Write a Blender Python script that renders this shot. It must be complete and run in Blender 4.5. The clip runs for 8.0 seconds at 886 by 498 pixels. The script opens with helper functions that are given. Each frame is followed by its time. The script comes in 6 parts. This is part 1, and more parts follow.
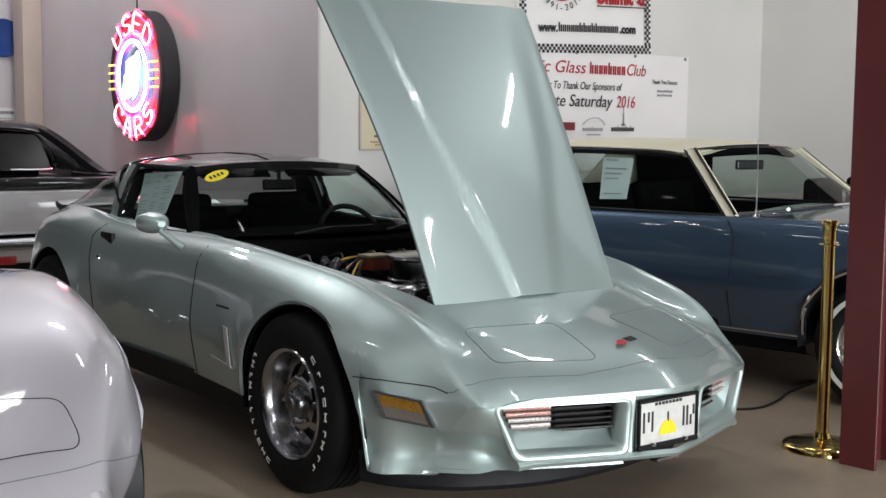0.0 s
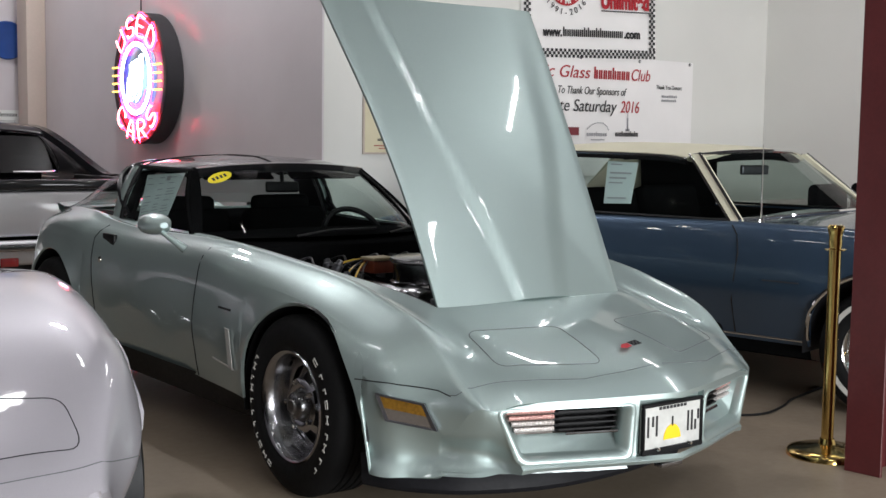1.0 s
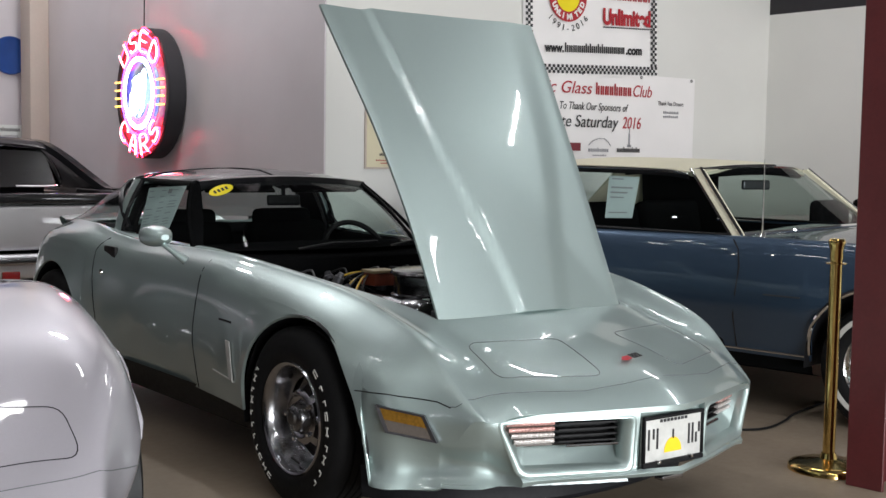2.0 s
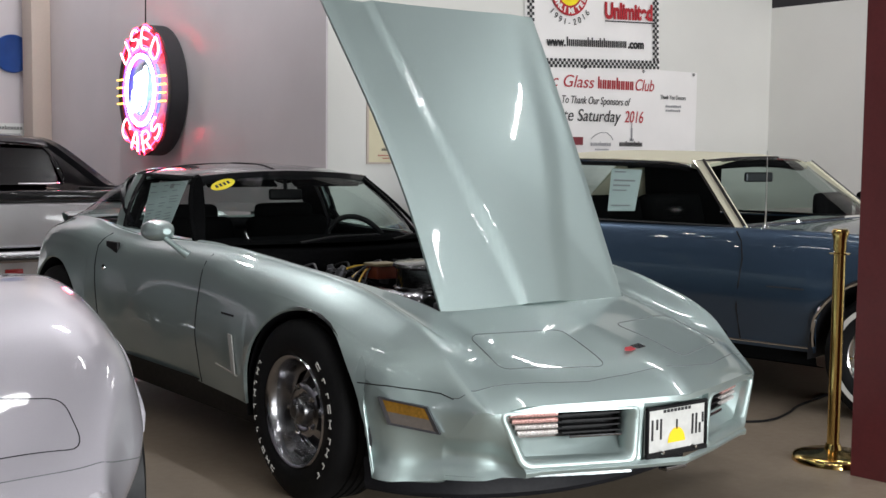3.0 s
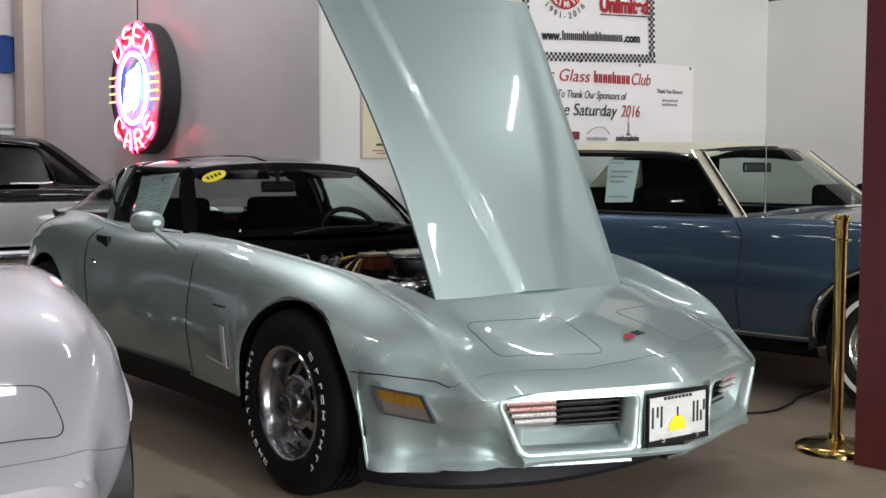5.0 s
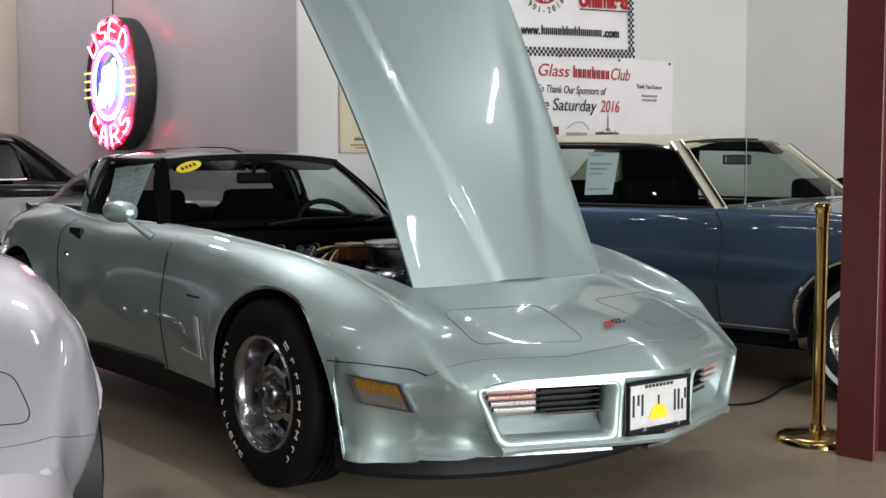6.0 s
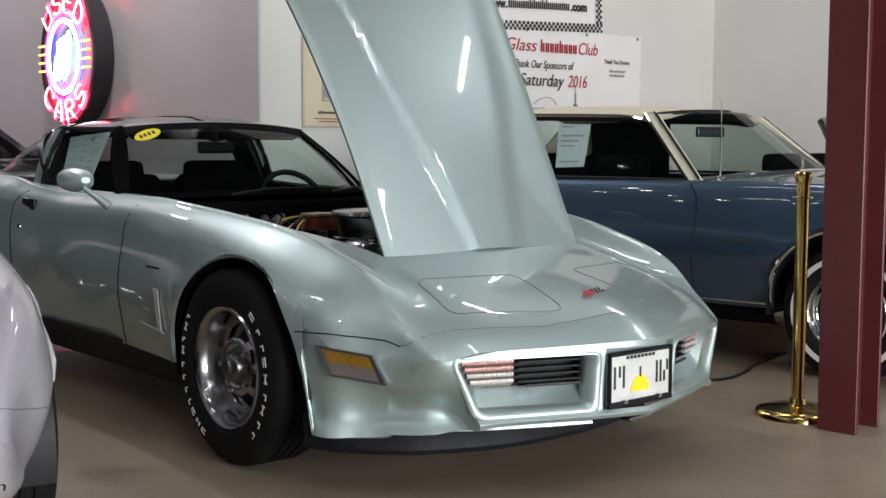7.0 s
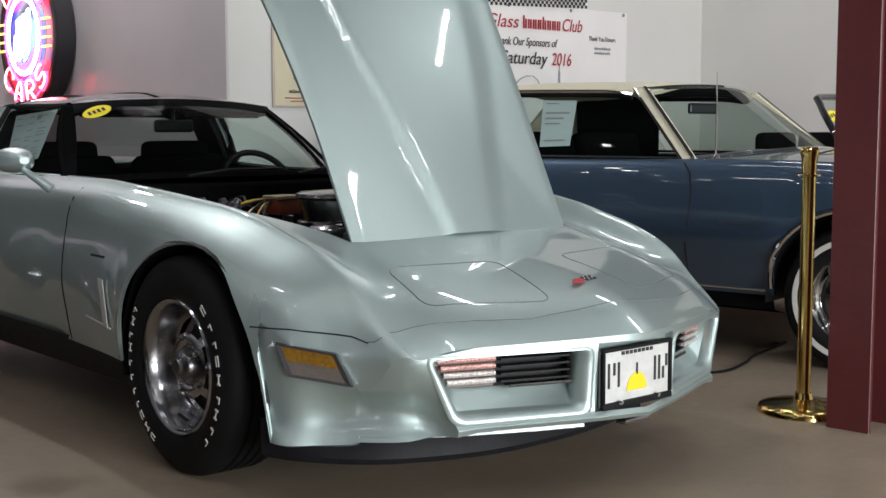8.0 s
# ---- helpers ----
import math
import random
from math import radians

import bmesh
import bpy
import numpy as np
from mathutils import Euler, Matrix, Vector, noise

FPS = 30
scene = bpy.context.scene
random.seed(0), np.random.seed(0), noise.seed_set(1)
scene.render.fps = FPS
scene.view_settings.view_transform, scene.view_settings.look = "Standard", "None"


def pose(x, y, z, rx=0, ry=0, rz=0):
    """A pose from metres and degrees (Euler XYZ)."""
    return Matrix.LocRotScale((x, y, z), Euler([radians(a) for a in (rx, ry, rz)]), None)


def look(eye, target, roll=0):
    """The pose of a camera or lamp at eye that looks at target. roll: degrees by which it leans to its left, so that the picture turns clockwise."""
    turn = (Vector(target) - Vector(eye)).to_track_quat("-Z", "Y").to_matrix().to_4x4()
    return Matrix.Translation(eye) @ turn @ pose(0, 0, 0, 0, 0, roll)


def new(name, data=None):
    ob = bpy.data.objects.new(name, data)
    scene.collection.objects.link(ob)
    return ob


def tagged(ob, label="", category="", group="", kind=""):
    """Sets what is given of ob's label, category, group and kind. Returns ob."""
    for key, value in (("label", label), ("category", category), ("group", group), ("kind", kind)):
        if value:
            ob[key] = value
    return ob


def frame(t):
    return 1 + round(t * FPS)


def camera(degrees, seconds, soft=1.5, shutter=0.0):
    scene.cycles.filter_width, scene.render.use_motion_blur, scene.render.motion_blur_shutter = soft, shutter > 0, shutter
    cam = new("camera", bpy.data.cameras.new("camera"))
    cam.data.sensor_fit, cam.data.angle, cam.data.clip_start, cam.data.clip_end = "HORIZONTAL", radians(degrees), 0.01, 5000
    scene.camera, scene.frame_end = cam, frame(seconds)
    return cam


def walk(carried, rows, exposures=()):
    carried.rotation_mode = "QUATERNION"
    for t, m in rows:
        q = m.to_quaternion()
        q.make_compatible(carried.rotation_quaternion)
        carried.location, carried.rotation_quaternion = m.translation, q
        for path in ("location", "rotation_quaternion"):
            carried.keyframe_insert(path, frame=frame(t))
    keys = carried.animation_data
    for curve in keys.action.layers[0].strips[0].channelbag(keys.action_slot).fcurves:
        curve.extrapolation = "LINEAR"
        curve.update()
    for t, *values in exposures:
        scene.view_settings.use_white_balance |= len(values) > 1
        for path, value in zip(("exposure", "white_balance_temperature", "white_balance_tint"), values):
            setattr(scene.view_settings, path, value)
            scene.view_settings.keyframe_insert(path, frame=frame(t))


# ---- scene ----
cam = camera(40.0, 8.0)
PATH = [
    (0, (-3.074, -3.812, 1.328), (-1.863, -2.232, 1.136), 0.5),
    (0.5, (-3.067, -3.8, 1.319), (-1.859, -2.218, 1.124), 0.6),
    (1, (-3.062, -3.79, 1.312), (-1.854, -2.207, 1.13), 0.8),
    (1.5, (-3.061, -3.795, 1.303), (-1.853, -2.208, 1.149), 1.0),
    (3, (-3.05, -3.792, 1.27), (-1.848, -2.201, 1.113), 0.6),
    (3.5, (-3.047, -3.787, 1.26), (-1.846, -2.196, 1.093), 0.4),
    (4, (-3.032, -3.77, 1.243), (-1.834, -2.177, 1.077), 0.3),
    (5.5, (-2.972, -3.715, 1.179), (-1.756, -2.133, 1.035), 0.1),
    (6, (-2.951, -3.691, 1.149), (-1.719, -2.122, 1.002), 0.1),
    (6.5, (-2.93, -3.637, 1.115), (-1.672, -2.09, 0.954), 0.1),
    (7, (-2.878, -3.534, 1.078), (-1.597, -2.008, 0.906), 0.2),
    (7.5, (-2.776, -3.402, 1.048), (-1.479, -1.89, 0.867), 0.1),
    (8, (-2.602, -3.247, 1.037), (-1.301, -1.741, 0.843), -0.1),
]
walk(cam, [(t, look(eye, target, roll)) for t, eye, target, roll in PATH])

# ---- world and light ----
world = bpy.data.worlds.new("showroom_world")
world.use_nodes = True
scene.world = world
world.node_tree.nodes["Background"].inputs[0].default_value = (0.62, 0.66, 0.72, 1)
world.node_tree.nodes["Background"].inputs[1].default_value = 0.02


def area_lamp(name, at, size_x, size_y, watts, colour=(0.985, 0.98, 1.0)):
    data = bpy.data.lights.new(name, "AREA")
    data.shape, data.size, data.size_y, data.energy, data.color = "RECTANGLE", size_x, size_y, watts, colour
    ob = new(name, data)
    ob.matrix_world = pose(*at)
    return ob


# ---- materials ----
def mat(name, colour, rough=0.5, metal=0.0, coat=0.0, grain=0.0, grain_scale=40.0, stain=0.0, stain_scale=2.0, bump=0.0,
        bump_scale=60.0, emit=0.0, emit_colour=None, spec=None, coat_rough=0.04, sheen_scale=None):
    m = bpy.data.materials.new(name)
    m.use_nodes = True
    nt = m.node_tree
    b = nt.nodes["Principled BSDF"]
    b.inputs["Base Color"].default_value = (*colour, 1)
    b.inputs["Roughness"].default_value = rough
    b.inputs["Metallic"].default_value = metal
    b.inputs["Coat Weight"].default_value = coat
    b.inputs["Coat Roughness"].default_value = coat_rough
    if spec is not None:
        b.inputs["Specular IOR Level"].default_value = spec
    if emit:
        b.inputs["Emission Color"].default_value = (*(emit_colour or colour), 1)
        b.inputs["Emission Strength"].default_value = emit
    co = nt.nodes.new("ShaderNodeTexCoord")

    def noise_node(scale, detail=4.0):
        n = nt.nodes.new("ShaderNodeTexNoise")
        n.inputs["Scale"].default_value, n.inputs["Detail"].default_value = scale, detail
        nt.links.new(co.outputs["Object"], n.inputs["Vector"])
        return n

    last = None
    if grain or stain:
        last = colour
        for amount, scale in ((grain, grain_scale), (stain, stain_scale)):
            if not amount:
                continue
            n = noise_node(scale)
            ramp = nt.nodes.new("ShaderNodeMapRange")
            ramp.inputs["From Min"].default_value, ramp.inputs["From Max"].default_value = 0.3, 0.7
            ramp.inputs["To Min"].default_value, ramp.inputs["To Max"].default_value = 1 - amount, 1 + amount * 0.6
            nt.links.new(n.outputs["Fac"], ramp.inputs["Value"])
            mix = nt.nodes.new("ShaderNodeMix")
            mix.data_type, mix.blend_type = "RGBA", "MULTIPLY"
            mix.inputs["Factor"].default_value = 1.0
            if isinstance(last, tuple):
                mix.inputs["A"].default_value = (*last, 1)
            else:
                nt.links.new(last, mix.inputs["A"])
            comb = nt.nodes.new("ShaderNodeCombineColor")
            for i in range(3):
                nt.links.new(ramp.outputs["Result"], comb.inputs[i])
            nt.links.new(comb.outputs["Color"], mix.inputs["B"])
            last = mix.outputs["Result"]
        nt.links.new(last, b.inputs["Base Color"])
        n2 = noise_node(grain_scale * 0.4)
        rr = nt.nodes.new("ShaderNodeMapRange")
        rr.inputs["To Min"].default_value, rr.inputs["To Max"].default_value = max(rough - 0.08, 0.02), min(rough + 0.08, 1)
        nt.links.new(n2.outputs["Fac"], rr.inputs["Value"])
        nt.links.new(rr.outputs["Result"], b.inputs["Roughness"])
    if bump:
        n = noise_node(bump_scale, 3.0)
        bp = nt.nodes.new("ShaderNodeBump")
        bp.inputs["Strength"].default_value, bp.inputs["Distance"].default_value = bump, 0.004
        nt.links.new(n.outputs["Fac"], bp.inputs["Height"])
        nt.links.new(bp.outputs["Normal"], b.inputs["Normal"])
    return m


def paint(name, colour, flake=0.10, metal=0.6, rough=0.54):
    """Car paint: a metallic base with fine flakes under a clear coat with slight orange peel."""
    m = mat(name, colour, rough=rough, metal=metal, coat=1.0, coat_rough=0.03, grain=flake, grain_scale=900.0, stain=0.05, stain_scale=1.3)
    nt = m.node_tree
    co = nt.nodes.new("ShaderNodeTexCoord")
    n = nt.nodes.new("ShaderNodeTexNoise")
    n.inputs["Scale"].default_value, n.inputs["Detail"].default_value = 9.0, 2.0
    nt.links.new(co.outputs["Object"], n.inputs["Vector"])
    bp = nt.nodes.new("ShaderNodeBump")
    bp.inputs["Strength"].default_value, bp.inputs["Distance"].default_value = 0.05, 0.004
    nt.links.new(n.outputs["Fac"], bp.inputs["Height"])
    nt.links.new(bp.outputs["Normal"], nt.nodes["Principled BSDF"].inputs["Coat Normal"])
    return m


def glass(name, tint=(0.75, 0.82, 0.8), rough=0.0):
    m = bpy.data.materials.new(name)
    m.use_nodes = True
    nt = m.node_tree
    nt.nodes.remove(nt.nodes["Principled BSDF"])
    tr, gl, mx, fr, pw, ma = (nt.nodes.new("ShaderNode" + k) for k in ("BsdfTransparent", "BsdfGlossy", "MixShader", "LayerWeight", "Math", "Math"))
    tr.inputs["Color"].default_value = (*tint, 1)
    gl.inputs["Roughness"].default_value = 0.01
    # gloss rises towards grazing view, the same from both sides
    fr.inputs["Blend"].default_value = 0.5
    pw.operation, ma.operation = "POWER", "MULTIPLY_ADD"
    pw.inputs[1].default_value, ma.inputs[1].default_value, ma.inputs[2].default_value = 5.0, 0.45, 0.02
    nt.links.new(fr.outputs["Facing"], pw.inputs[0])
    nt.links.new(pw.outputs[0], ma.inputs[0])
    nt.links.new(ma.outputs[0], mx.inputs[0])
    nt.links.new(tr.outputs[0], mx.inputs[1])
    nt.links.new(gl.outputs[0], mx.inputs[2])
    nt.links.new(mx.outputs[0], nt.nodes["Material Output"].inputs["Surface"])
    return m


M_GREEN = paint("silver_green_paint", (0.385, 0.470, 0.458), metal=0.74, rough=0.44)
M_SILVER = paint("silver_paint", (0.43, 0.413, 0.45), metal=0.6, rough=0.46)
M_BLUE = paint("blue_paint", (0.042, 0.075, 0.125), metal=0.6, rough=0.42)
M_TRUCK = paint("truck_silver_paint", (0.6, 0.6, 0.62), metal=0.5, rough=0.45)
M_BLACKPAINT = paint("black_paint", (0.012, 0.012, 0.014), metal=0.0, rough=0.3)
M_BLACKPAINT.node_tree.nodes["Principled BSDF"].inputs["Specular IOR Level"].default_value = 0.1
M_CREAM = mat("cream_vinyl", (0.72, 0.68, 0.52), rough=0.55, grain=0.06, grain_scale=180, stain=0.06, bump=0.2, bump_scale=400)
M_BLACK = mat("black_plastic", (0.007, 0.007, 0.008), spec=0.2, rough=0.5, grain=0.2, grain_scale=120)
M_DARK = mat("dark_interior", (0.006, 0.0063, 0.0066), spec=0.0, rough=0.75, grain=0.25, grain_scale=90, stain=0.2)
M_TYRE = mat("tyre_rubber", (0.006, 0.006, 0.0065), spec=0.15, rough=0.62, grain=0.25, grain_scale=150, stain=0.2, stain_scale=8, bump=0.2, bump_scale=200)
M_ALU = mat("polished_aluminium", (0.36, 0.36, 0.38), rough=0.17, metal=1.0, grain=0.06, grain_scale=60, stain=0.08, stain_scale=9)
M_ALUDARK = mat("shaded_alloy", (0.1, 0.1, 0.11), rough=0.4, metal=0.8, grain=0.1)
M_CHROME = mat("chrome", (0.8, 0.8, 0.8), rough=0.06, metal=1.0)
M_WHITE_RUB = mat("white_rubber", (0.5, 0.485, 0.455), rough=0.6, grain=0.1, grain_scale=200)
M_BRASS = mat("polished_brass", (0.72, 0.5, 0.18), rough=0.16, metal=1.0, grain=0.08, grain_scale=50, stain=0.1, stain_scale=12)
M_MAROON = mat("maroon_steel_paint", (0.08, 0.0135, 0.015), rough=0.42, grain=0.08, grain_scale=70, stain=0.14, stain_scale=5, bump=0.15, bump_scale=60)
M_WALL = mat("white_wall_paint", (0.7, 0.695, 0.662), rough=0.75, grain=0.02, grain_scale=200, stain=0.05, stain_scale=0.9, bump=0.15, bump_scale=90)
M_GREYWALL = mat("grey_metal_wall", (0.66, 0.61, 0.635), rough=0.38, coat=0.35, coat_rough=0.16, grain=0.02, grain_scale=150, stain=0.07, stain_scale=1.1, bump=0.08, bump_scale=40)
M_BEIGE = mat("beige_pillar_paint", (0.55, 0.46, 0.4), rough=0.6, grain=0.03, stain=0.06)
M_FLOOR = mat("sealed_concrete", (0.265, 0.213, 0.16), rough=0.34, grain=0.05, grain_scale=60, stain=0.16, stain_scale=1.7, bump=0.012, bump_scale=14, spec=0.28)
M_CEIL = mat("dark_ceiling", (0.07, 0.07, 0.075), rough=0.8, stain=0.1)
M_SOFFIT = mat("black_soffit", (0.02, 0.018, 0.022), rough=0.7, stain=0.1)
M_PAPER = mat("white_paper", (0.78, 0.79, 0.77), rough=0.6, stain=0.03, stain_scale=5)
M_INK = mat("black_ink", (0.02, 0.02, 0.022), rough=0.6)
M_RED = mat("red_ink", (0.4, 0.02, 0.03), rough=0.55)
M_DULLRED = mat("dull_red_ink", (0.2, 0.03, 0.04), rough=0.55)
M_GREYINK = mat("grey_ink", (0.3, 0.3, 0.32), rough=0.6)
M_YELLOW = mat("yellow_sticker", (0.85, 0.7, 0.02), rough=0.4)
M_GLASS = glass("window_glass", (0.74, 0.81, 0.785))
M_DARKGLASS = glass("tinted_glass", (0.06, 0.07, 0.075))
M_BULB = mat("spot_bulb_glow", (1, 1, 1), emit=110.0, emit_colour=(1.0, 0.97, 0.92))
M_LAMP = mat("lamp_tube_glow", (1, 1, 1), emit=18.0, emit_colour=(0.985, 0.98, 1.0))


# ---- building helpers ----
def thing(name, label, category, group="", kind="", at=None):
    ob = new(name)
    if at is not None:
        ob.matrix_world = at
    return tagged(ob, label, category, group, kind)


def smooth_bm(bm, angle=40):
    for f in bm.faces:
        f.smooth = True
    for e in bm.edges:
        if len(e.link_faces) == 1 or (len(e.link_faces) == 2 and e.calc_face_angle(0) > radians(angle)):
            e.smooth = False


def part(name, bm, material, parent, label="", smooth=True, angle=40):
    me = bpy.data.meshes.new(name)
    if smooth:
        smooth_bm(bm, angle)
    bm.to_mesh(me)
    bm.free()
    for m in (material if isinstance(material, (list, tuple)) else (material,)):
        me.materials.append(m)
    ob = new(name, me)
    if parent is not None:
        ob.parent = parent
    if label:
        ob["label"] = label
    return ob


def solo(name, bm, material, label, category, group="", kind="", smooth=True):
    return tagged(part(name, bm, material, None, smooth=smooth), label, category, group, kind)


def box_bm(lo, hi, bevel=0.0, segments=2, bm=None):
    own = bm is None
    b = bmesh.new()
    c, s = [(a + z) / 2 for a, z in zip(lo, hi)], [z - a for a, z in zip(lo, hi)]
    bmesh.ops.create_cube(b, size=1, matrix=Matrix.Translation(c) @ Matrix.Diagonal((*s, 1)))
    if bevel:
        bmesh.ops.bevel(b, geom=list(b.edges), offset=bevel, segments=segments, affect="EDGES", profile=0.6)
    if own:
        return b
    join(bm, b)
    return bm


def join(bm, other, m=None):
    """Adds the other bmesh's faces to bm and frees it."""
    if m is not None:
        other.transform(m)
    me = bpy.data.meshes.new("joined")
    other.to_mesh(me)
    other.free()
    bm.from_mesh(me)
    bpy.data.meshes.remove(me)
    return bm


def lathe_bm(profile, n=48, axis="X"):
    """Turns (radius, height) pairs round an axis."""
    bm = bmesh.new()
    rings = []
    for r, h in profile:
        ring = []
        for i in range(n):
            a = 2 * math.pi * i / n
            c, s = r * math.cos(a), r * math.sin(a)
            ring.append(bm.verts.new({"X": (h, c, s), "Y": (c, h, s), "Z": (c, s, h)}[axis]))
        rings.append(ring)
    for a, b in zip(rings, rings[1:]):
        for i in range(n):
            bm.faces.new((a[i], a[(i + 1) % n], b[(i + 1) % n], b[i]))
    bmesh.ops.remove_doubles(bm, verts=bm.verts, dist=1e-6)
    bmesh.ops.recalc_face_normals(bm, faces=bm.faces)
    return bm


def tube_bm(points, radius, sides=8, cap=True):
    bm = bmesh.new()
    pts = [Vector(p) for p in points]
    rings = []
    for i, p in enumerate(pts):
        d = (pts[min(i + 1, len(pts) - 1)] - pts[max(i - 1, 0)]).normalized()
        up = Vector((0, 0, 1)) if abs(d.z) < 0.9 else Vector((0, 1, 0))
        u = d.cross(up).normalized()
        v = d.cross(u)
        r = radius[i] if isinstance(radius, (list, tuple)) else radius
        rings.append([bm.verts.new(p + r * (math.cos(2 * math.pi * k / sides) * u + math.sin(2 * math.pi * k / sides) * v)) for k in range(sides)])
    for a, b in zip(rings, rings[1:]):
        for k in range(sides):
            bm.faces.new((a[k], a[(k + 1) % sides], b[(k + 1) % sides], b[k]))
    if cap:
        bm.faces.new(rings[0][::-1])
        bm.faces.new(rings[-1])
    bmesh.ops.recalc_face_normals(bm, faces=bm.faces)
    return bm


def grid_bm(rows, keep=None):
    """A sheet through rows of points."""
    bm = bmesh.new()
    vs = [[bm.verts.new(p) for p in row] for row in rows]
    for i in range(len(vs) - 1):
        for j in range(len(vs[0]) - 1):
            if keep is None or keep(i, j):
                bm.faces.new((vs[i][j], vs[i][j + 1], vs[i + 1][j + 1], vs[i + 1][j]))
    bmesh.ops.delete(bm, geom=[v for v in bm.verts if not v.link_faces], context="VERTS")
    return bm


def ngon_bm(points, depth=(0, 0, 0)):
    """A flat outline pulled out by a vector."""
    bm = bmesh.new()
    f = bm.faces.new([bm.verts.new(p) for p in points])
    if Vector(depth).length:
        r = bmesh.ops.extrude_face_region(bm, geom=[f])
        bmesh.ops.translate(bm, vec=depth, verts=[v for v in r["geom"] if isinstance(v, bmesh.types.BMVert)])
    bmesh.ops.recalc_face_normals(bm, faces=bm.faces)
    return bm


def text_bm(words, height, m, depth=0.002, italic=0.0, squeeze=1.0, bold=0.0):
    """Lettering in the built-in font; m carries it from its own plane (x along, y up) into the world."""
    cu = bpy.data.curves.new("lettering", "FONT")
    cu.body, cu.size, cu.extrude, cu.shear, cu.offset = words, height / 0.7, depth, italic, bold
    ob = bpy.data.objects.new("lettering", cu)
    me = bpy.data.meshes.new_from_object(ob)
    bm = bmesh.new()
    bm.from_mesh(me)
    bm.transform(m @ Matrix.Diagonal((squeeze, 1, 1, 1)))
    bpy.data.objects.remove(ob)
    bpy.data.curves.remove(cu)
    bpy.data.meshes.remove(me)
    return bm


def interp(x, xs, ys):
    return float(np.interp(x, xs, ys))


def soft(x, xs, ys):
    """Smooth (monotone-tangent) curve through given values."""
    xs, ys = np.asarray(xs, float), np.asarray(ys, float)
    d = np.diff(ys) / np.diff(xs)
    m = np.r_[d[0], np.where(d[:-1] * d[1:] > 0, 2 * d[:-1] * d[1:] / (d[:-1] + d[1:] + 1e-12), 0), d[-1]]
    i = int(np.clip(np.searchsorted(xs, x) - 1, 0, len(xs) - 2))
    h = xs[i + 1] - xs[i]
    t = min(max((x - xs[i]) / h, 0), 1)
    return float((1 + 2 * t) * (1 - t) ** 2 * ys[i] + t * (1 - t) ** 2 * h * m[i] + t * t * (3 - 2 * t) * ys[i + 1] + t * t * (t - 1) * h * m[i + 1])


def spline(points, n):
    """Catmull-Rom through points, n samples a span."""
    p = [Vector(q) for q in points]
    p = [2 * p[0] - p[1]] + p + [2 * p[-1] - p[-2]]
    out = []
    for i in range(1, len(p) - 2):
        for k in range(n):
            t = k / n
            a, b, c, d = p[i - 1], p[i], p[i + 1], p[i + 2]
            out.append(0.5 * (2 * b + (c - a) * t + (2 * a - 5 * b + 4 * c - d) * t * t + (3 * b - a - 3 * c + d) * t ** 3))
    return out + [p[-2]]


# ---- the room ----
WALL_Y, NEON_X, RIGHT_X, BACK_Y, HIGH = 3.5, 1.44, 6.25, 9.6, 5.2
solo("floor", box_bm((-9, -9, -0.1), (9, 12, 0)), M_FLOOR, "beige sealed concrete showroom floor", "floor", kind="structure", smooth=False)
solo("wall_banner", box_bm((NEON_X, WALL_Y, 0), (RIGHT_X, WALL_Y + 0.15, 3.3)), M_WALL, "white painted wall behind the banners", "wall", kind="structure", smooth=False)
# unseen upper part, made black to keep white out of the windshield's reflection
solo("soffit_banner_added", box_bm((NEON_X, WALL_Y, 3.3), (RIGHT_X, WALL_Y + 0.15, HIGH)), M_SOFFIT, "unseen black band added above the banner wall against reflections", "wall", kind="structure", smooth=False)
solo("wall_neon", box_bm((NEON_X - 0.012, WALL_Y + 0.004, 0), (NEON_X, BACK_Y, HIGH)), M_GREYWALL, "grey metal wall with a neon sign", "wall", kind="structure", smooth=False)
solo("wall_right", box_bm((RIGHT_X, -9, 0), (RIGHT_X + 0.15, WALL_Y + 0.15, 2.64)), M_WALL, "white painted side wall", "wall", kind="structure", smooth=False)
solo("soffit", box_bm((RIGHT_X, -9, 2.64), (RIGHT_X + 0.15, WALL_Y, HIGH)), M_SOFFIT, "black band above the white side wall", "wall", kind="structure", smooth=False)
solo("wall_back", box_bm((-1.2, BACK_Y, 0), (NEON_X + 0.15, BACK_Y + 0.15, HIGH)), M_GREYWALL, "grey metal back wall", "wall", kind="structure", smooth=False)
# unseen, added black so that the car flanks reflect something dark
solo("wall_back_added", box_bm((-9, BACK_Y, 0), (-1.2, BACK_Y + 0.15, HIGH)), M_SOFFIT, "unseen black back wall added to darken reflections", "wall", kind="structure", smooth=False)
# added out of view; its black holds back bounce on the left-facing sides
solo("wall_left_added", box_bm((-9.15, -9, 0), (-9, BACK_Y + 0.15, HIGH)), M_SOFFIT, "unseen black side wall added to cut bounce and reflections", "wall", kind="structure", smooth=False)
front = box_bm((-9, -9.15, 0), (-4.2, -9, HIGH))
for lo, hi in (((2.2, -9.15, 0), (RIGHT_X + 0.15, -9, HIGH)), ((-4.2, -9.15, 0), (2.2, -9, 0.3)), ((-4.2, -9.15, 2.4), (2.2, -9, HIGH))):
    box_bm(lo, hi, 0, 1, front)
solo("wall_front", front, M_WALL, "white painted wall with a wide shop window", "wall", kind="structure", smooth=False)
window = thing("window_1", "wide shop window with pale metal frames", "window", kind="structure")
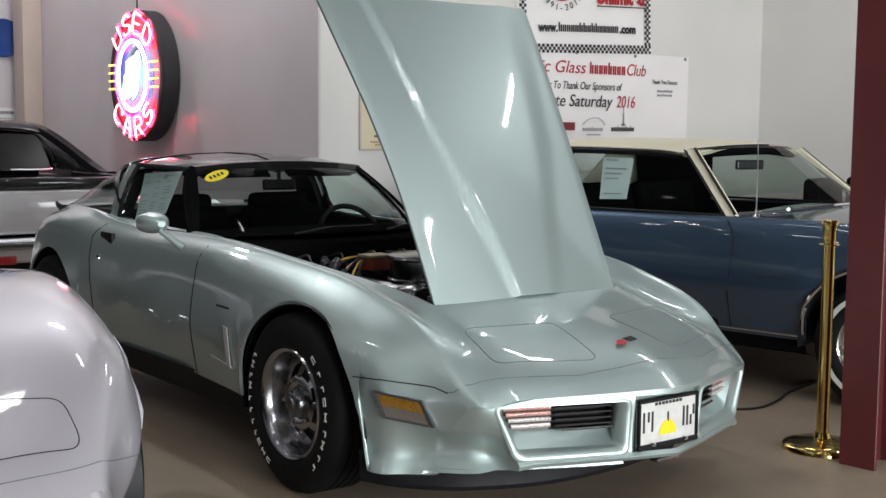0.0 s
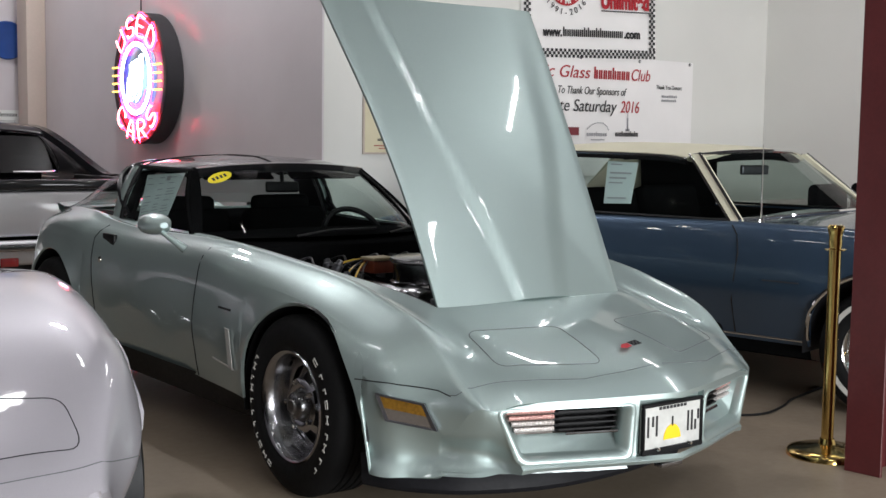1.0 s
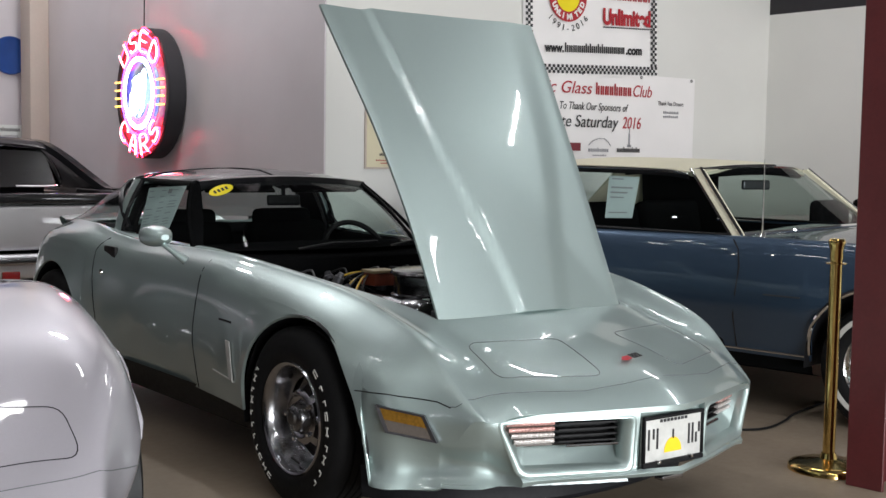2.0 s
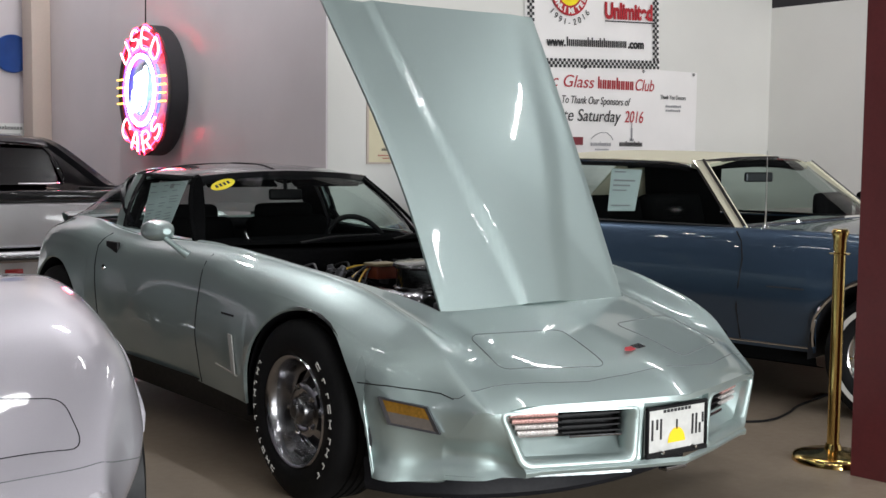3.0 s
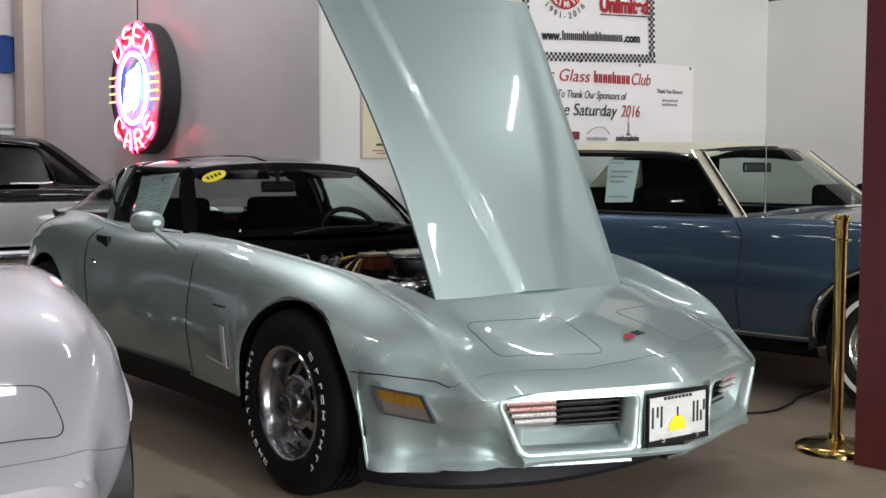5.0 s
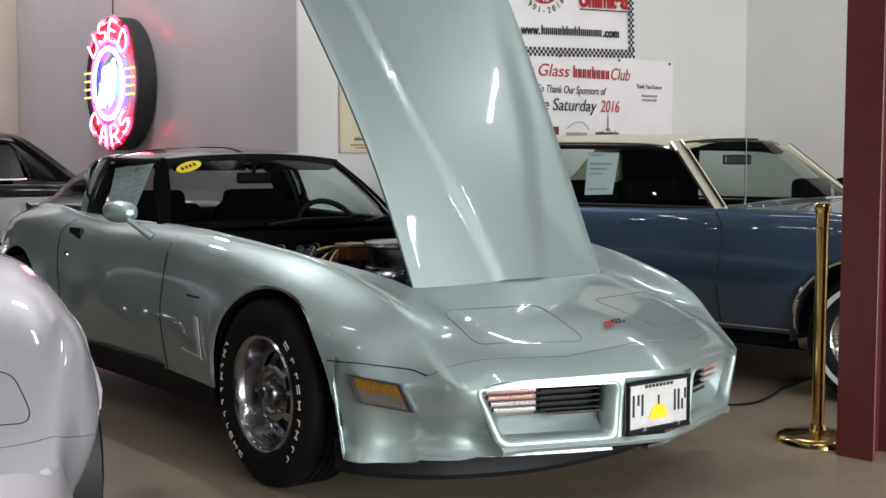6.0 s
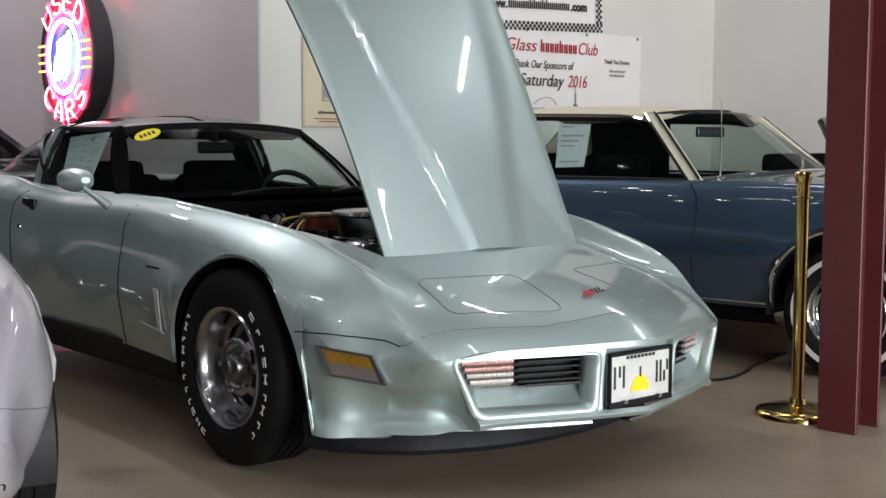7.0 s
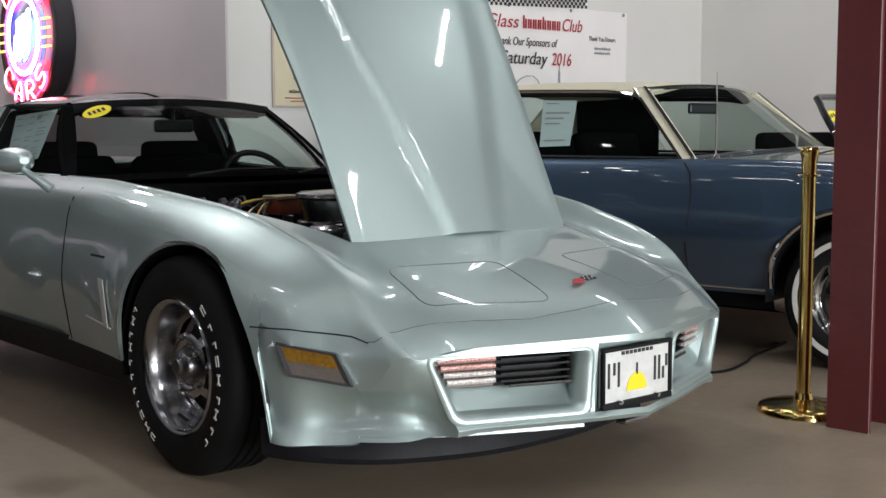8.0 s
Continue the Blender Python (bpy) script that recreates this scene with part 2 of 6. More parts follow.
for k in range(5):
    x = -4.16 + 1.58 * k
    part("window_frame", box_bm((x - 0.04, -9.11, 0.3), (x + 0.04, -9.04, 2.4), 0.004), M_ALUDARK, window)
for z in (0.33, 2.37):
    part("window_frame", box_bm((-4.2, -9.105, z - 0.03), (2.2, -9.045, z + 0.03), 0.004), M_ALUDARK, window)
for k in range(4):
    x = -4.12 + 1.58 * k
    pane = part("pane", box_bm((x, -9.08, 0.36), (x + 1.50, -9.072, 2.34)), M_GLASS, window, smooth=False)
    pane.visible_shadow = False
daylight = area_lamp("window_daylight", (-1.0, -9.02, 1.35), 6.2, 1.98, 1000, (0.95, 0.98, 1.0))
daylight.matrix_world = pose(-1.0, -9.02, 1.35, 90, 0, 0)
solo("ceiling", box_bm((-9.15, -9.15, HIGH), (RIGHT_X + 0.15, BACK_Y + 0.15, HIGH + 0.1)), M_CEIL, "dark showroom ceiling", "ceiling", kind="structure", smooth=False)

# ---- ceiling lights ----
def ceiling_light(x, y, length=0.9, width=0.13, watts=46):
    root = thing("ceiling_light", "white light fixture under the dark ceiling", "light", "ceiling lights", at=pose(x, y, HIGH))
    part("housing", box_bm((-width / 2 - 0.03, -length / 2 - 0.03, -0.10), (width / 2 + 0.03, length / 2 + 0.03, -0.004), 0.01), M_PAPER, root)
    part("diffuser", box_bm((-width / 2, -length / 2, -0.112), (width / 2, length / 2, -0.104)), M_LAMP, root, smooth=False)
    area_lamp("fixture_light", (x, y, HIGH - 0.125), width, length, watts)
    return root


for lx, ly, watts in ((-2.0, -6.9, 34), (-1.9, -4.8, 20), (-0.6, -2.6, 9), (-0.6, 1.6, 2), (2.7, -6.9, 30), (2.7, -4.4, 25), (3.9, -1.5, 30), (2.7, 1.5, 17)):
    ceiling_light(lx, ly, width=0.07 if lx > 3 else 0.13, watts=watts)
for lx, ly in ((-3.4, -3.2), (-3.4, 1.2), (-6.2, -1.0), (-6.2, 2.6)):
    ceiling_light(lx, ly, watts=3)
ceiling_light(5.6, -3.6, length=0.18, watts=24)
ceiling_light(4.6, 1.2, watts=14)
for ly, watts in ((4.6, 100), (7.8, 46)):
    ceiling_light(0.3, ly, length=0.5, watts=watts)


def ceiling_spot(x, y):
    root = thing("ceiling_spot", "small round spotlight under the dark ceiling", "light", "ceiling spots", at=pose(x, y, HIGH))
    part("housing", lathe_bm([(0.0, -0.004), (0.085, -0.004), (0.085, -0.16), (0.072, -0.17), (0.068, -0.12), (0.0, -0.12)], 20, "Z"), M_SOFFIT, root)
    part("bulb", lathe_bm([(0.0, -0.165), (0.04, -0.16), (0.066, -0.14), (0.066, -0.125)], 20, "Z"), M_BULB, root)
    return root


spots = random.Random(8)
for k in range(14):
    ceiling_spot(-8.2 + 1.05 * (k % 6) + 0.5 * spots.random(), 3.4 + 2.4 * (k // 6) + 1.2 * spots.random())
    ceiling_spot(-8.4 + 1.15 * (k % 6) + 0.5 * spots.random(), -5.6 + 3.1 * (k // 6) + 1.6 * spots.random())

# ---- low-slung sports car ----
from mathutils.bvhtree import BVHTree

ARCH = ((-0.035, 0.31, 0.398), (2.47, 0.33, 0.385))
YS = [-1.11, -1.07, -1.02, -0.85, -0.65, -0.5, -0.36, -0.2, 0.0, 0.2, 0.5, 0.85, 1.1, 1.6, 2.0, 2.3, 2.5, 2.8, 3.2, 3.45, 3.55]
CREST_Z = [0.455, 0.47, 0.485, 0.545, 0.645, 0.70, 0.738, 0.778, 0.809, 0.828, 0.85, 0.868, 0.868, 0.862, 0.885, 0.918, 0.92, 0.90, 0.855, 0.82, 0.79]
CREST_X = [0.655, 0.66, 0.665, 0.67, 0.68, 0.68, 0.68, 0.68, 0.685, 0.69, 0.688, 0.675, 0.675, 0.685, 0.70, 0.69, 0.67, 0.63, 0.57, 0.54, 0.52]
WIDE_X = [0.715, 0.72, 0.73, 0.775, 0.828, 0.852, 0.868, 0.872, 0.875, 0.872, 0.856, 0.828, 0.815, 0.815, 0.84, 0.862, 0.862, 0.84, 0.77, 0.70, 0.66]
WIDE_Z = [0.35, 0.36, 0.375, 0.425, 0.475, 0.52, 0.55, 0.56, 0.57, 0.57, 0.56, 0.55, 0.55, 0.56, 0.58, 0.60, 0.60, 0.60, 0.60, 0.58, 0.57]
LOW_X = [0.69, 0.695, 0.705, 0.75, 0.81, 0.845, 0.86, 0.865, 0.87, 0.865, 0.84, 0.80, 0.78, 0.78, 0.82, 0.855, 0.855, 0.83, 0.75, 0.68, 0.64]
LOW_Z = [0.215, 0.21, 0.205, 0.20, 0.20, 0.20, 0.22, 0.25, 0.28, 0.30, 0.30, 0.295, 0.295, 0.295, 0.30, 0.30, 0.31, 0.31, 0.31, 0.33, 0.36]
INNER_Z = [0.47, 0.488, 0.508, 0.562, 0.616, 0.65, 0.686, 0.722, 0.752, 0.776, 0.808, 0.845, 0.865, 0.868, 0.88, 0.90, 0.905, 0.89, 0.85, 0.815, 0.785]
EDGE_Z = [0.474, 0.498, 0.522, 0.58, 0.632, 0.668, 0.705, 0.735, 0.76, 0.78, 0.81, 0.845, 0.866, 0.872, 0.885, 0.90, 0.905, 0.89, 0.85, 0.815, 0.785]
MID_Z = [0.483, 0.515, 0.548, 0.606, 0.652, 0.682, 0.712, 0.742, 0.765, 0.785, 0.815, 0.85, 0.872, 0.885, 0.89, 0.90, 0.905, 0.89, 0.85, 0.815, 0.785]
HINGE_Y, COWL_Y = -0.35, 0.86
BOW_X, BOW_Y = [0, 0.2, 0.4, 0.58, 0.65, 0.70, 0.76, 0.9], [0, 0.062, 0.137, 0.21, 0.25, 0.335, 0.48, 0.85]


def hood_half(y):
    return interp(y, [-0.35, 0.3, 0.86], [0.462, 0.52, 0.575])


def nose_bow(ys, x):
    x = abs(x)
    if ys < 0:
        k = min(max((-0.4 - ys) / 0.71, 0), 1) ** 2
        return ys + k * soft(x, BOW_X, BOW_Y)
    k = min(max((ys - 2.80) / 0.65, 0), 1)
    return ys - k * 0.62 * (x / 0.8) ** 3


def arch_dy(y, cy):
    """Distance from a wheel opening's centre, whose front wheel's opening reaches further forward."""
    return (y - cy) / (1.12 if y < cy < 1 else 1.0)


def arch_y(d, cy):
    return cy + d * (1.12 if d < 0 and cy < 1 else 1.0)


def arch_low(y):
    """The lower edge of the side at y: the sill or the round of a wheel opening."""
    z = soft(y, YS, LOW_Z)
    for cy, cz, r in ARCH:
        d = arch_dy(y, cy)
        if abs(d) < r:
            z = max(z, cz + math.sqrt(r * r - d * d))
    return z


def half_section(ys, full_fender=False):
    g = lambda v: soft(ys, YS, v)
    z0 = arch_low(ys)
    x3, z3 = g(CREST_X), g(CREST_Z)
    x1, z1 = g(WIDE_X), g(WIDE_Z)
    x0, zlow = g(LOW_X), g(LOW_Z)
    hx = hood_half(ys)
    if full_fender:
        k = min(max((ys + 1.0) / 0.65, 0), 1) * min(max((0.9 - ys) / 0.5, 0), 1)
        drop = interp(ys, [0.15, 0.5, 0.8, 1.2], [0, 0.022, 0.048, 0.075])
        x3, z3 = x3 + 0.085 * k, z3 + 0.025 * k - drop
    z2 = z3 - 0.085
    x2 = x3 + (x1 - x3) * 0.72
    # skirt ahead of the wheel: undercut flank that kicks out into a flared lower edge
    kf = min(max((-0.34 - ys) / 0.2, 0), 1)
    mixed = lambda a, b: a + (b - a) * kf
    low = [(mixed(x0, x1 + 0.012), zlow, 0), (mixed(x0 + (x1 - x0) * 0.2, x1 + 0.002), zlow + 0.03, 0), (mixed(x0 + (x1 - x0) * 0.5, x1 - 0.012), zlow + 0.085, 0)]
    if full_fender:
        # the closed car's bumper tucks in below, clear of the tyre
        zlow = max(zlow, interp(ys, [-0.88, -0.55, -0.36], [0.2, 0.41, 0.41]) if ys < -0.3 else 0)
        gap = z1 - zlow
        low = [(mixed(x0, x1 - 0.15), zlow, 0), (mixed(x0 + (x1 - x0) * 0.2, x1 - 0.09), zlow + 0.25 * gap, 0), (mixed(x0 + (x1 - x0) * 0.5, x1 - 0.022), zlow + 0.6 * gap, 0)]
    zi, ze, zm = g(INNER_Z), g(EDGE_Z), g(MID_Z)
    crisp = (0.022, 0.014, 0.03, 0.006)
    if full_fender:
        zi, ze, zm = zi - drop, ze - drop, zm - drop
        zi, ze, zm = zi + k * max(0, z3 + 0.006 - zi), ze + k * max(0, z3 + 0.004 - ze), zm + k * max(0, z3 + 0.01 - zm)
        crisp = (0.022 + 0.038 * k, 0.014 + 0.030 * k, 0.03 + 0.06 * k, 0.006 - 0.012 * k)
    outer = spline(low + [(x1, z1, 0), (x2, z2, 0), (x3 + crisp[0], z3 - crisp[1], 0), (x3, z3, 0), (x3 - crisp[2], z3 - crisp[3], 0), (x3 * 0.5 + hx * 0.5 - 0.01, zi, 0), (hx, ze, 0)], 4)
    if z0 > zlow + 0.005:
        # a wheel opening cuts the same flank off at a higher edge
        us, vs = [p[1] for p in outer[:17]], [p[0] for p in outer[:17]]
        for k in range(16):
            z = z0 + (z2 - z0) * k / 16
            outer[k] = Vector((float(np.interp(z, us, vs)), z, 0))
    inner = [((hx * (1 - k / 8)), ze + (zm - ze) * (1 - (1 - k / 8) ** interp(ys, [-0.8, -0.6, -0.36, -0.3], [1.0, 1.05, 1.3, 1.5])), 0) for k in range(1, 9)]
    return [(p[0], p[1]) for p in outer] + [(p[0], p[1]) for p in inner]


def stations():
    ys = list(np.linspace(-1.11, -0.99, 6)) + list(np.linspace(-0.95, -0.52, 11))
    for cy, cz, r in ARCH:
        ys += [arch_y(r * math.sin(a), cy) for a in np.linspace(-math.pi / 2, math.pi / 2, 27)]
    ys += list(np.linspace(0.40, 2.06, 22)) + list(np.linspace(2.9, 3.45, 12)) + [HINGE_Y, COWL_Y]
    return sorted(set(round(float(y), 4) for y in ys))


SKIN = {}


def arch_flare(y, z):
    """How far the flank swells out towards the edge of a wheel opening."""
    out = 0.0
    for cy, cz, r in ARCH:
        d = math.hypot(arch_dy(y, cy), z - cz) - r
        if z > cz - 0.1 and d < 0.1:
            out = max(out, 0.011 * (1 - max(d, 0) / 0.1) ** 2 * min(1, (z - cz + 0.1) / 0.2))
    return out


def open_edge(z):
    """How far out the front opening reaches at height z."""
    return interp(z, [0.272, 0.45], [0.54, 0.618])


def drawn_in(x, y, z):
    """The open car's lower flank: hollow behind the rim of the opening, with a foot that kicks out again below."""
    w = soft(abs(x) - open_edge(z), [0.0, 0.06, 0.17, 0.26, 0.34], [0, 1, 0.8, 0.45, 0.2])
    a = interp(z, [0.20, 0.222, 0.25, 0.30, 0.36, 0.44], [0.060, 0.066, 0.080, 0.066, 0.028, 0]) * w
    return (x - math.copysign(0.42 * a, x), y + 0.9 * a, z)


def car_rows(full_fender=False):
    ys, rows = stations(), []
    for y in ys:
        h = half_section(y, full_fender)
        h = [(x + (arch_flare(y, z) if k < 20 else 0), z) for k, (x, z) in enumerate(h)]
        full = [(-x, z) for x, z in h] + [(x, z) for x, z in reversed(h[:-1])]
        wide, lean = soft(y, YS, WIDE_X), interp(y, [-1.11, -0.75], [0.9, 0.0])
        low = lambda k: y < -0.42 and min(k, len(full) - 1 - k) < 12
        # the skirt keeps to the line of the flank above it and flares square to it
        rows.append([(x, nose_bow(y, wide) - (abs(x) - wide) * lean if low(k) else nose_bow(y, x), z) for k, (x, z) in enumerate(full)])
        if len(rows) == 1:
            SKIN["plain_first"] = rows[0]
        if y < -0.42 and not full_fender:
            rows[-1] = [drawn_in(*p) for p in rows[-1]]
            # the rear edge of the skirt runs forward towards its foot
            rows[-1] = [(px, py - 0.055 * interp(pz, [0.2, 0.38], [1, 0]) * interp(y, [-0.85, -0.475], [0, 1]), pz) for px, py, pz in rows[-1]]
    if not full_fender:
        # ease the skirt ahead of the wheel between its fixed edges
        n, last = sum(1 for y in ys if y < -0.49), len(rows[0]) - 1
        g = np.array(rows[:n])
        for k in range(10):
            mean = (g[:-2, 1:-1] + g[2:, 1:-1] + g[1:-1, :-2] + g[1:-1, 2:]) / 4
            for part_of in (slice(2, 11), slice(last - 10, last - 1)):
                inner = slice(part_of.start - 1, part_of.stop - 1)
                g[1:-1, part_of] += 0.5 * (mean[:, inner] - g[1:-1, part_of])
        rows[:n] = [[tuple(float(v) for v in p) for p in row] for row in g]
    if full_fender:
        # fair the closed car's front into one easy surface, keeping its edges
        g = np.array(rows)
        ease = np.array([interp(y, [0.0, 0.5], [1, 0]) for y in ys])[1:-1, None, None] * 0.5
        for k in range(14):
            mean = (g[:-2, 1:-1] + g[2:, 1:-1] + g[1:-1, :-2] + g[1:-1, 2:]) / 4
            g[1:-1, 1:-1] += (mean - g[1:-1, 1:-1]) * ease
        rows = [[tuple(float(v) for v in p) for p in row] for row in g]
        SKIN["plain_first"] = rows[0]
    return ys, rows


def take_skin(full_fender):
    """Makes the car's outer skin ready, so that lines and trim can be laid on it."""
    SKIN["ys"], SKIN["rows"] = car_rows(full_fender)
    bm = grid_bm(SKIN["rows"])
    SKIN["tree"] = BVHTree.FromBMesh(bm)
    bm.free()


def face_out(bm, way):
    """Turns a sheet's faces so that most of them look along a direction."""
    bmesh.ops.recalc_face_normals(bm, faces=bm.faces)
    if sum(f.normal.dot(way) * f.calc_area() for f in bm.faces) < 0:
        bmesh.ops.reverse_faces(bm, faces=bm.faces)


def on_top(x, y):
    hit = SKIN["tree"].ray_cast(Vector((x, y, 3)), Vector((0, 0, -1)))
    return hit[0], hit[1]


def on_side(y, z, sign):
    hit = SKIN["tree"].ray_cast(Vector((sign * 3, y, z)), Vector((-sign, 0, 0)))
    if hit[0] is None:
        hit = SKIN["tree"].find_nearest(Vector((sign * 0.8, y, z)))
    return hit[0], hit[1]


def seam_bm(points, width=0.0045, step=0.02):
    """A dark groove line laid along points on the car's skin."""
    dense = []
    for a, b in zip(points, points[1:]):
        n = max(1, int((Vector(b) - Vector(a)).length / step))
        dense += [Vector(a).lerp(Vector(b), k / n) for k in range(n)]
    dense.append(Vector(points[-1]))
    return tube_bm(dense, width / 2, 5)


def top_line(xy, step=0.03):
    out = []
    for a, b in zip(xy, xy[1:]):
        n = max(1, int(math.dist(a, b) / step))
        for k in range(n):
            x, y = a[0] + (b[0] - a[0]) * k / n, a[1] + (b[1] - a[1]) * k / n
            p, _ = on_top(x, y)
            if p is not None:
                out.append(p)
    p, _ = on_top(*xy[-1])
    if p is not None:
        out.append(p)
    return out


def side_line(yz, sign, step=0.03):
    out = []
    for a, b in zip(yz, yz[1:]):
        n = max(1, int(math.dist(a, b) / step))
        for k in range(n + 1):
            p, _ = on_side(a[0] + (b[0] - a[0]) * k / n, a[1] + (b[1] - a[1]) * k / n, sign)
            if p is not None and (not out or (p - out[-1]).length > 0.004):
                out.append(p)
    return out


def skin_line(points, n=5):
    """A smooth line through points near the skin, laid on it."""
    return [SKIN["tree"].find_nearest(p)[0] for p in spline(points, n)]


def rounded(corners, r, n=5):
    """A closed outline in a plane with rounded corners."""
    out = []
    k = len(corners)
    for i in range(k):
        p, a, b = Vector(corners[i]), Vector(corners[i - 1]), Vector(corners[(i + 1) % k])
        s, e = p + (a - p).normalized() * r, p + (b - p).normalized() * r
        for j in range(n + 1):
            t = j / n
            out.append((1 - t) ** 2 * s + 2 * t * (1 - t) * p + t * t * e)
    return [tuple(v) for v in out + out[:1]]


# -- wheels --
def tyre_bm(radius, width, rim):
    h = width / 2
    prof = [(rim, -h * 0.80), (rim + 0.012, -h * 0.92), (rim + 0.05, -h), (radius - 0.055, -h * 0.99), (radius - 0.028, -h * 0.93), (radius - 0.008, -h * 0.80), (radius, -h * 0.62)]
    for g in (-0.36, -0.08, 0.2, 0.48):
        prof += [(radius, h * (g - 0.09)), (radius - 0.007, h * (g - 0.07)), (radius - 0.007, h * (g - 0.01)), (radius, h * (g + 0.01))]
    prof += [(radius, h * 0.62), (radius - 0.008, h * 0.80), (radius - 0.028, h * 0.93), (radius - 0.055, h * 0.99), (rim + 0.05, h), (rim + 0.012, h * 0.92), (rim, h * 0.80)]
    return lathe_bm(prof, 64)


def polar_disc_bm(rings, n, keep):
    """Rings of (radius, depth) round the x axis, with cells left out."""
    bm = bmesh.new()
    vs = [[bm.verts.new((d, r * math.cos(2 * math.pi * i / n), r * math.sin(2 * math.pi * i / n))) for i in range(n)] for r, d in rings]
    for j in range(len(rings) - 1):
        for i in range(n):
            if keep(i, j):
                bm.faces.new((vs[j][i], vs[j][(i + 1) % n], vs[j + 1][(i + 1) % n], vs[j + 1][i]))
    return bm


def letter_arc(start, end, count, r0, r1, x, seed):
    """Short raised bars along a tyre's sidewall."""
    rnd = random.Random(seed)
    glyphs = []
    for k in range(count):
        bm = bmesh.new()
        a0 = start + (end - start) * (k + 0.12) / count
        a1 = start + (end - start) * (k + 0.78) / count
        kind = rnd.randrange(3)
        cells = {0: ((0, 0.15, 0, 1), (0.15, 0.9, 0, 0.14), (0.15, 0.9, 0.86, 1)), 1: ((0, 0.16, 0, 1), (0.76, 0.92, 0, 1), (0.16, 0.76, 0.44, 0.58)), 2: ((0.38, 0.54, 0, 1), (0.54, 0.95, 0.86, 1))}[kind]
        for u0, u1, v0, v1 in cells:
            pts = []
            for u, v in ((u0, v0), (u1, v0), (u1, v1), (u0, v1)):
                a, r = radians(a0 + (a1 - a0) * u), r0 + (r1 - r0) * v
                pts.append((x, r * math.cos(a), r * math.sin(a)))
            join(bm, ngon_bm(pts, (-0.003, 0, 0)))
        glyphs.append(bm)
    return glyphs


def alloy_wheel(parent, x, y, z, sign, radius=0.333, width=0.25, rim=0.2, dish=0.085, lettered=True):
    """A wheel that faces -x; sign +1 turns it about."""
    m = pose(x, y, z) @ (pose(0, 0, 0, 0, 0, 180) if sign > 0 else Matrix())
    h = width / 2
    wheel = new("wheel")
    wheel.parent = parent
    wheel.matrix_local = m
    part("tyre", tyre_bm(radius, width, rim), M_TYRE, wheel, "black rubber tyre", angle=60)
    if lettered:
        for a0, a1, count, seed in ((130, 230, 9, 3), (38, -66, 11, 5)):
            for glyph in letter_arc(a0, a1, count, 0.263, 0.278, -h - 0.0005, seed):
                part("sidewall_marking", glyph, M_WHITE_RUB, wheel, smooth=False)
    lip = lathe_bm([(rim + 0.004, -h + 0.03), (rim + 0.009, -h + 0.012), (rim + 0.004, -h + 0.006), (rim - 0.006, -h + 0.01), (rim - 0.014, -h + 0.022), (rim - 0.022, -h + 0.045),
                    (rim - 0.03, -h + dish * 0.9), (rim - 0.04, -h + dish + 0.012)], 64)
    part("rim", lip, M_ALU, wheel, "polished aluminium rim")
    rings = [(rim - 0.038, -h + dish + 0.012), (rim - 0.055, -h + dish + 0.004), (rim - 0.075, -h + dish - 0.012), (0.10, -h + dish - 0.03), (0.082, -h + dish - 0.038), (0.072, -h + dish - 0.036), (0.062, -h + dish - 0.03)]
    disc = polar_disc_bm(rings, 64, lambda i, j: not (j in (1, 2) and i % 8 in (1, 2, 3, 4, 5)))
    part("disc", disc, M_ALU, wheel, "slotted aluminium wheel centre")
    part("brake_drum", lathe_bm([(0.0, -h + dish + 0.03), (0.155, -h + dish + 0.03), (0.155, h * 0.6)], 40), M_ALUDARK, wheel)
    part("hub_cap", lathe_bm([(0.0, -h + dish - 0.075), (0.022, -h + dish - 0.074), (0.028, -h + dish - 0.066), (0.045, -h + dish - 0.063), (0.052, -h + dish - 0.055), (0.056, -h + dish - 0.028), (0.066, -h + dish - 0.024)], 36), M_HUB, wheel)
    for k in range(5):
        a = 2 * math.pi * k / 5
        nut = lathe_bm([(0, -0.016), (0.008, -0.014), (0.011, 0), (0.011, 0.012)], 6)
        part("wheel_nut", nut, M_CHROME, wheel).location = (-h + dish - 0.034, 0.085 * math.cos(a), 0.085 * math.sin(a))
    join_v = tube_bm([(-h + 0.05, 0.0, -(rim - 0.03)), (-h + 0.02, 0.01, -(rim - 0.055))], 0.005, 6)
    part("valve", join_v, M_BLACK, wheel)
    return wheel


# -- nose fascia, built as a ring of panels round two deep openings and a plate recess --
def lip_low(x):
    """The lower edge of the bumper: high in the middle, dropping to the corner skirts."""
    return interp(abs(x), [0.0, 0.48, 0.60, 0.70], [0.247, 0.247, 0.232, 0.215])


def nose_edge_z(x):
    """Height of the nose's front edge at x, where the top skin ends."""
    pts = sorted((q[0], q[1]) for q in half_section(-1.11)[22:])
    return float(np.interp(x, [q[0] for q in pts], [q[1] for q in pts]))


def fascia_y(x, z):
    back = interp(z, [0.20, 0.235, 0.275, 0.31, 0.38, 0.45], [0.0, 0.004, 0.016, 0.026, 0.016, 0.0])
    flare = 0.02 * interp(abs(x), [0.48, 0.60], [0, 1]) * interp(z, [0.215, 0.235, 0.262], [1, 0.55, 0])
    return nose_bow(-1.11, x) + back * interp(abs(x), [0, 0.5, 0.58, 0.64], [0.5, 0.5, 0.3, 0.0]) - flare


def bumper_cell(i, j, ncol):
    """The cells of the car's side that belong to the bumper cover, ahead of the wheel and below its seam."""
    return (SKIN["ys"][i] + SKIN["ys"][i + 1]) / 2 < -0.43 and (j < 12 or j >= ncol - 13)


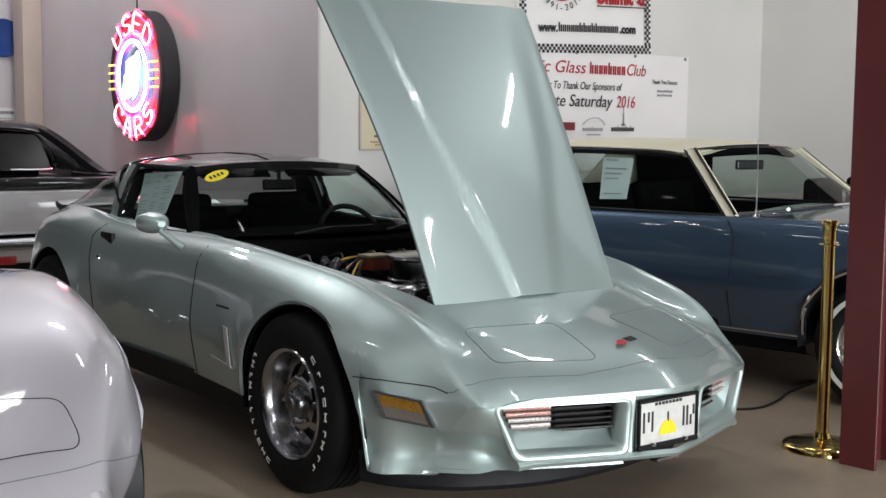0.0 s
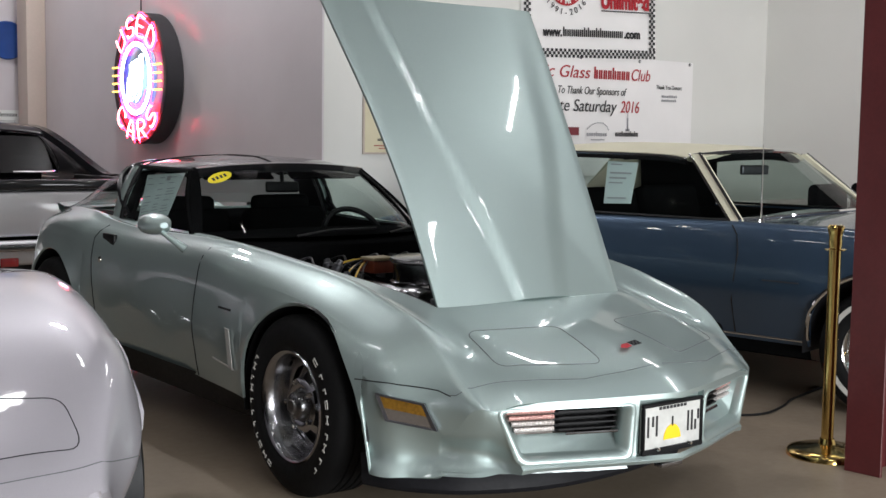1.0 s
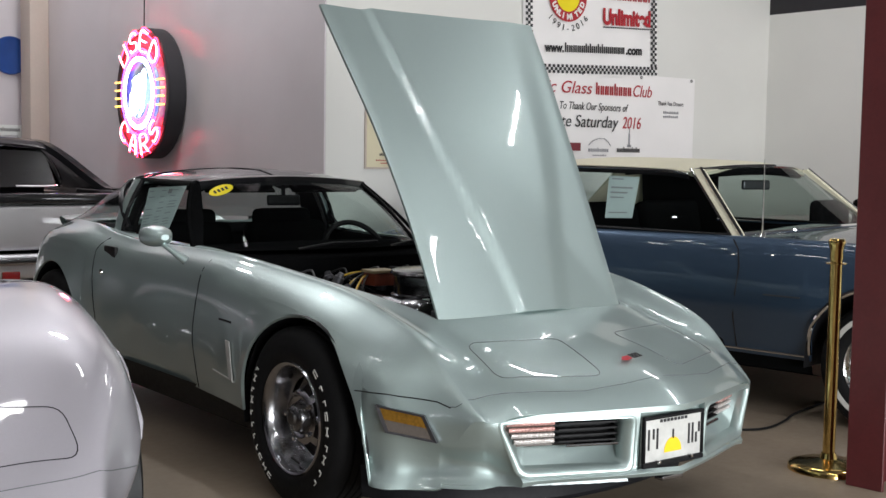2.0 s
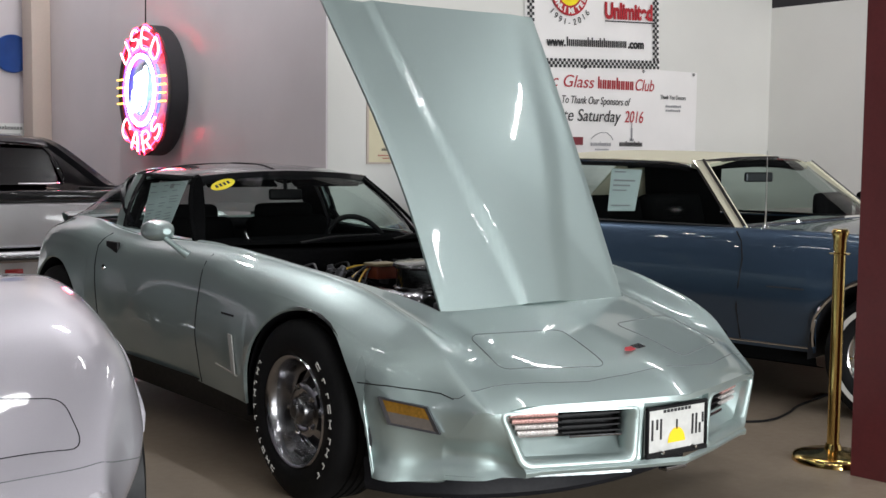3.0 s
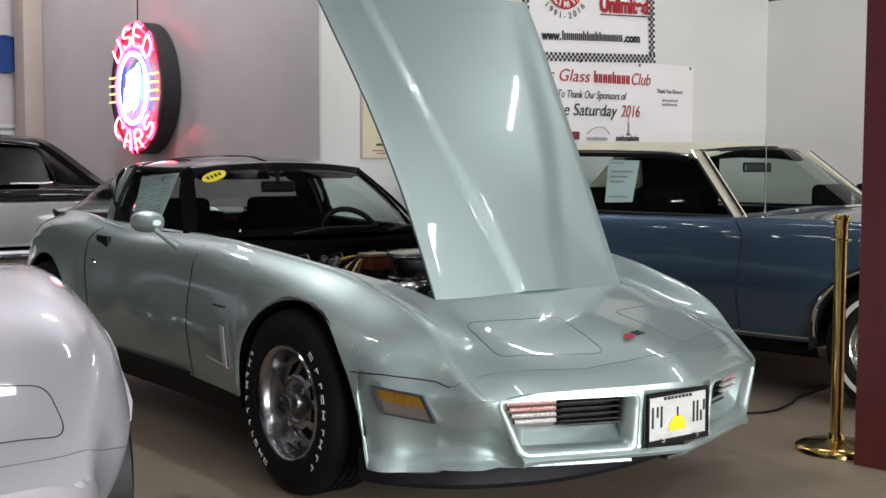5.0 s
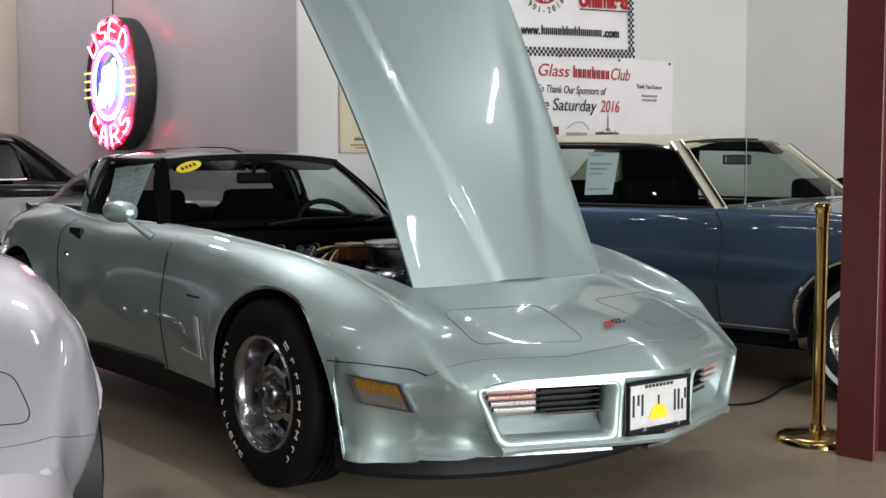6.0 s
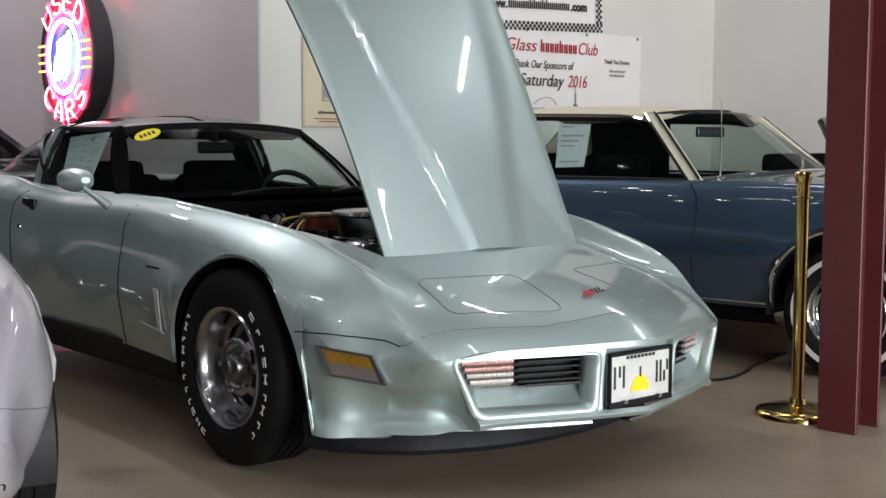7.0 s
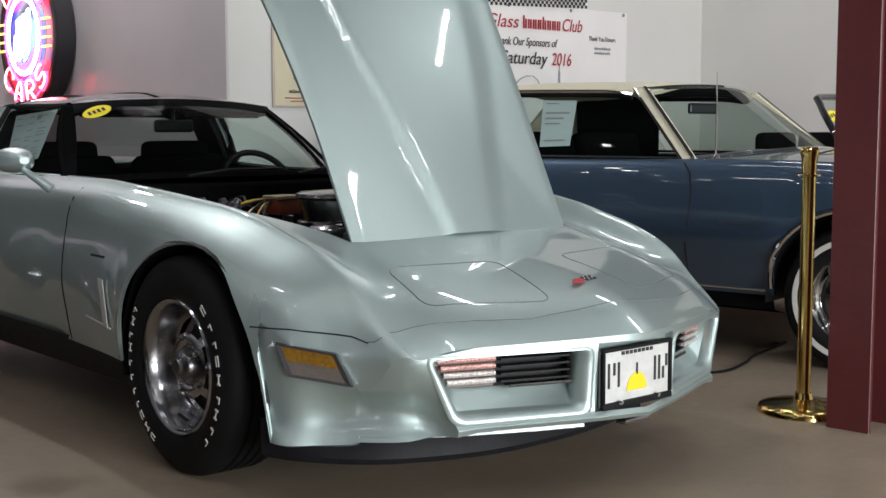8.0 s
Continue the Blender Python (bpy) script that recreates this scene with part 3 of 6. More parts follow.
def build_fascia(car, paint_mat):
    zs = [None, 0.463, 0.45, 0.425, 0.38, 0.335, 0.30, 0.272, 0.26, 0.247, 0.25]
    # the bar under the openings is rounded in section
    bar = {7: 0.004, 8: -0.007, 9: 0.002, 10: 0.02}
    xs = [0.0, 0.08, 0.158, 0.175, 0.25, 0.34, 0.43, 0.49, 1.0, 1.015, 1.03, 1.045, 1.06, 1.075, 1.09, 1.1]

    cols = [-v for v in xs[::-1]] + xs[1:]
    # the outermost column lies on the side skin's first row, so that front and side join
    first = [(-x, y, z) for x, y, z in SKIN["rows"][0]]
    levels = (20, 18, 16, 14, 12, 10, 8, 6, 3, 0)
    plain = [(-x, y, z) for x, y, z in SKIN["plain_first"]]
    edge = [plain[k] for k in levels]
    edge.append((edge[-1][0] - 0.01, edge[-1][1] + 0.006, edge[-1][2] + 0.004))
    rows = []
    for i, z in enumerate(zs):
        row = []
        for c in cols:
            s, a = (1 if c >= 0 else -1), abs(c)
            w = (a - 1.0) / 0.1 if a >= 0.9 else 0.0
            near = a if a < 0.9 else 0.54
            if z is None:
                x = a if a < 0.9 else 0.615 + (edge[0][0] - 0.615) * w
                row.append((s * x, nose_bow(-1.11, x), nose_edge_z(x)))
                continue
            if i >= 8:
                zz = 0.272 + (lip_low(near) - 0.272) * (0.5 if i == 8 else 1.0)
            else:
                zz = min(z, nose_edge_z(a if a < 0.9 else 0.615) - 0.005 * i)
            e = open_edge(min(max(zz, 0.272), 0.45))
            x = a if a < 0.9 else e + (edge[i][0] - e) * w
            tuck = bar.get(i, 0.0) * max(0.0, 1 - 1.4 * w)
            y = fascia_y(x if a < 0.9 else e, zz) + tuck
            if w > 0:
                bend = nose_bow(-1.11, x) - nose_bow(-1.11, e) * (1 - w) - nose_bow(-1.11, edge[i][0]) * w
                y += (edge[i][1] - y) * w + bend
            row.append((s * x, y, zz + (edge[i][2] - zz) * w))
        rows.append(row)

    # rows between, so that the front has as many points along its ends as the flank it meets
    weight = [max(0.0, (abs(c) - 1.0) / 0.1) for c in cols]
    fine, cell = [], []
    for i in range(len(levels) - 1):
        for k in range(levels[i], levels[i + 1], -1):
            t = (levels[i] - k) / (levels[i] - levels[i + 1])
            row = [Vector(p).lerp(Vector(q), t) for p, q in zip(rows[i], rows[i + 1])]
            row = [Vector(drawn_in(*p)) if 0 < w < 1 else p for p, w in zip(row, weight)]
            off = [Vector((-first[k][0], first[k][1], first[k][2])) - row[0], Vector(first[k]) - row[-1]]
            fine.append([p + off[0 if c < 0 else 1] * (1 if w >= 0.999 else 0) for p, w, c in zip(row, weight, cols)])
            cell.append(i)
    last = [Vector(drawn_in(*p)) if w > 0 else Vector(p) for p, w in zip(rows[-2], weight)]
    last[0], last[-1] = Vector((-first[0][0], first[0][1], first[0][2])), Vector(first[0])
    fine += [last, [p + (Vector(r) - Vector(q)) for p, q, r in zip(last, rows[-2], rows[-1])]]
    cell += [9, 10]

    def keep(i, j):
        i = cell[i]
        a, b = sorted((abs(cols[j]), abs(cols[j + 1])))
        if 2 <= i <= 6 and a >= 0.175 - 1e-6 and b <= 1.0 + 1e-6:
            return False
        if 1 <= i <= 6 and b <= 0.158 + 1e-6:
            return False
        return True

    bm = grid_bm(fine, keep)
    ncol = len(SKIN["rows"][0])
    join(bm, grid_bm(SKIN["rows"], lambda i, j: bumper_cell(i, j, ncol)))
    bmesh.ops.remove_doubles(bm, verts=bm.verts, dist=0.002)
    face_out(bm, Vector((0, -1, 0)))
    f = part("front_bumper", bm, paint_mat, car, angle=62)
    sol = f.modifiers.new("thickness", "SOLIDIFY")
    sol.thickness, sol.offset = 0.01, -1
    bev = f.modifiers.new("edge", "BEVEL")
    bev.width, bev.segments, bev.limit_method, bev.angle_limit = 0.004, 2, "ANGLE", radians(50)
    for s in (-1, 1):
        depth = 0.09
        ring = [(0.175, 0.45), (0.25, 0.45), (0.34, 0.45), (0.43, 0.45), (open_edge(0.45), 0.45), (open_edge(0.38), 0.38), (open_edge(0.30), 0.30), (open_edge(0.272), 0.272), (0.43, 0.272), (0.34, 0.272), (0.25, 0.272), (0.175, 0.272)]
        front = [(s * x, fascia_y(x, z), z) for x, z in ring]
        inward = lambda x: interp(x, [0.175, 0.62], [0.18, 0.56])
        rear = [(s * inward(x), nose_bow(-1.11, inward(x)) + depth, interp(z, [0.272, 0.45], [0.35, 0.442])) for x, z in ring]
        ring = rounded([(x, z) for x, z in (ring[0], ring[4], ring[7], ring[11])], 0.03, 6)
        mx, mz = 0.385, 0.361
        loops = []
        for inset, back in ((-0.010, 0.001), (-0.003, -0.004), (0.006, -0.004), (0.015, 0.0), (0.023, 0.009), (0.028, 0.022), (0.030, 0.04)):
            loop = []
            for x, z in ring:
                away = math.hypot((x - mx) * 0.4, z - mz)
                brow = inset * (0.3 if z > mz + 0.06 and inset > 0 else 1.0)
                px, pz = x - inset * (x - mx) * 0.4 / away, z - brow * (z - mz) / away
                loop.append((s * px, fascia_y(px, pz) + back, pz))
            loops.append(loop)
        loops.append([(s * inward(x), nose_bow(-1.11, inward(x)) + depth, interp(z, [0.272, 0.45], [0.35, 0.442])) for x, z in ring])
        bm = grid_bm(loops)
        bmesh.ops.recalc_face_normals(bm, faces=bm.faces)
        part("grille_surround", bm, paint_mat, f, "body-coloured opening with a rounded lip", angle=50)
        part("grille_backing", ngon_bm([(p[0], p[1] + 0.02, p[2]) for p in rear]), M_BLACK, f, smooth=False)
        # clear ribbed lamp at the outer end, dark slatted grille inside it
        lamp = part("parking_lamp", ngon_bm([(s * x, nose_bow(-1.11, x) + depth - 0.012, z) for x, z in ((0.395, 0.354), (0.535, 0.354), (0.565, 0.442), (0.395, 0.442))], (0, 0.012, 0)), M_CLEARLENS, f, "ribbed clear parking lamp with a red reflection in its colour", smooth=False)
        for k in range(4):
            z0, end = 0.364 + 0.0195 * k, 0.528 + 0.008 * k
            pts = [Vector((s * x, nose_bow(-1.11, x) + depth - 0.026, z0 + 0.0085)) for x in np.linspace(0.40, end, 8)]
            part("lens_rib", tube_bm(pts, 0.0078, 8), M_LENSREFLECT if k >= 2 else M_LENS, lamp)
        for k in range(4):
            z0 = 0.366 + 0.0195 * k
            pts = [(s * x, nose_bow(-1.11, x) + depth - 0.036, z) for x, z in ((0.182, z0), (0.39, z0), (0.39, z0 + 0.005), (0.182, z0 + 0.005))]
            part("grille_bar", ngon_bm(pts, (0, 0.035, 0)), M_BLACK, f, "black grille bar", smooth=False)
        tie = [Vector((s * x, nose_bow(-1.11, x) + depth - 0.044, 0.357)) for x in np.linspace(0.20, 0.372, 6)]
        part("tie_bar", tube_bm(tie, 0.0055, 8), M_ALU, f, "bare metal bar below the grille")
    # plate pocket
    yb = -1.045
    ring = [(-0.158, 0.463), (0.158, 0.463), (0.158, 0.272), (-0.158, 0.272)]
    front = [(x, fascia_y(x, z), z) for x, z in ring]
    rear = [(x, yb + 0.01, z) for x, z in ring]
    bm = grid_bm([front + front[:1], rear + rear[:1]])
    join(bm, ngon_bm(rear))
    part("plate_pocket", bm, paint_mat, f, smooth=False)
    # loose bright strip along the lower lip
    crinkle = random.Random(17)
    foot = [(-0.585, -0.785), (-0.50, -0.845), (-0.40, -0.90), (-0.28, -0.965), (-0.16, -1.015)]
    xs_ = list(np.linspace(-0.585, -0.16, 24))
    ys_ = [interp(x, [q[0] for q in foot], [q[1] for q in foot]) + 0.004 * crinkle.random() for x in xs_]
    strip = [[(x, y + d, 0.232 + dz * interp(x, [-0.585, -0.16], [1.0, 0.5])) for x, y in zip(xs_, ys_)] for dz, d in ((0.012, 0.012), (0.004, 0.0), (-0.013, -0.002), (-0.016, 0.012))]
    part("lip_strip", grid_bm(strip), M_STRIP, f, "dented bright strip along the lower lip")
    tab = box_bm((-0.05, -0.02, -0.008), (0.05, 0.02, 0.008), 0.004)
    tab.transform(Matrix.Translation((0.0, -1.05, 0.228)))
    part("tow_bracket", tab, M_ALU, f, "bare metal bracket under the lip")
    # dark air dam under the lip, wrapping round to the wheel
    line = spline([(-0.838, -0.45, 0), (-0.80, -0.55, 0), (-0.735, -0.645, 0), (-0.655, -0.725, 0), (-0.56, -0.78, 0), (-0.42, -0.835, 0), (-0.25, -0.87, 0), (0.0, -0.87, 0), (0.3, -0.82, 0)], 5)
    rows = [[(p.x * (1 - inn * 0.6), p.y + inn, z + 0.02 * max(0, p.x + 0.4)) for p in line] for z, inn in ((0.245, 0.035), (0.20, 0.008), (0.165, 0.0), (0.154, 0.006), (0.152, 0.025))]
    dam = part("air_dam", grid_bm(rows), M_DAM, car, "dark grey plastic air dam")
    sol = dam.modifiers.new("thickness", "SOLIDIFY")
    sol.thickness = 0.008
    return f


def plain_nose(car, paint_mat):
    """The closed car's front: one smooth bumper cover round to the wheels."""
    first = [(-x, y, z) for x, y, z in SKIN["rows"][0]]
    us = [math.sin(a) for a in np.linspace(-math.pi / 2, math.pi / 2, 41)]
    rows = []
    for k in range(25):
        ex, ey, ez = first[k]
        rows.append([(u * ex, ey + nose_bow(-1.11, abs(u) * ex) - nose_bow(-1.11, ex), ez) for u in us])
    ex = first[24][0]
    rows.append([(u * ex, nose_bow(-1.11, abs(u) * ex), nose_edge_z(abs(u) * ex)) for u in us])
    bm = grid_bm(rows)
    ncol = len(SKIN["rows"][0])
    join(bm, grid_bm(SKIN["rows"], lambda i, j: bumper_cell(i, j, ncol)))
    bmesh.ops.remove_doubles(bm, verts=bm.verts, dist=0.002)
    face_out(bm, Vector((0, -1, 0)))
    f = part("front_bumper", bm, paint_mat, car, angle=62)
    sol = f.modifiers.new("thickness", "SOLIDIFY")
    sol.thickness, sol.offset = 0.01, -1
    # dark lamps low in the bumper
    tree = BVHTree.FromPolygons([Vector(p) for row in rows for p in row], [(i * 41 + j, i * 41 + j + 1, (i + 1) * 41 + j + 1, (i + 1) * 41 + j) for i in range(25) for j in range(40)])
    for s in (-1, 1):
        ring = []
        for x, z in rounded([(0.36, 0.385), (0.655, 0.37), (0.625, 0.30), (0.36, 0.305)], 0.015, 3)[:-1]:
            hit = tree.ray_cast(Vector((s * x, -3, z)), Vector((0, 1, 0)))[0]
            ring.append(hit if hit is not None else Vector((s * x, -0.8, z)))
        mid = sum(ring, Vector()) / len(ring)
        inner = [p.lerp(mid, 0.12) for p in ring]
        bezel = grid_bm([[p + Vector((0, -0.003, 0)) for p in ring + ring[:1]], [p + Vector((0, -0.004, 0)) for p in inner + inner[:1]], [p + Vector((0, 0.02, 0)) for p in inner + inner[:1]]])
        lamp = part("corner_lamp", bezel, M_BLACK, f, "dark lamp low in the bumper")
        part("lens", grid_bm([[p + Vector((0, 0.002, 0)) for p in inner + inner[:1]], [mid.lerp(p, 0.05) + Vector((0, 0.004, 0)) for p in inner + inner[:1]]]), M_CLEARLENS, lamp)
    return f


def licence_plate(car):
    y = -1.062
    bm = box_bm((-0.155, y, 0.272), (0.155, y + 0.012, 0.437), 0.004)
    plate = part("number_plate", bm, M_PLATE, car, "white plate in a black frame with a yellow sun")
    frame_bm = bmesh.new()
    for lo, hi in (((-0.158, y - 0.010, 0.428), (0.158, y + 0.006, 0.44)), ((-0.158, y - 0.010, 0.266), (0.158, y + 0.006, 0.284)), ((-0.158, y - 0.010, 0.284), (-0.148, y + 0.006, 0.428)), ((0.148, y - 0.010, 0.284), (0.158, y + 0.006, 0.428))):
        box_bm(lo, hi, 0.003, 1, frame_bm)
    part("plate_frame", frame_bm, M_BLACK, plate, "glossy black plate frame")
    bars = bmesh.new()
    for x0, x1, z0, z1 in ((-0.130, -0.122, 0.325, 0.395), (-0.106, -0.098, 0.36, 0.395), (-0.086, -0.078, 0.325, 0.395), (0.080, 0.088, 0.325, 0.395), (0.100, 0.108, 0.325, 0.395), (0.119, 0.127, 0.325, 0.36), (0.134, 0.142, 0.36, 0.395)):
        box_bm((x0, y - 0.003, z0), (x1, y - 0.0002, z1), 0, 1, bars)
    for k in range(8):
        x = -0.07 + 0.0185 * k
        box_bm((x, y - 0.003, 0.414), (x + 0.012, y - 0.0002, 0.424), 0, 1, bars)
    part("plate_marking", bars, M_INK, plate, smooth=False)
    sun = ngon_bm([(0.045 * math.cos(a), y - 0.002, 0.308 + 0.05 * math.sin(a)) for a in np.linspace(0, math.pi, 20)], (0, 0.0015, 0))
    part("plate_emblem", sun, M_SUN, plate, "yellow half-sun emblem", smooth=False)
    part("plate_emblem", box_bm((-0.003, y - 0.0032, 0.352), (0.003, y - 0.0005, 0.385)), M_INK, plate, smooth=False)
    for x in (-0.085, 0.085):
        part("plate_screw", lathe_bm([(0, -0.008), (0.005, -0.007), (0.0075, 0.0)], 12, "Y"), M_CHROME, plate).location = (x, y - 0.012, 0.283)
    plate.matrix_local = Matrix.Translation((0, 0, 0.012)) @ Matrix.Diagonal((0.93, 1, 0.985, 1))


M_STRIP = mat("dented_bright_strip", (0.20, 0.225, 0.225), rough=0.35, metal=0.5, grain=0.15, grain_scale=70, bump=0.35, bump_scale=60)
M_DAM = mat("grey_black_plastic", (0.009, 0.009, 0.011), rough=0.55, spec=0.15, grain=0.2, grain_scale=90, stain=0.2, stain_scale=6)
M_LENS = mat("clear_ribbed_lens", (0.55, 0.5, 0.48), rough=0.15, metal=0.3, grain=0.45, grain_scale=160, bump=0.5, bump_scale=220)
# clear lens with a red reflection put into its base colour
M_LENSREFLECT = mat("red_reflection_lens", (0.55, 0.3, 0.27), rough=0.15, metal=0.3, grain=0.5, grain_scale=160, bump=0.5, bump_scale=220)
M_PLATE = mat("white_plate_paint", (0.52, 0.52, 0.5), rough=0.4, grain=0.05, grain_scale=60, stain=0.12, stain_scale=14)
M_SUN = mat("yellow_plate_ink", (0.85, 0.55, 0.02), rough=0.4)
M_HUB = mat("dull_hub_metal", (0.2, 0.2, 0.21), rough=0.28, metal=1.0, grain=0.1, grain_scale=80, stain=0.15, stain_scale=30)
M_AMBER = mat("amber_lens", (0.17, 0.085, 0.012), rough=0.2, spec=0.3, coat=0.15, grain=0.25, grain_scale=90, stain=0.25, stain_scale=22)
M_CLEARLENS = mat("smoked_clear_lens", (0.1, 0.085, 0.075), rough=0.2, spec=0.3, coat=0.2, grain=0.08, grain_scale=90)
M_REDLENS = mat("red_lens", (0.35, 0.01, 0.012), rough=0.15, coat=1.0)


def side_marker(car, s):
    pts = [on_side(y, z, s)[0] for y, z in ((-0.533, 0.477), (-0.675, 0.455), (-0.705, 0.367), (-0.561, 0.388))]
    a, b, c, d = pts
    n = (b - a).cross(d - a).normalized()
    if n.x * s < 0:
        n = -n
    pts = [p + n * 0.012 for p in pts]
    n = n * 0.007
    bez = bmesh.new()
    mid = (a + b + c + d) / 4
    inner = [p.lerp(mid, 0.15) for p in pts]
    for i in range(4):
        j = (i + 1) % 4
        join(bez, ngon_bm([pts[i] - n, pts[j] - n, inner[j] - n, inner[i] - n], n * 2.0))
    lamp = part("side_marker_lamp", bez, M_ALUDARK, car, "bright-framed amber and clear side marker lamp", smooth=False)
    lm, rm = inner[0].lerp(inner[3], 0.5), inner[1].lerp(inner[2], 0.5)
    part("amber_lens", ngon_bm([inner[0] - n, inner[1] - n, rm - n, lm - n], n * 1.8), M_AMBER, lamp, smooth=False)
    part("clear_lens", ngon_bm([lm - n, rm - n, inner[2] - n, inner[3] - n], n * 1.7), M_CLEARLENS, lamp, smooth=False)


def door_mirror(car, s, paint_mat):
    bm = bmesh.new()
    rings = []
    for k in range(9):
        t = k / 8
        r = (0.2 + 0.8 * math.sin(math.pi * min(t * 0.67 + 0.008, 1)) ** 0.7)
        y = 0.90 + 0.13 * t
        rings.append([(s * (0.935 + 0.066 * r * math.cos(a)), y, 0.935 + 0.045 * r * (abs(math.sin(a)) ** 0.7) * (1 if math.sin(a) > 0 else -1)) for a in np.linspace(0, 2 * math.pi, 25)])
    join(bm, grid_bm(rings))
    bm.faces.new([bm.verts.new(p) for p in rings[0][:-1]])
    bmesh.ops.remove_doubles(bm, verts=bm.verts, dist=1e-4)
    bmesh.ops.recalc_face_normals(bm, faces=bm.faces)
    mir = part("door_mirror", bm, paint_mat, car, "body-coloured door mirror")
    part("mirror_glass", ngon_bm([(p[0], p[1] - 0.004, p[2]) for p in rings[-1][:-1]], (0, 0.002, 0)), M_CHROME, mir, smooth=False)
    part("mirror_stalk", tube_bm([(s * 0.93, 0.93, 0.905), (s * 0.90, 0.90, 0.875), (s * 0.855, 0.87, 0.835)], [0.011, 0.013, 0.019], 10), paint_mat, mir)


def greenhouse(car, paint_mat, detailed):
    base = [(-0.60, 1.25, 0.853), (-0.43, 1.09, 0.862), (-0.2, 1.00, 0.867), (0, 0.975, 0.868), (0.2, 1.00, 0.867), (0.43, 1.09, 0.862), (0.60, 1.25, 0.853)]
    head = [(-0.465, 1.565, 1.137), (-0.31, 1.545, 1.152), (-0.15, 1.532, 1.16), (0, 1.528, 1.163), (0.15, 1.532, 1.16), (0.31, 1.545, 1.152), (0.465, 1.565, 1.137)]
    b, h = spline(base, 4), spline(head, 4)
    rows = []
    for k in range(9):
        t = k / 8
        rows.append([p.lerp(q, t) + Vector((0, -0.014 * math.sin(math.pi * t), 0.010 * math.sin(math.pi * t))) for p, q in zip(b, h)])
    ws = part("windshield", grid_bm(rows), M_GLASS, car, "curved clear windshield")
    ws.visible_shadow = False
    edge = [r[0] for r in rows]
    for s in (1, -1):
        pts = [Vector((-s * p.x, p.y, p.z)) for p in edge]
        # the pillar fills the corner between the windshield and the side window
        rows2 = []
        for k, p in enumerate(pts):
            t = k / 8
            q = Vector((s * 0.632, 1.256, 0.857)).lerp(Vector((s * 0.482, 1.578, 1.134)), t) + Vector((s * 0.012 * math.sin(math.pi * t), 0, 0))
            rows2.append([p + Vector((-s * 0.008, -0.006, 0.0)), p + Vector((-s * 0.002, -0.009, 0.005)), p.lerp(q, 0.5) + Vector((s * 0.002, -0.004, 0.004)),
                          q + Vector((s * 0.005, 0.004, 0.002)), q + Vector((0, 0.016, -0.002)), p + Vector((-s * 0.012, 0.024, -0.01)), p + Vector((-s * 0.008, -0.006, 0.0))])
        bm = grid_bm(rows2)
        bmesh.ops.recalc_face_normals(bm, faces=bm.faces)
        # near pillar coloured dark for its shaded side and black seal, far one bright
        part("windshield_pillar", bm, M_ALU if (s > 0 and detailed) else M_DARK, car, "bright pillar trim" if (s > 0 and detailed) else "")
        if s > 0 and detailed:
            part("pillar_seal", tube_bm([p + Vector((-0.008, -0.008, 0.004)) for p in pts], 0.005, 6), M_BLACK, car)
    rows2 = [[p + Vector((0, dy, dz)) for dy, dz in ((-0.02, -0.03), (-0.014, 0.012), (0.02, 0.018), (0.06, 0.012), (0.06, -0.04), (-0.02, -0.03))] for p in h]
    bm = grid_bm(rows2)
    bmesh.ops.recalc_face_normals(bm, faces=bm.faces)
    part("windshield_header", bm, M_BLACKPAINT, car)
    low = [[p + Vector((0, dy, dz)) for dy, dz in ((-0.05, -0.01), (-0.02, 0.008), (0.012, 0.006))] for p in b]
    part("cowl_seal", grid_bm(low), M_DARK, car)

    # roof: two lift-out panels, a centre bar and the rear hoop
    def roof_point(u, y):
        half = interp(y, [1.56, 1.75, 2.1, 2.4], [0.465, 0.495, 0.515, 0.48])
        crown = soft(y, [1.56, 1.74, 2.0, 2.4], [1.172, 1.202, 1.206, 1.172])
        drop = 0.042 * abs(u) ** 2.2 + 0.02 * abs(u) ** 8
        return Vector((u * half, y + 0.03 * u * u * (1 if y < 1.6 else 0), crown - drop))

    for s in (-1, 1):
        rows = [[roof_point(s * u, y) for u in np.linspace(0.11, 1.0, 12)] for y in np.linspace(1.56, 2.10, 10)]
        bm = grid_bm(rows)
        bmesh.ops.recalc_face_normals(bm, faces=bm.faces)
        p = part("roof_panel", bm, M_BLACKPAINT, car, "glossy black lift-out roof panel")
        so = p.modifiers.new("thickness", "SOLIDIFY")
        so.thickness = 0.018
    rows = [[roof_point(u, y) + Vector((0, 0, 0.005)) for u in np.linspace(-0.1, 0.1, 5)] for y in np.linspace(1.555, 2.11, 8)]
    tb = part("roof_bar", grid_bm(rows), M_BLACKPAINT, car)
    so = tb.modifiers.new("thickness", "SOLIDIFY")
    so.thickness = 0.03
    rows = [[roof_point(u, y) + Vector((0, 0, 0.006)) for u in np.linspace(-1.0, 1.0, 24)] for y in np.linspace(2.115, 2.40, 5)]
    rh = part("roof_hoop", grid_bm(rows), M_BLACKPAINT, car)
    so = rh.modifiers.new("thickness", "SOLIDIFY")
    so.thickness = 0.03
    lining = [[roof_point(u, y) - Vector((0, 0, 0.036)) for u in np.linspace(-0.96, 0.96, 15)] for y in np.linspace(1.60, 2.40, 6)]
    part("roof_lining", grid_bm(lining), M_DARK, car)
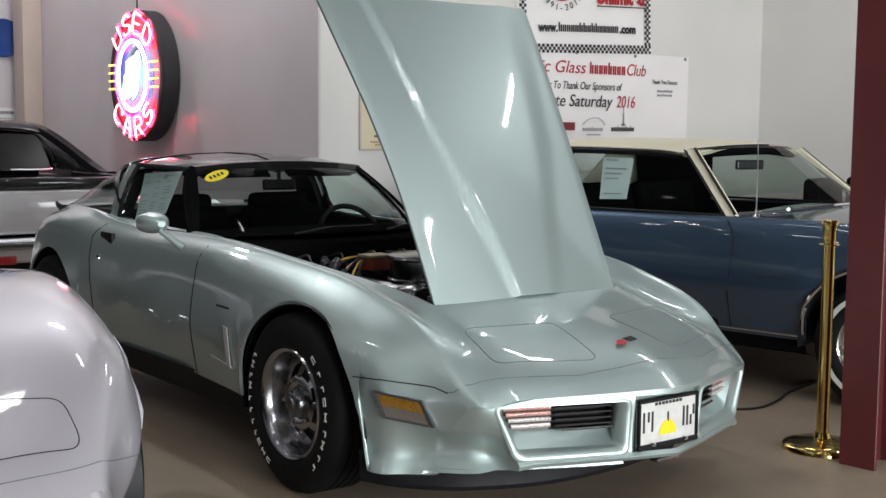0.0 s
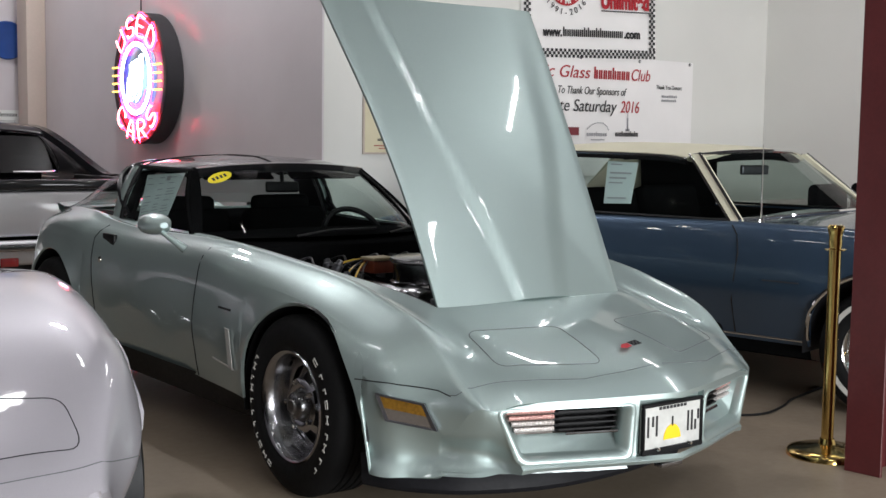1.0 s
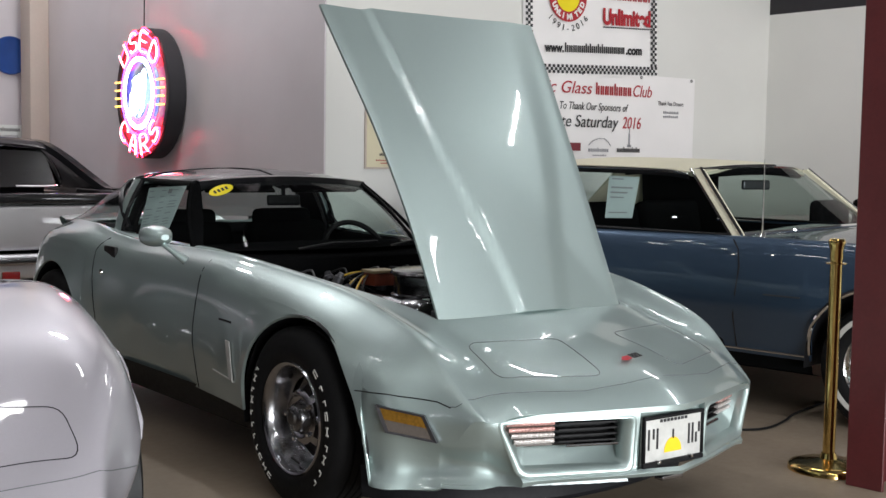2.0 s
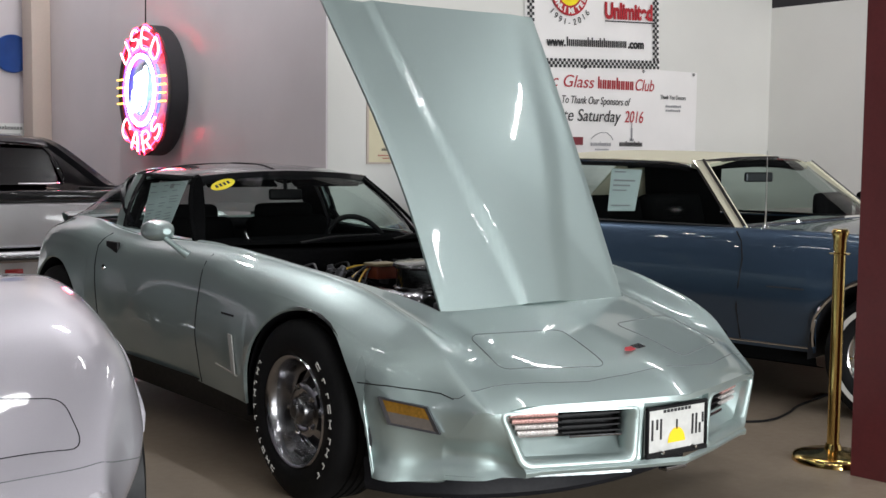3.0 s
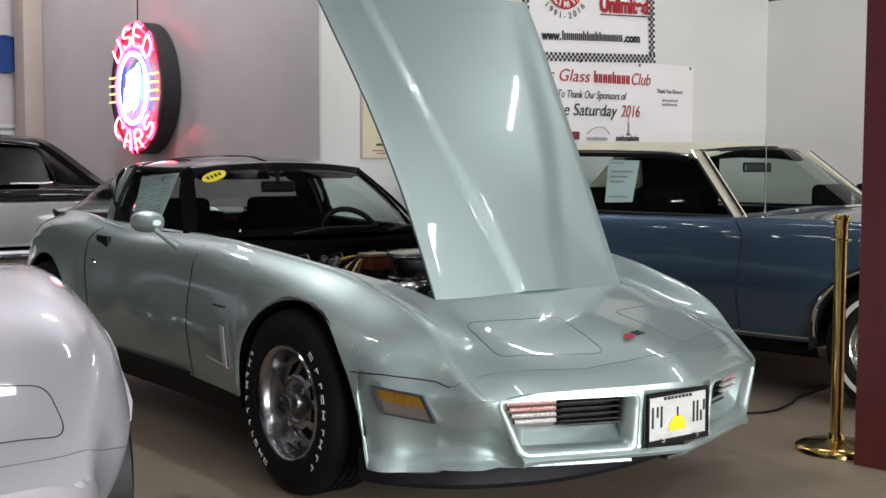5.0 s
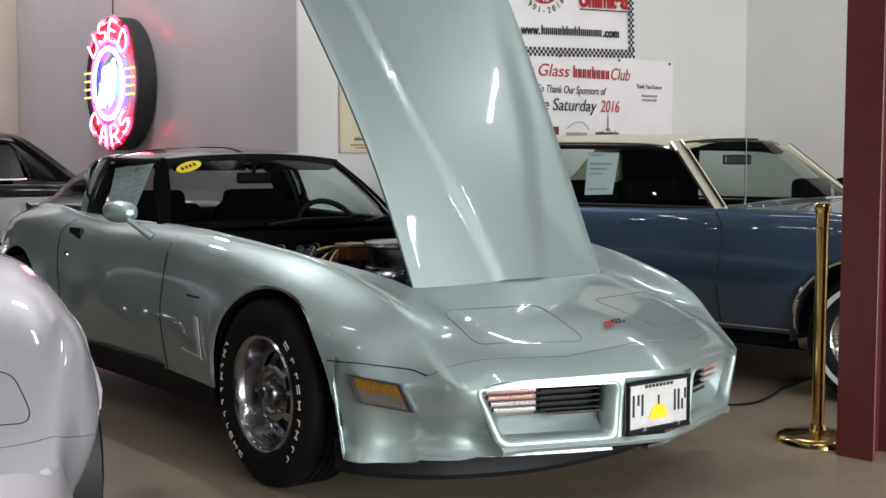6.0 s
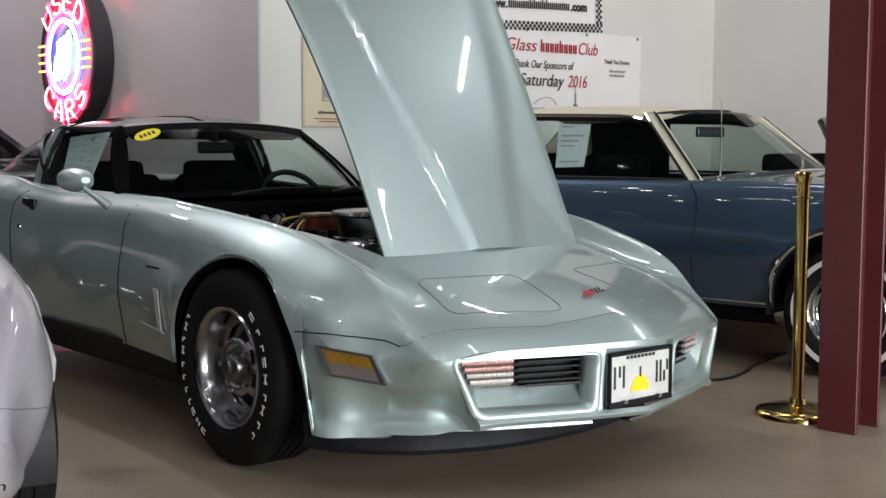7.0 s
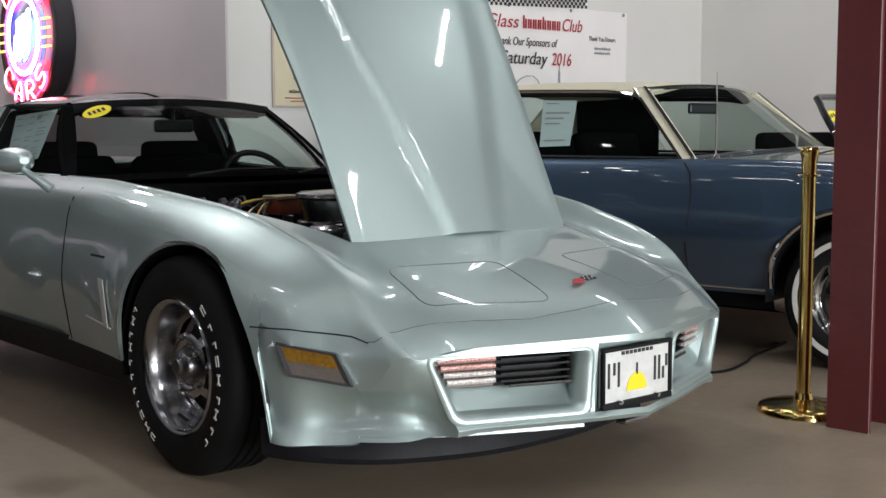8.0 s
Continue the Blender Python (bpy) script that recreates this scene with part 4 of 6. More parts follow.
    # rear pillars, side glass and wrapped rear glass
    for s in (-1, 1):
        top, bot = Vector((s * 0.515, 2.115, 1.145)), Vector((s * 0.632, 2.115, 0.862))
        rows = []
        for k in range(8):
            t = k / 7
            c = top.lerp(bot, t) + Vector((s * 0.018 * math.sin(math.pi * t), 0, 0))
            rows.append([c + Vector((s * dx, dy, 0)) for dx, dy in ((-0.02, -0.012), (0.006, -0.012), (0.014, 0.002), (0.012, 0.05), (0.002, 0.085), (-0.025, 0.085), (-0.02, -0.012))])
        bm = grid_bm(rows)
        bmesh.ops.recalc_face_normals(bm, faces=bm.faces)
        part("rear_pillar", bm, paint_mat, car)
        trim = [[Vector((s * x, y, z)) for y in (2.10, 2.16, 2.30)] for x, z in ((0.44, 1.13), (0.478, 1.10), (0.53, 1.0), (0.57, 0.90), (0.575, 0.80))]
        trim_part = part("hoop_trim", grid_bm(trim), M_BLACK, car, "black inner trim of the roof hoop")
        trim_part.modifiers.new("thickness", "SOLIDIFY").thickness = 0.02
        rows = []
        for k in range(7):
            t = k / 6
            a = Vector((s * 0.482, 1.575, 1.135)).lerp(Vector((s * 0.632, 1.25, 0.857)), t)
            d = Vector((s * 0.515, 2.095, 1.142)).lerp(Vector((s * 0.628, 2.095, 0.862)), t)
            rows.append([a.lerp(d, j / 6) + Vector((s * 0.02 * math.sin(math.pi * t), 0, 0)) for j in range(7)])
        g = part("side_window", grid_bm(rows), M_GLASS, car)
        g.visible_shadow = False
        part("window_seal", tube_bm([p + Vector((s * 0.004, 0, -0.006)) for p in rows[-1]], 0.009, 6), M_BLACK, car)
        part("window_seal", tube_bm([p + Vector((s * 0.002, 0, 0.004)) for p in rows[0]], 0.011, 6), M_BLACK, car)
        part("window_seal", tube_bm([r[0] + Vector((s * 0.002, 0.012, 0)) for r in rows], 0.014, 6), M_DARK, car)
        part("window_seal", tube_bm([r[-1] + Vector((s * 0.004, -0.01, 0)) for r in rows], 0.012, 6), M_BLACK, car)
    rows = []
    for k in range(11):
        t = k / 10
        y = 2.40 + 0.60 * t
        crown = soft(y, [2.40, 2.55, 2.8, 3.0], [1.168, 1.11, 0.99, 0.90])
        half = interp(y, [2.40, 2.6, 3.0], [0.61, 0.63, 0.58])
        edge = interp(y, [2.40, 2.6, 3.0], [0.90, 0.905, 0.885])
        row = []
        for j in range(25):
            a = -1 + 2 * j / 24
            row.append(Vector((half * math.sin(a * math.pi / 2) if abs(a) < 1 else half * a, y - 0.36 * abs(a) ** 3 * (1 - t), edge + (crown - edge) * max(0, 1 - abs(a) ** 3.4))))
        rows.append(row)
    rg = part("rear_glass", grid_bm(rows), M_REARGLASS, car, "large wrapped rear window")
    rg.visible_shadow = False
    for s in (0, -1):
        part("rear_glass_trim", tube_bm([r[s] for r in rows], 0.012, 6), M_BLACK, car)
    part("rear_glass_trim", tube_bm(rows[0], 0.016, 6), M_BLACKPAINT, car)


def seat(car, x):
    bm = box_bm((x - 0.24, 1.42, 0.30), (x + 0.24, 1.90, 0.44), 0.05, 3)
    s = part("seat", bm, M_DARK, car, "dark seat")
    back = box_bm((-0.24, -0.06, 0), (0.24, 0.06, 0.54), 0.055, 3)
    back.transform(pose(x, 1.92, 0.40, -16))
    part("backrest", back, M_DARK, s)
    part("headrest", box_bm((x - 0.17, 2.04, 0.84), (x + 0.17, 2.14, 0.99), 0.045, 3), M_DARK, s)
    return s


def cabin(car):
    base = spline([(-0.605, 1.25, 0.852), (-0.43, 1.09, 0.858), (0, 0.98, 0.862), (0.43, 1.09, 0.858), (0.605, 1.25, 0.852)], 5)
    dash = [base, [Vector((p.x, 0.5 * p.y + 0.66, p.z + 0.008)) for p in base], [Vector((p.x, 1.36, p.z + 0.004)) for p in base], [Vector((p.x, 1.39, p.z - 0.03)) for p in base], [Vector((p.x, 1.35, 0.6)) for p in base]]
    part("dashboard", grid_bm(dash), M_DARK, car)
    part("cabin_floor", box_bm((-0.70, 0.9, 0.2), (0.70, 3.0, 0.24)), M_DARK, car, smooth=False)
    part("console", box_bm((-0.13, 1.2, 0.24), (0.13, 2.0, 0.50), 0.03), M_DARK, car)
    part("load_deck", box_bm((-0.60, 2.1, 0.60), (0.60, 2.98, 0.86), 0.02), M_DARK, car)
    for s in (-1, 1):
        part("door_panel", box_bm((s * 0.64 - 0.045, 1.2, 0.25), (s * 0.64 + 0.035, 2.12, 0.862), 0.02), M_DARK, car)
        seat(car, s * 0.29)
    wheel_bm = lathe_bm([(0.185 + 0.014 * math.cos(a), 0.014 * math.sin(a)) for a in np.linspace(0, 2 * math.pi, 11)], 40, "Z")
    join(wheel_bm, box_bm((-0.18, -0.018, -0.01), (0.18, 0.018, 0.006), 0.004))
    join(wheel_bm, lathe_bm([(0, 0.02), (0.05, 0.018), (0.06, -0.03), (0.03, -0.05)], 20, "Z"))
    wheel_bm.transform(pose(0.36, 1.44, 0.775, 62))
    part("steering_wheel", wheel_bm, M_BLACK, car, "dark steering wheel")
    part("steering_column", tube_bm([(0.36, 1.18, 0.70), (0.36, 1.38, 0.79)], 0.035, 10), M_BLACK, car)
    mir = box_bm((-0.085, 0, -0.027), (0.085, 0.03, 0.027), 0.013, 3)
    mir.transform(pose(-0.03, 1.50, 1.06, -10, 0, -12))
    m = part("rear_view_mirror", mir, M_BLACK, car)
    part("mirror_arm", tube_bm([(-0.03, 1.51, 1.08), (-0.01, 1.55, 1.14)], 0.01, 6), M_BLACK, m)
    for s in (-1, 1):
        v = box_bm((-0.19, -0.006, -0.055), (0.19, 0.006, 0.055), 0.005)
        v.transform(pose(s * 0.24, 1.60, 1.125, -60))
        part("sun_visor", v, M_DARK, car)


def build_sports_car(paint_mat, label, hood_open):
    take_skin(not hood_open)
    car = thing("sports_car", label, "car", "sports cars")
    ys, rows = SKIN["ys"], SKIN["rows"]

    def keep(i, j):
        yc = (ys[i] + ys[i + 1]) / 2
        xa = max(abs(rows[i][j][0]), abs(rows[i][j + 1][0]))
        hole = hood_half(yc) + 0.004
        if hood_open and xa < hole and HINGE_Y < yc < COWL_Y:
            return False
        if xa < 0.615 and COWL_Y < yc < 2.95:
            return False
        if bumper_cell(i, j, len(rows[0])):
            return False
        return True

    bm = grid_bm(rows, keep)
    face_out(bm, Vector((0, 0, 1)))
    body = part("body", bm, paint_mat, car, angle=35)
    sol = body.modifiers.new("thickness", "SOLIDIFY")
    sol.thickness, sol.offset = 0.012, -1
    if hood_open:
        build_fascia(car, paint_mat)
    else:
        plain_nose(car, paint_mat)
    # rear panel
    h = half_section(3.45)
    full = [(-x, z) for x, z in h] + [(x, z) for x, z in reversed(h[:-1])]
    edge = [(x, nose_bow(3.45, x), z) for x, z in full]
    bm = grid_bm([edge, [(x * 0.96, y - 0.02, 0.34 + (z - 0.34) * 0.1) for x, y, z in edge]])
    part("rear_panel", bm, paint_mat, car)
    sp = [[(x, nose_bow(3.42, x) + dy, interp(abs(x), [0, 0.72], [0.885, 0.87]) + dz) for x in np.linspace(-0.50, 0.50, 25)] for dy, dz in ((-0.10, -0.012), (-0.04, 0.006), (0.05, 0.022), (0.075, 0.018), (0.06, -0.012), (0.0, -0.035))]
    bm = grid_bm(sp)
    bmesh.ops.recalc_face_normals(bm, faces=bm.faces)
    part("rear_spoiler", bm, paint_mat, car)
    # wheel housings, underbody and rockers
    for cy, cz, r in ARCH:
        for s in (-1, 1):
            ring = [[(s * x, arch_y((r + 0.006) * math.cos(a), cy), cz + (r + 0.006) * math.sin(a)) for a in np.linspace(-0.15, math.pi + 0.15, 22)] for x in (0.85, 0.48)]
            bm = grid_bm(ring)
            join(bm, ngon_bm([Vector(p) for p in ring[1]]))
            part("wheel_housing", bm, M_BLACK, car)
            lip = [Vector((math.copysign(row[0][0], s), row[0][1], row[0][2])) for y, row in zip(ys, rows) if abs(arch_dy(y, cy)) <= r + 1e-3]
            if hood_open:
                part("arch_lip", tube_bm([p - Vector((0.006 * s, 0, 0)) for p in lip], 0.005, 6), paint_mat, car)
    part("underbody", box_bm((-0.70, 0.40, 0.16), (0.70, 2.05, 0.20)), M_BLACK, car, smooth=False)
    for s in (-1, 1):
        rk = [[(s * x, y, z) for y in np.linspace(0.37, 2.08, 12)] for x, z in ((0.80, 0.31), (0.775, 0.25), (0.73, 0.175), (0.66, 0.165))]
        part("rocker_panel", grid_bm(rk), M_BLACK, car, "black rocker panel")
    # seams
    for s in (-1, 1):
        if hood_open:
            part("bumper_seam", seam_bm(side_line([(-0.44, 0.509), (-0.56, 0.512), (-0.70, 0.498), (-0.745, 0.484)], s)), M_BLACK, car)
        gap = side_line([(0.86, 0.30), (0.87, 0.5), (0.865, 0.7), (0.88, 0.835)], s)
        part("door_gap", seam_bm(gap, 0.006), M_BLACK, car)
        gap = side_line([(1.92, 0.31), (1.95, 0.55), (1.99, 0.70), (2.0, 0.80), (1.97, 0.86)], s)
        part("door_gap", seam_bm(gap, 0.006), M_BLACK, car)
        out = 0.0 if hood_open else 0.115
        lid = [(s * (x + out), y) for x, y in rounded([(0.492, -0.553), (0.134, -0.626), (0.182, -0.915), (0.529, -0.779)] if hood_open else [(0.488, -0.62), (0.134, -0.61), (0.17, -0.885), (0.513, -0.765)], 0.045)]
        part("headlamp_door_gap", seam_bm(top_line(lid), 0.0035), M_GROOVE if hood_open else M_BLACK, car)
        if not hood_open:
            wrap = skin_line([(s * 0.30, -0.945, 0.53), (s * 0.415, -0.912, 0.526), (s * 0.576, -0.84, 0.515), (s * 0.70, -0.735, 0.495), (s * 0.80, -0.60, 0.465), (s * 0.85, -0.44, 0.445)], 8)
            part("bumper_seam", seam_bm(wrap, 0.003), M_GROOVE, car)
        # front panel seam over the nose
        if hood_open:
            part("bumper_seam", seam_bm([on_side(-0.745, 0.484, s)[0]] + skin_line([(s * 0.695, -0.738, 0.485), (s * 0.675, -0.757, 0.486), (s * 0.65, -0.775, 0.498), (s * 0.60, -0.80, 0.515), (s * 0.55, -0.83, 0.525)]) + top_line([(s * 0.476, -0.872), (s * 0.30, -0.945), (s * 0.15, -0.975), (s * 0.02, -0.99)]), 0.003), M_GROOVE, car)
        if hood_open:
            side_marker(car, s)
        if hood_open:
            door_mirror(car, s, paint_mat)
        # door handle
        p, n = on_side(1.86, 0.80, s)
        bm = box_bm((-0.006, -0.07, -0.028), (0.014, 0.07, 0.028), 0.008)
        bm.transform(Matrix.Translation(p))
        part("door_handle", bm, M_BLACK, car)
        p, n = on_side(1.90, 0.70, s)
        lock = lathe_bm([(0, -0.004), (0.014, -0.003), (0.016, 0.004)], 16)
        lock.transform(Matrix.Translation(p) @ (pose(0, 0, 0, 0, 0, 180) if s > 0 else Matrix()))
        part("door_lock", lock, M_CHROME, car)
        # fender vent strip
        pts = [on_side(y, z, s)[0] for y, z in ((0.50, 0.555), (0.462, 0.553), (0.438, 0.395), (0.475, 0.405))]
        n = Vector((s * 0.008, 0, 0))
        part("fender_vent", ngon_bm([p + n * 0.75 for p in pts], n * 0.5), M_VENT, car, "pale fender vent strip", smooth=False)
        part("fender_vent", seam_bm(side_line([(0.438, 0.395), (0.66, 0.41)], s), 0.008), M_VENT, car)
        pts = [on_side(y, z, s)[0] for y, z in ((0.60, 0.629), (0.48, 0.629), (0.48, 0.621), (0.60, 0.621))]
        part("fender_badge", ngon_bm([p - n * 0.3 for p in pts], n * 0.6), M_BLACK, car, smooth=False)
    greenhouse(car, paint_mat, hood_open)
    cabin(car)
    for y, sx in ((-0.005, 0.745) if hood_open else (-0.125, 0.752), (2.47, 0.75)):
        for s in (-1, 1):
            alloy_wheel(car, s * sx, y, 0.333, s, lettered=hood_open)
    return car


M_REARGLASS = glass("tinted_rear_glass", (0.5, 0.54, 0.53))
M_GROOVE = mat("seam_shadow_line", (0.10, 0.11, 0.11), rough=0.6)
M_VENT = mat("pale_vent_trim", (0.45, 0.45, 0.43), rough=0.5)
green_car = build_sports_car(M_GREEN, "silver-green two-seat sports car with its hood raised", True)
licence_plate(green_car)
silver_car = build_sports_car(M_SILVER, "silver two-seat sports car with its hood closed", False)
silver_car.matrix_world = pose(-2.50, -0.10, 0, 0, 0, -8)

take_skin(False)


# -- raised hood --
def raised_hood(car):
    rows = []
    nv, us = 26, np.linspace(-1, 1, 57)
    for k in range(nv + 1):
        v = k / nv
        half = soft(v, [0, 0.28, 0.58, 0.86, 1], [0.456, 0.464, 0.490, 0.530, 0.548])
        y = -0.358 + 0.67 * v - 0.035 * math.sin(math.pi * v)
        z = 0.70 + 1.150 * v
        n = Vector((0, -0.861, 0.508))
        row = []
        for u in us:
            x = u * half
            ridge = interp(v, [0, 0.2, 0.53, 1], [0.072, 0.125, 0.235, 0.335])
            ramp = min(max((abs(x) - ridge) / (0.03 if x < 0 else 0.10 + 0.10 * v), 0), 1)
            rise = 0.017 * min(1, 0.6 + 1.4 * v) * (1 - ramp * ramp * (3 - 2 * ramp))
            crown = 0.02 * (1 - u * u) - 0.006 * max(0, abs(u) - 0.94) / 0.06
            back = 0.032 * abs(u) ** 2.5 * max(0, v - 0.5) / 0.5
            row.append(Vector((x, y, z)) + n * (rise + crown) + Vector((0, 0.508, 0.861)) * back)
        rows.append(row)
    bm = grid_bm(rows)
    bmesh.ops.recalc_face_normals(bm, faces=bm.faces)
    if sum((f.normal.y for f in bm.faces)) > 0:
        bmesh.ops.reverse_faces(bm, faces=bm.faces)
    hood = part("hood", bm, [M_GREEN, M_BLACK], car, "raised front-hinged hood with a domed centre", angle=40)
    so = hood.modifiers.new("thickness", "SOLIDIFY")
    so.thickness, so.offset, so.material_offset, so.material_offset_rim = 0.016, -1, 1, 0
    be = hood.modifiers.new("edge", "BEVEL")
    be.width, be.segments, be.limit_method, be.angle_limit = 0.003, 2, "ANGLE", radians(60)
    inner = [[p + Vector((0, 0.05, -0.02)) * (1 - 0.2 * abs(u)) for p, u in zip(r[4:-4], us[4:-4])] for r in rows[2:-2]]
    part("hood_frame", grid_bm(inner), M_BLACK, hood, "black inner hood panel")
    for s in (-1, 1):
        part("hood_hinge", box_bm((s * 0.42 - 0.02, -0.345, 0.60), (s * 0.42 + 0.02, -0.28, 0.73), 0.005), M_ALUDARK, hood)


def engine_bay(car):
    bay = part("engine_bay", box_bm((-0.50, -0.33, 0.30), (0.50, 0.86, 0.34)), M_DARK, car, "dark open engine bay", smooth=False)
    for s in (-1, 1):
        rows = [[(s * (hood_half(y) - 0.01), y, soft(y, YS, EDGE_Z) - 0.012) for y in np.linspace(-0.34, 0.86, 14)], [(s * 0.47, y, 0.34) for y in np.linspace(-0.34, 0.86, 14)]]
        part("inner_fender", grid_bm(rows), M_DARK, bay)
        part("gutter", tube_bm([(s * (hood_half(y) - 0.012), y, soft(y, YS, EDGE_Z) - 0.014) for y in np.linspace(-0.34, 0.86, 20)], 0.011, 6), M_BLACK, bay)
    part("firewall", box_bm((-0.56, 0.82, 0.34), (0.56, 0.86, 0.83), 0.01), M_DARK, bay)
    part("cowl_panel", box_bm((-0.60, 0.83, 0.79), (0.60, 1.26, 0.835), 0.012), M_DARK, bay, "black cowl panel")
    part("radiator_support", box_bm((-0.46, -0.33, 0.34), (0.46, -0.27, 0.66), 0.01), M_BLACK, bay)
    part("radiator", box_bm((-0.36, -0.26, 0.36), (0.36, -0.20, 0.62), 0.008), M_ALUDARK, bay)
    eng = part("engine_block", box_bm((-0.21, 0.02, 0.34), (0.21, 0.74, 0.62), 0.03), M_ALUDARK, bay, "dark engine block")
    for s in (-1, 1):
        cov = box_bm((-0.06, -0.28, 0), (0.06, 0.28, 0.08), 0.022, 3)
        cov.transform(pose(s * 0.23, 0.38, 0.62, 0, s * 28))
        part("valve_cover", cov, M_CASTALU, eng, "ribbed cast valve cover")
    ac = lathe_bm([(0.0, 0.062), (0.02, 0.06), (0.15, 0.052), (0.163, 0.047), (0.168, 0.036), (0.162, 0.028), (0.152, 0.026), (0.152, -0.045), (0.164, -0.05), (0.16, -0.062), (0.0, -0.065)], 48, "Z")
    ac.transform(Matrix.Translation((-0.07, 0.22, 0.772)))
    cleaner = part("air_cleaner", ac, M_CASTALU, eng, "round bright air cleaner")
    part("wing_nut", lathe_bm([(0, 0.03), (0.012, 0.026), (0.014, 0)], 10, "Z"), M_CHROME, cleaner).location = (-0.07, 0.22, 0.832)
    # warm-coloured distributor cap, plug leads and hoses behind the cleaner
    cap = lathe_bm([(0, 0.04), (0.035, 0.037), (0.05, 0.024), (0.055, 0.0)], 20, "Z")
    cap.transform(Matrix.Translation((-0.10, 0.60, 0.73)))
    part("distributor_cap", cap, M_CAP, eng, "reddish-brown distributor cap")
    part("ignition_shield", box_bm((-0.20, 0.44, 0.735), (-0.09, 0.53, 0.79), 0.012), M_CAP, eng, "dark red ignition cover")
    part("shield_lid", box_bm((-0.205, 0.435, 0.791), (-0.085, 0.535, 0.803), 0.004), M_TAN, eng)
    rnd = random.Random(11)
    for k in range(6):
        y0 = 0.30 + 0.07 * k
        a = Vector((-0.12 + 0.03 * rnd.random(), 0.58, 0.78))
        b = Vector((-0.34 - 0.03 * rnd.random(), y0, 0.66))
        mid = (a + b) / 2 + Vector((-0.05, -0.02, 0.06 + 0.03 * rnd.random()))
        pts = [(1 - t) ** 2 * a + 2 * t * (1 - t) * mid + t * t * b for t in np.linspace(0, 1, 12)]
        part("plug_lead", tube_bm(pts, 0.0045, 6), M_LEAD if k % 2 else M_BLACK, eng, "yellow ignition lead" if k % 2 else "")
    for pts, r, m_ in (([(0.1, -0.2, 0.6), (0.12, -0.1, 0.68), (0.1, 0.06, 0.66)], 0.028, M_BLACK), ([(-0.33, 0.0, 0.6), (-0.36, 0.3, 0.68), (-0.30, 0.75, 0.74)], 0.014, M_BLACK),
                       ([(-0.40, 0.1, 0.62), (-0.42, 0.4, 0.70), (-0.44, 0.8, 0.72)], 0.010, M_BLACK), ([(-0.2, 0.05, 0.72), (-0.3, 0.12, 0.70), (-0.34, 0.2, 0.62)], 0.007, M_PAPER),
                       ([(0.3, 0.1, 0.62), (0.34, 0.4, 0.70), (0.28, 0.78, 0.74)], 0.016, M_BLACK)):
        part("hose", tube_bm(spline(pts, 6), r, 8), m_, eng)
    alt = lathe_bm([(0, -0.07), (0.06, -0.068), (0.07, -0.05), (0.072, 0.05), (0.06, 0.07), (0, 0.072)], 24, "Y")
    alt.transform(Matrix.Translation((-0.27, 0.03, 0.66)))
    part("alternator", alt, M_CASTALU, eng)
    comp = lathe_bm([(0, -0.1), (0.06, -0.098), (0.07, -0.08), (0.07, 0.08), (0.05, 0.1), (0, 0.1)], 24, "Y")
    comp.transform(Matrix.Translation((0.27, 0.06, 0.66)))
    part("compressor", comp, M_BLACK, eng)
    # small fittings: brackets, clips and bolts among the hoses
    for k in range(16):
        x, y, z = -0.44 + 0.5 * rnd.random(), 0.42 + 0.42 * rnd.random(), 0.69 + 0.09 * rnd.random()
        if k % 3 == 0:
            fit_bm = lathe_bm([(0, 0.03), (0.012, 0.028), (0.016, 0.012), (0.022, 0.008), (0.022, -0.02), (0, -0.022)], 12, "Z")
        else:
            fit_bm = box_bm((-0.03 * rnd.random() - 0.012, -0.02, -0.012), (0.014 + 0.03 * rnd.random(), 0.02, 0.012), 0.004)
        fit_bm.transform(pose(x, y, z, 30 * rnd.random(), 40 * rnd.random(), 180 * rnd.random()))
        part("fitting", fit_bm, (M_ALUDARK, M_BLACK, M_DARK)[k % 3], eng)
    for k in range(5):
        x = -0.42 + 0.17 * k
        pts = [(x, 0.80, 0.72 + 0.03 * rnd.random()), (x + 0.06, 0.70, 0.79), (x + 0.10 * rnd.random(), 0.58, 0.76), (x + 0.12, 0.46, 0.68)]
        part("wire", tube_bm(spline(pts, 6), 0.005, 6), M_BLACK if k % 2 else M_ALUDARK, eng)
    tank = box_bm((-0.46, 0.62, 0.55), (-0.34, 0.80, 0.72), 0.03, 3)
    part("washer_tank", tank, M_DARK, bay)
    part("wiper_arm", tube_bm([(-0.30, 0.90, 0.865), (-0.1, 0.93, 0.885), (0.15, 0.94, 0.885)], 0.006, 6), M_BLACK, bay)
    part("wiper_arm", tube_bm([(0.20, 0.90, 0.865), (0.35, 0.95, 0.88), (0.5, 1.02, 0.882)], 0.006, 6), M_BLACK, bay)


M_CASTALU = mat("cast_aluminium", (0.26, 0.26, 0.27), rough=0.22, metal=1.0, grain=0.15, grain_scale=80, stain=0.2, stain_scale=12)
M_CAP = mat("distributor_brown", (0.17, 0.035, 0.015), rough=0.4, stain=0.2, stain_scale=20)
M_LEAD = mat("yellow_lead", (0.75, 0.48, 0.05), rough=0.45, stain=0.1)
M_TAN = mat("tan_lead", (0.33, 0.26, 0.15), rough=0.5, stain=0.1)
raised_hood(green_car)
engine_bay(green_car)


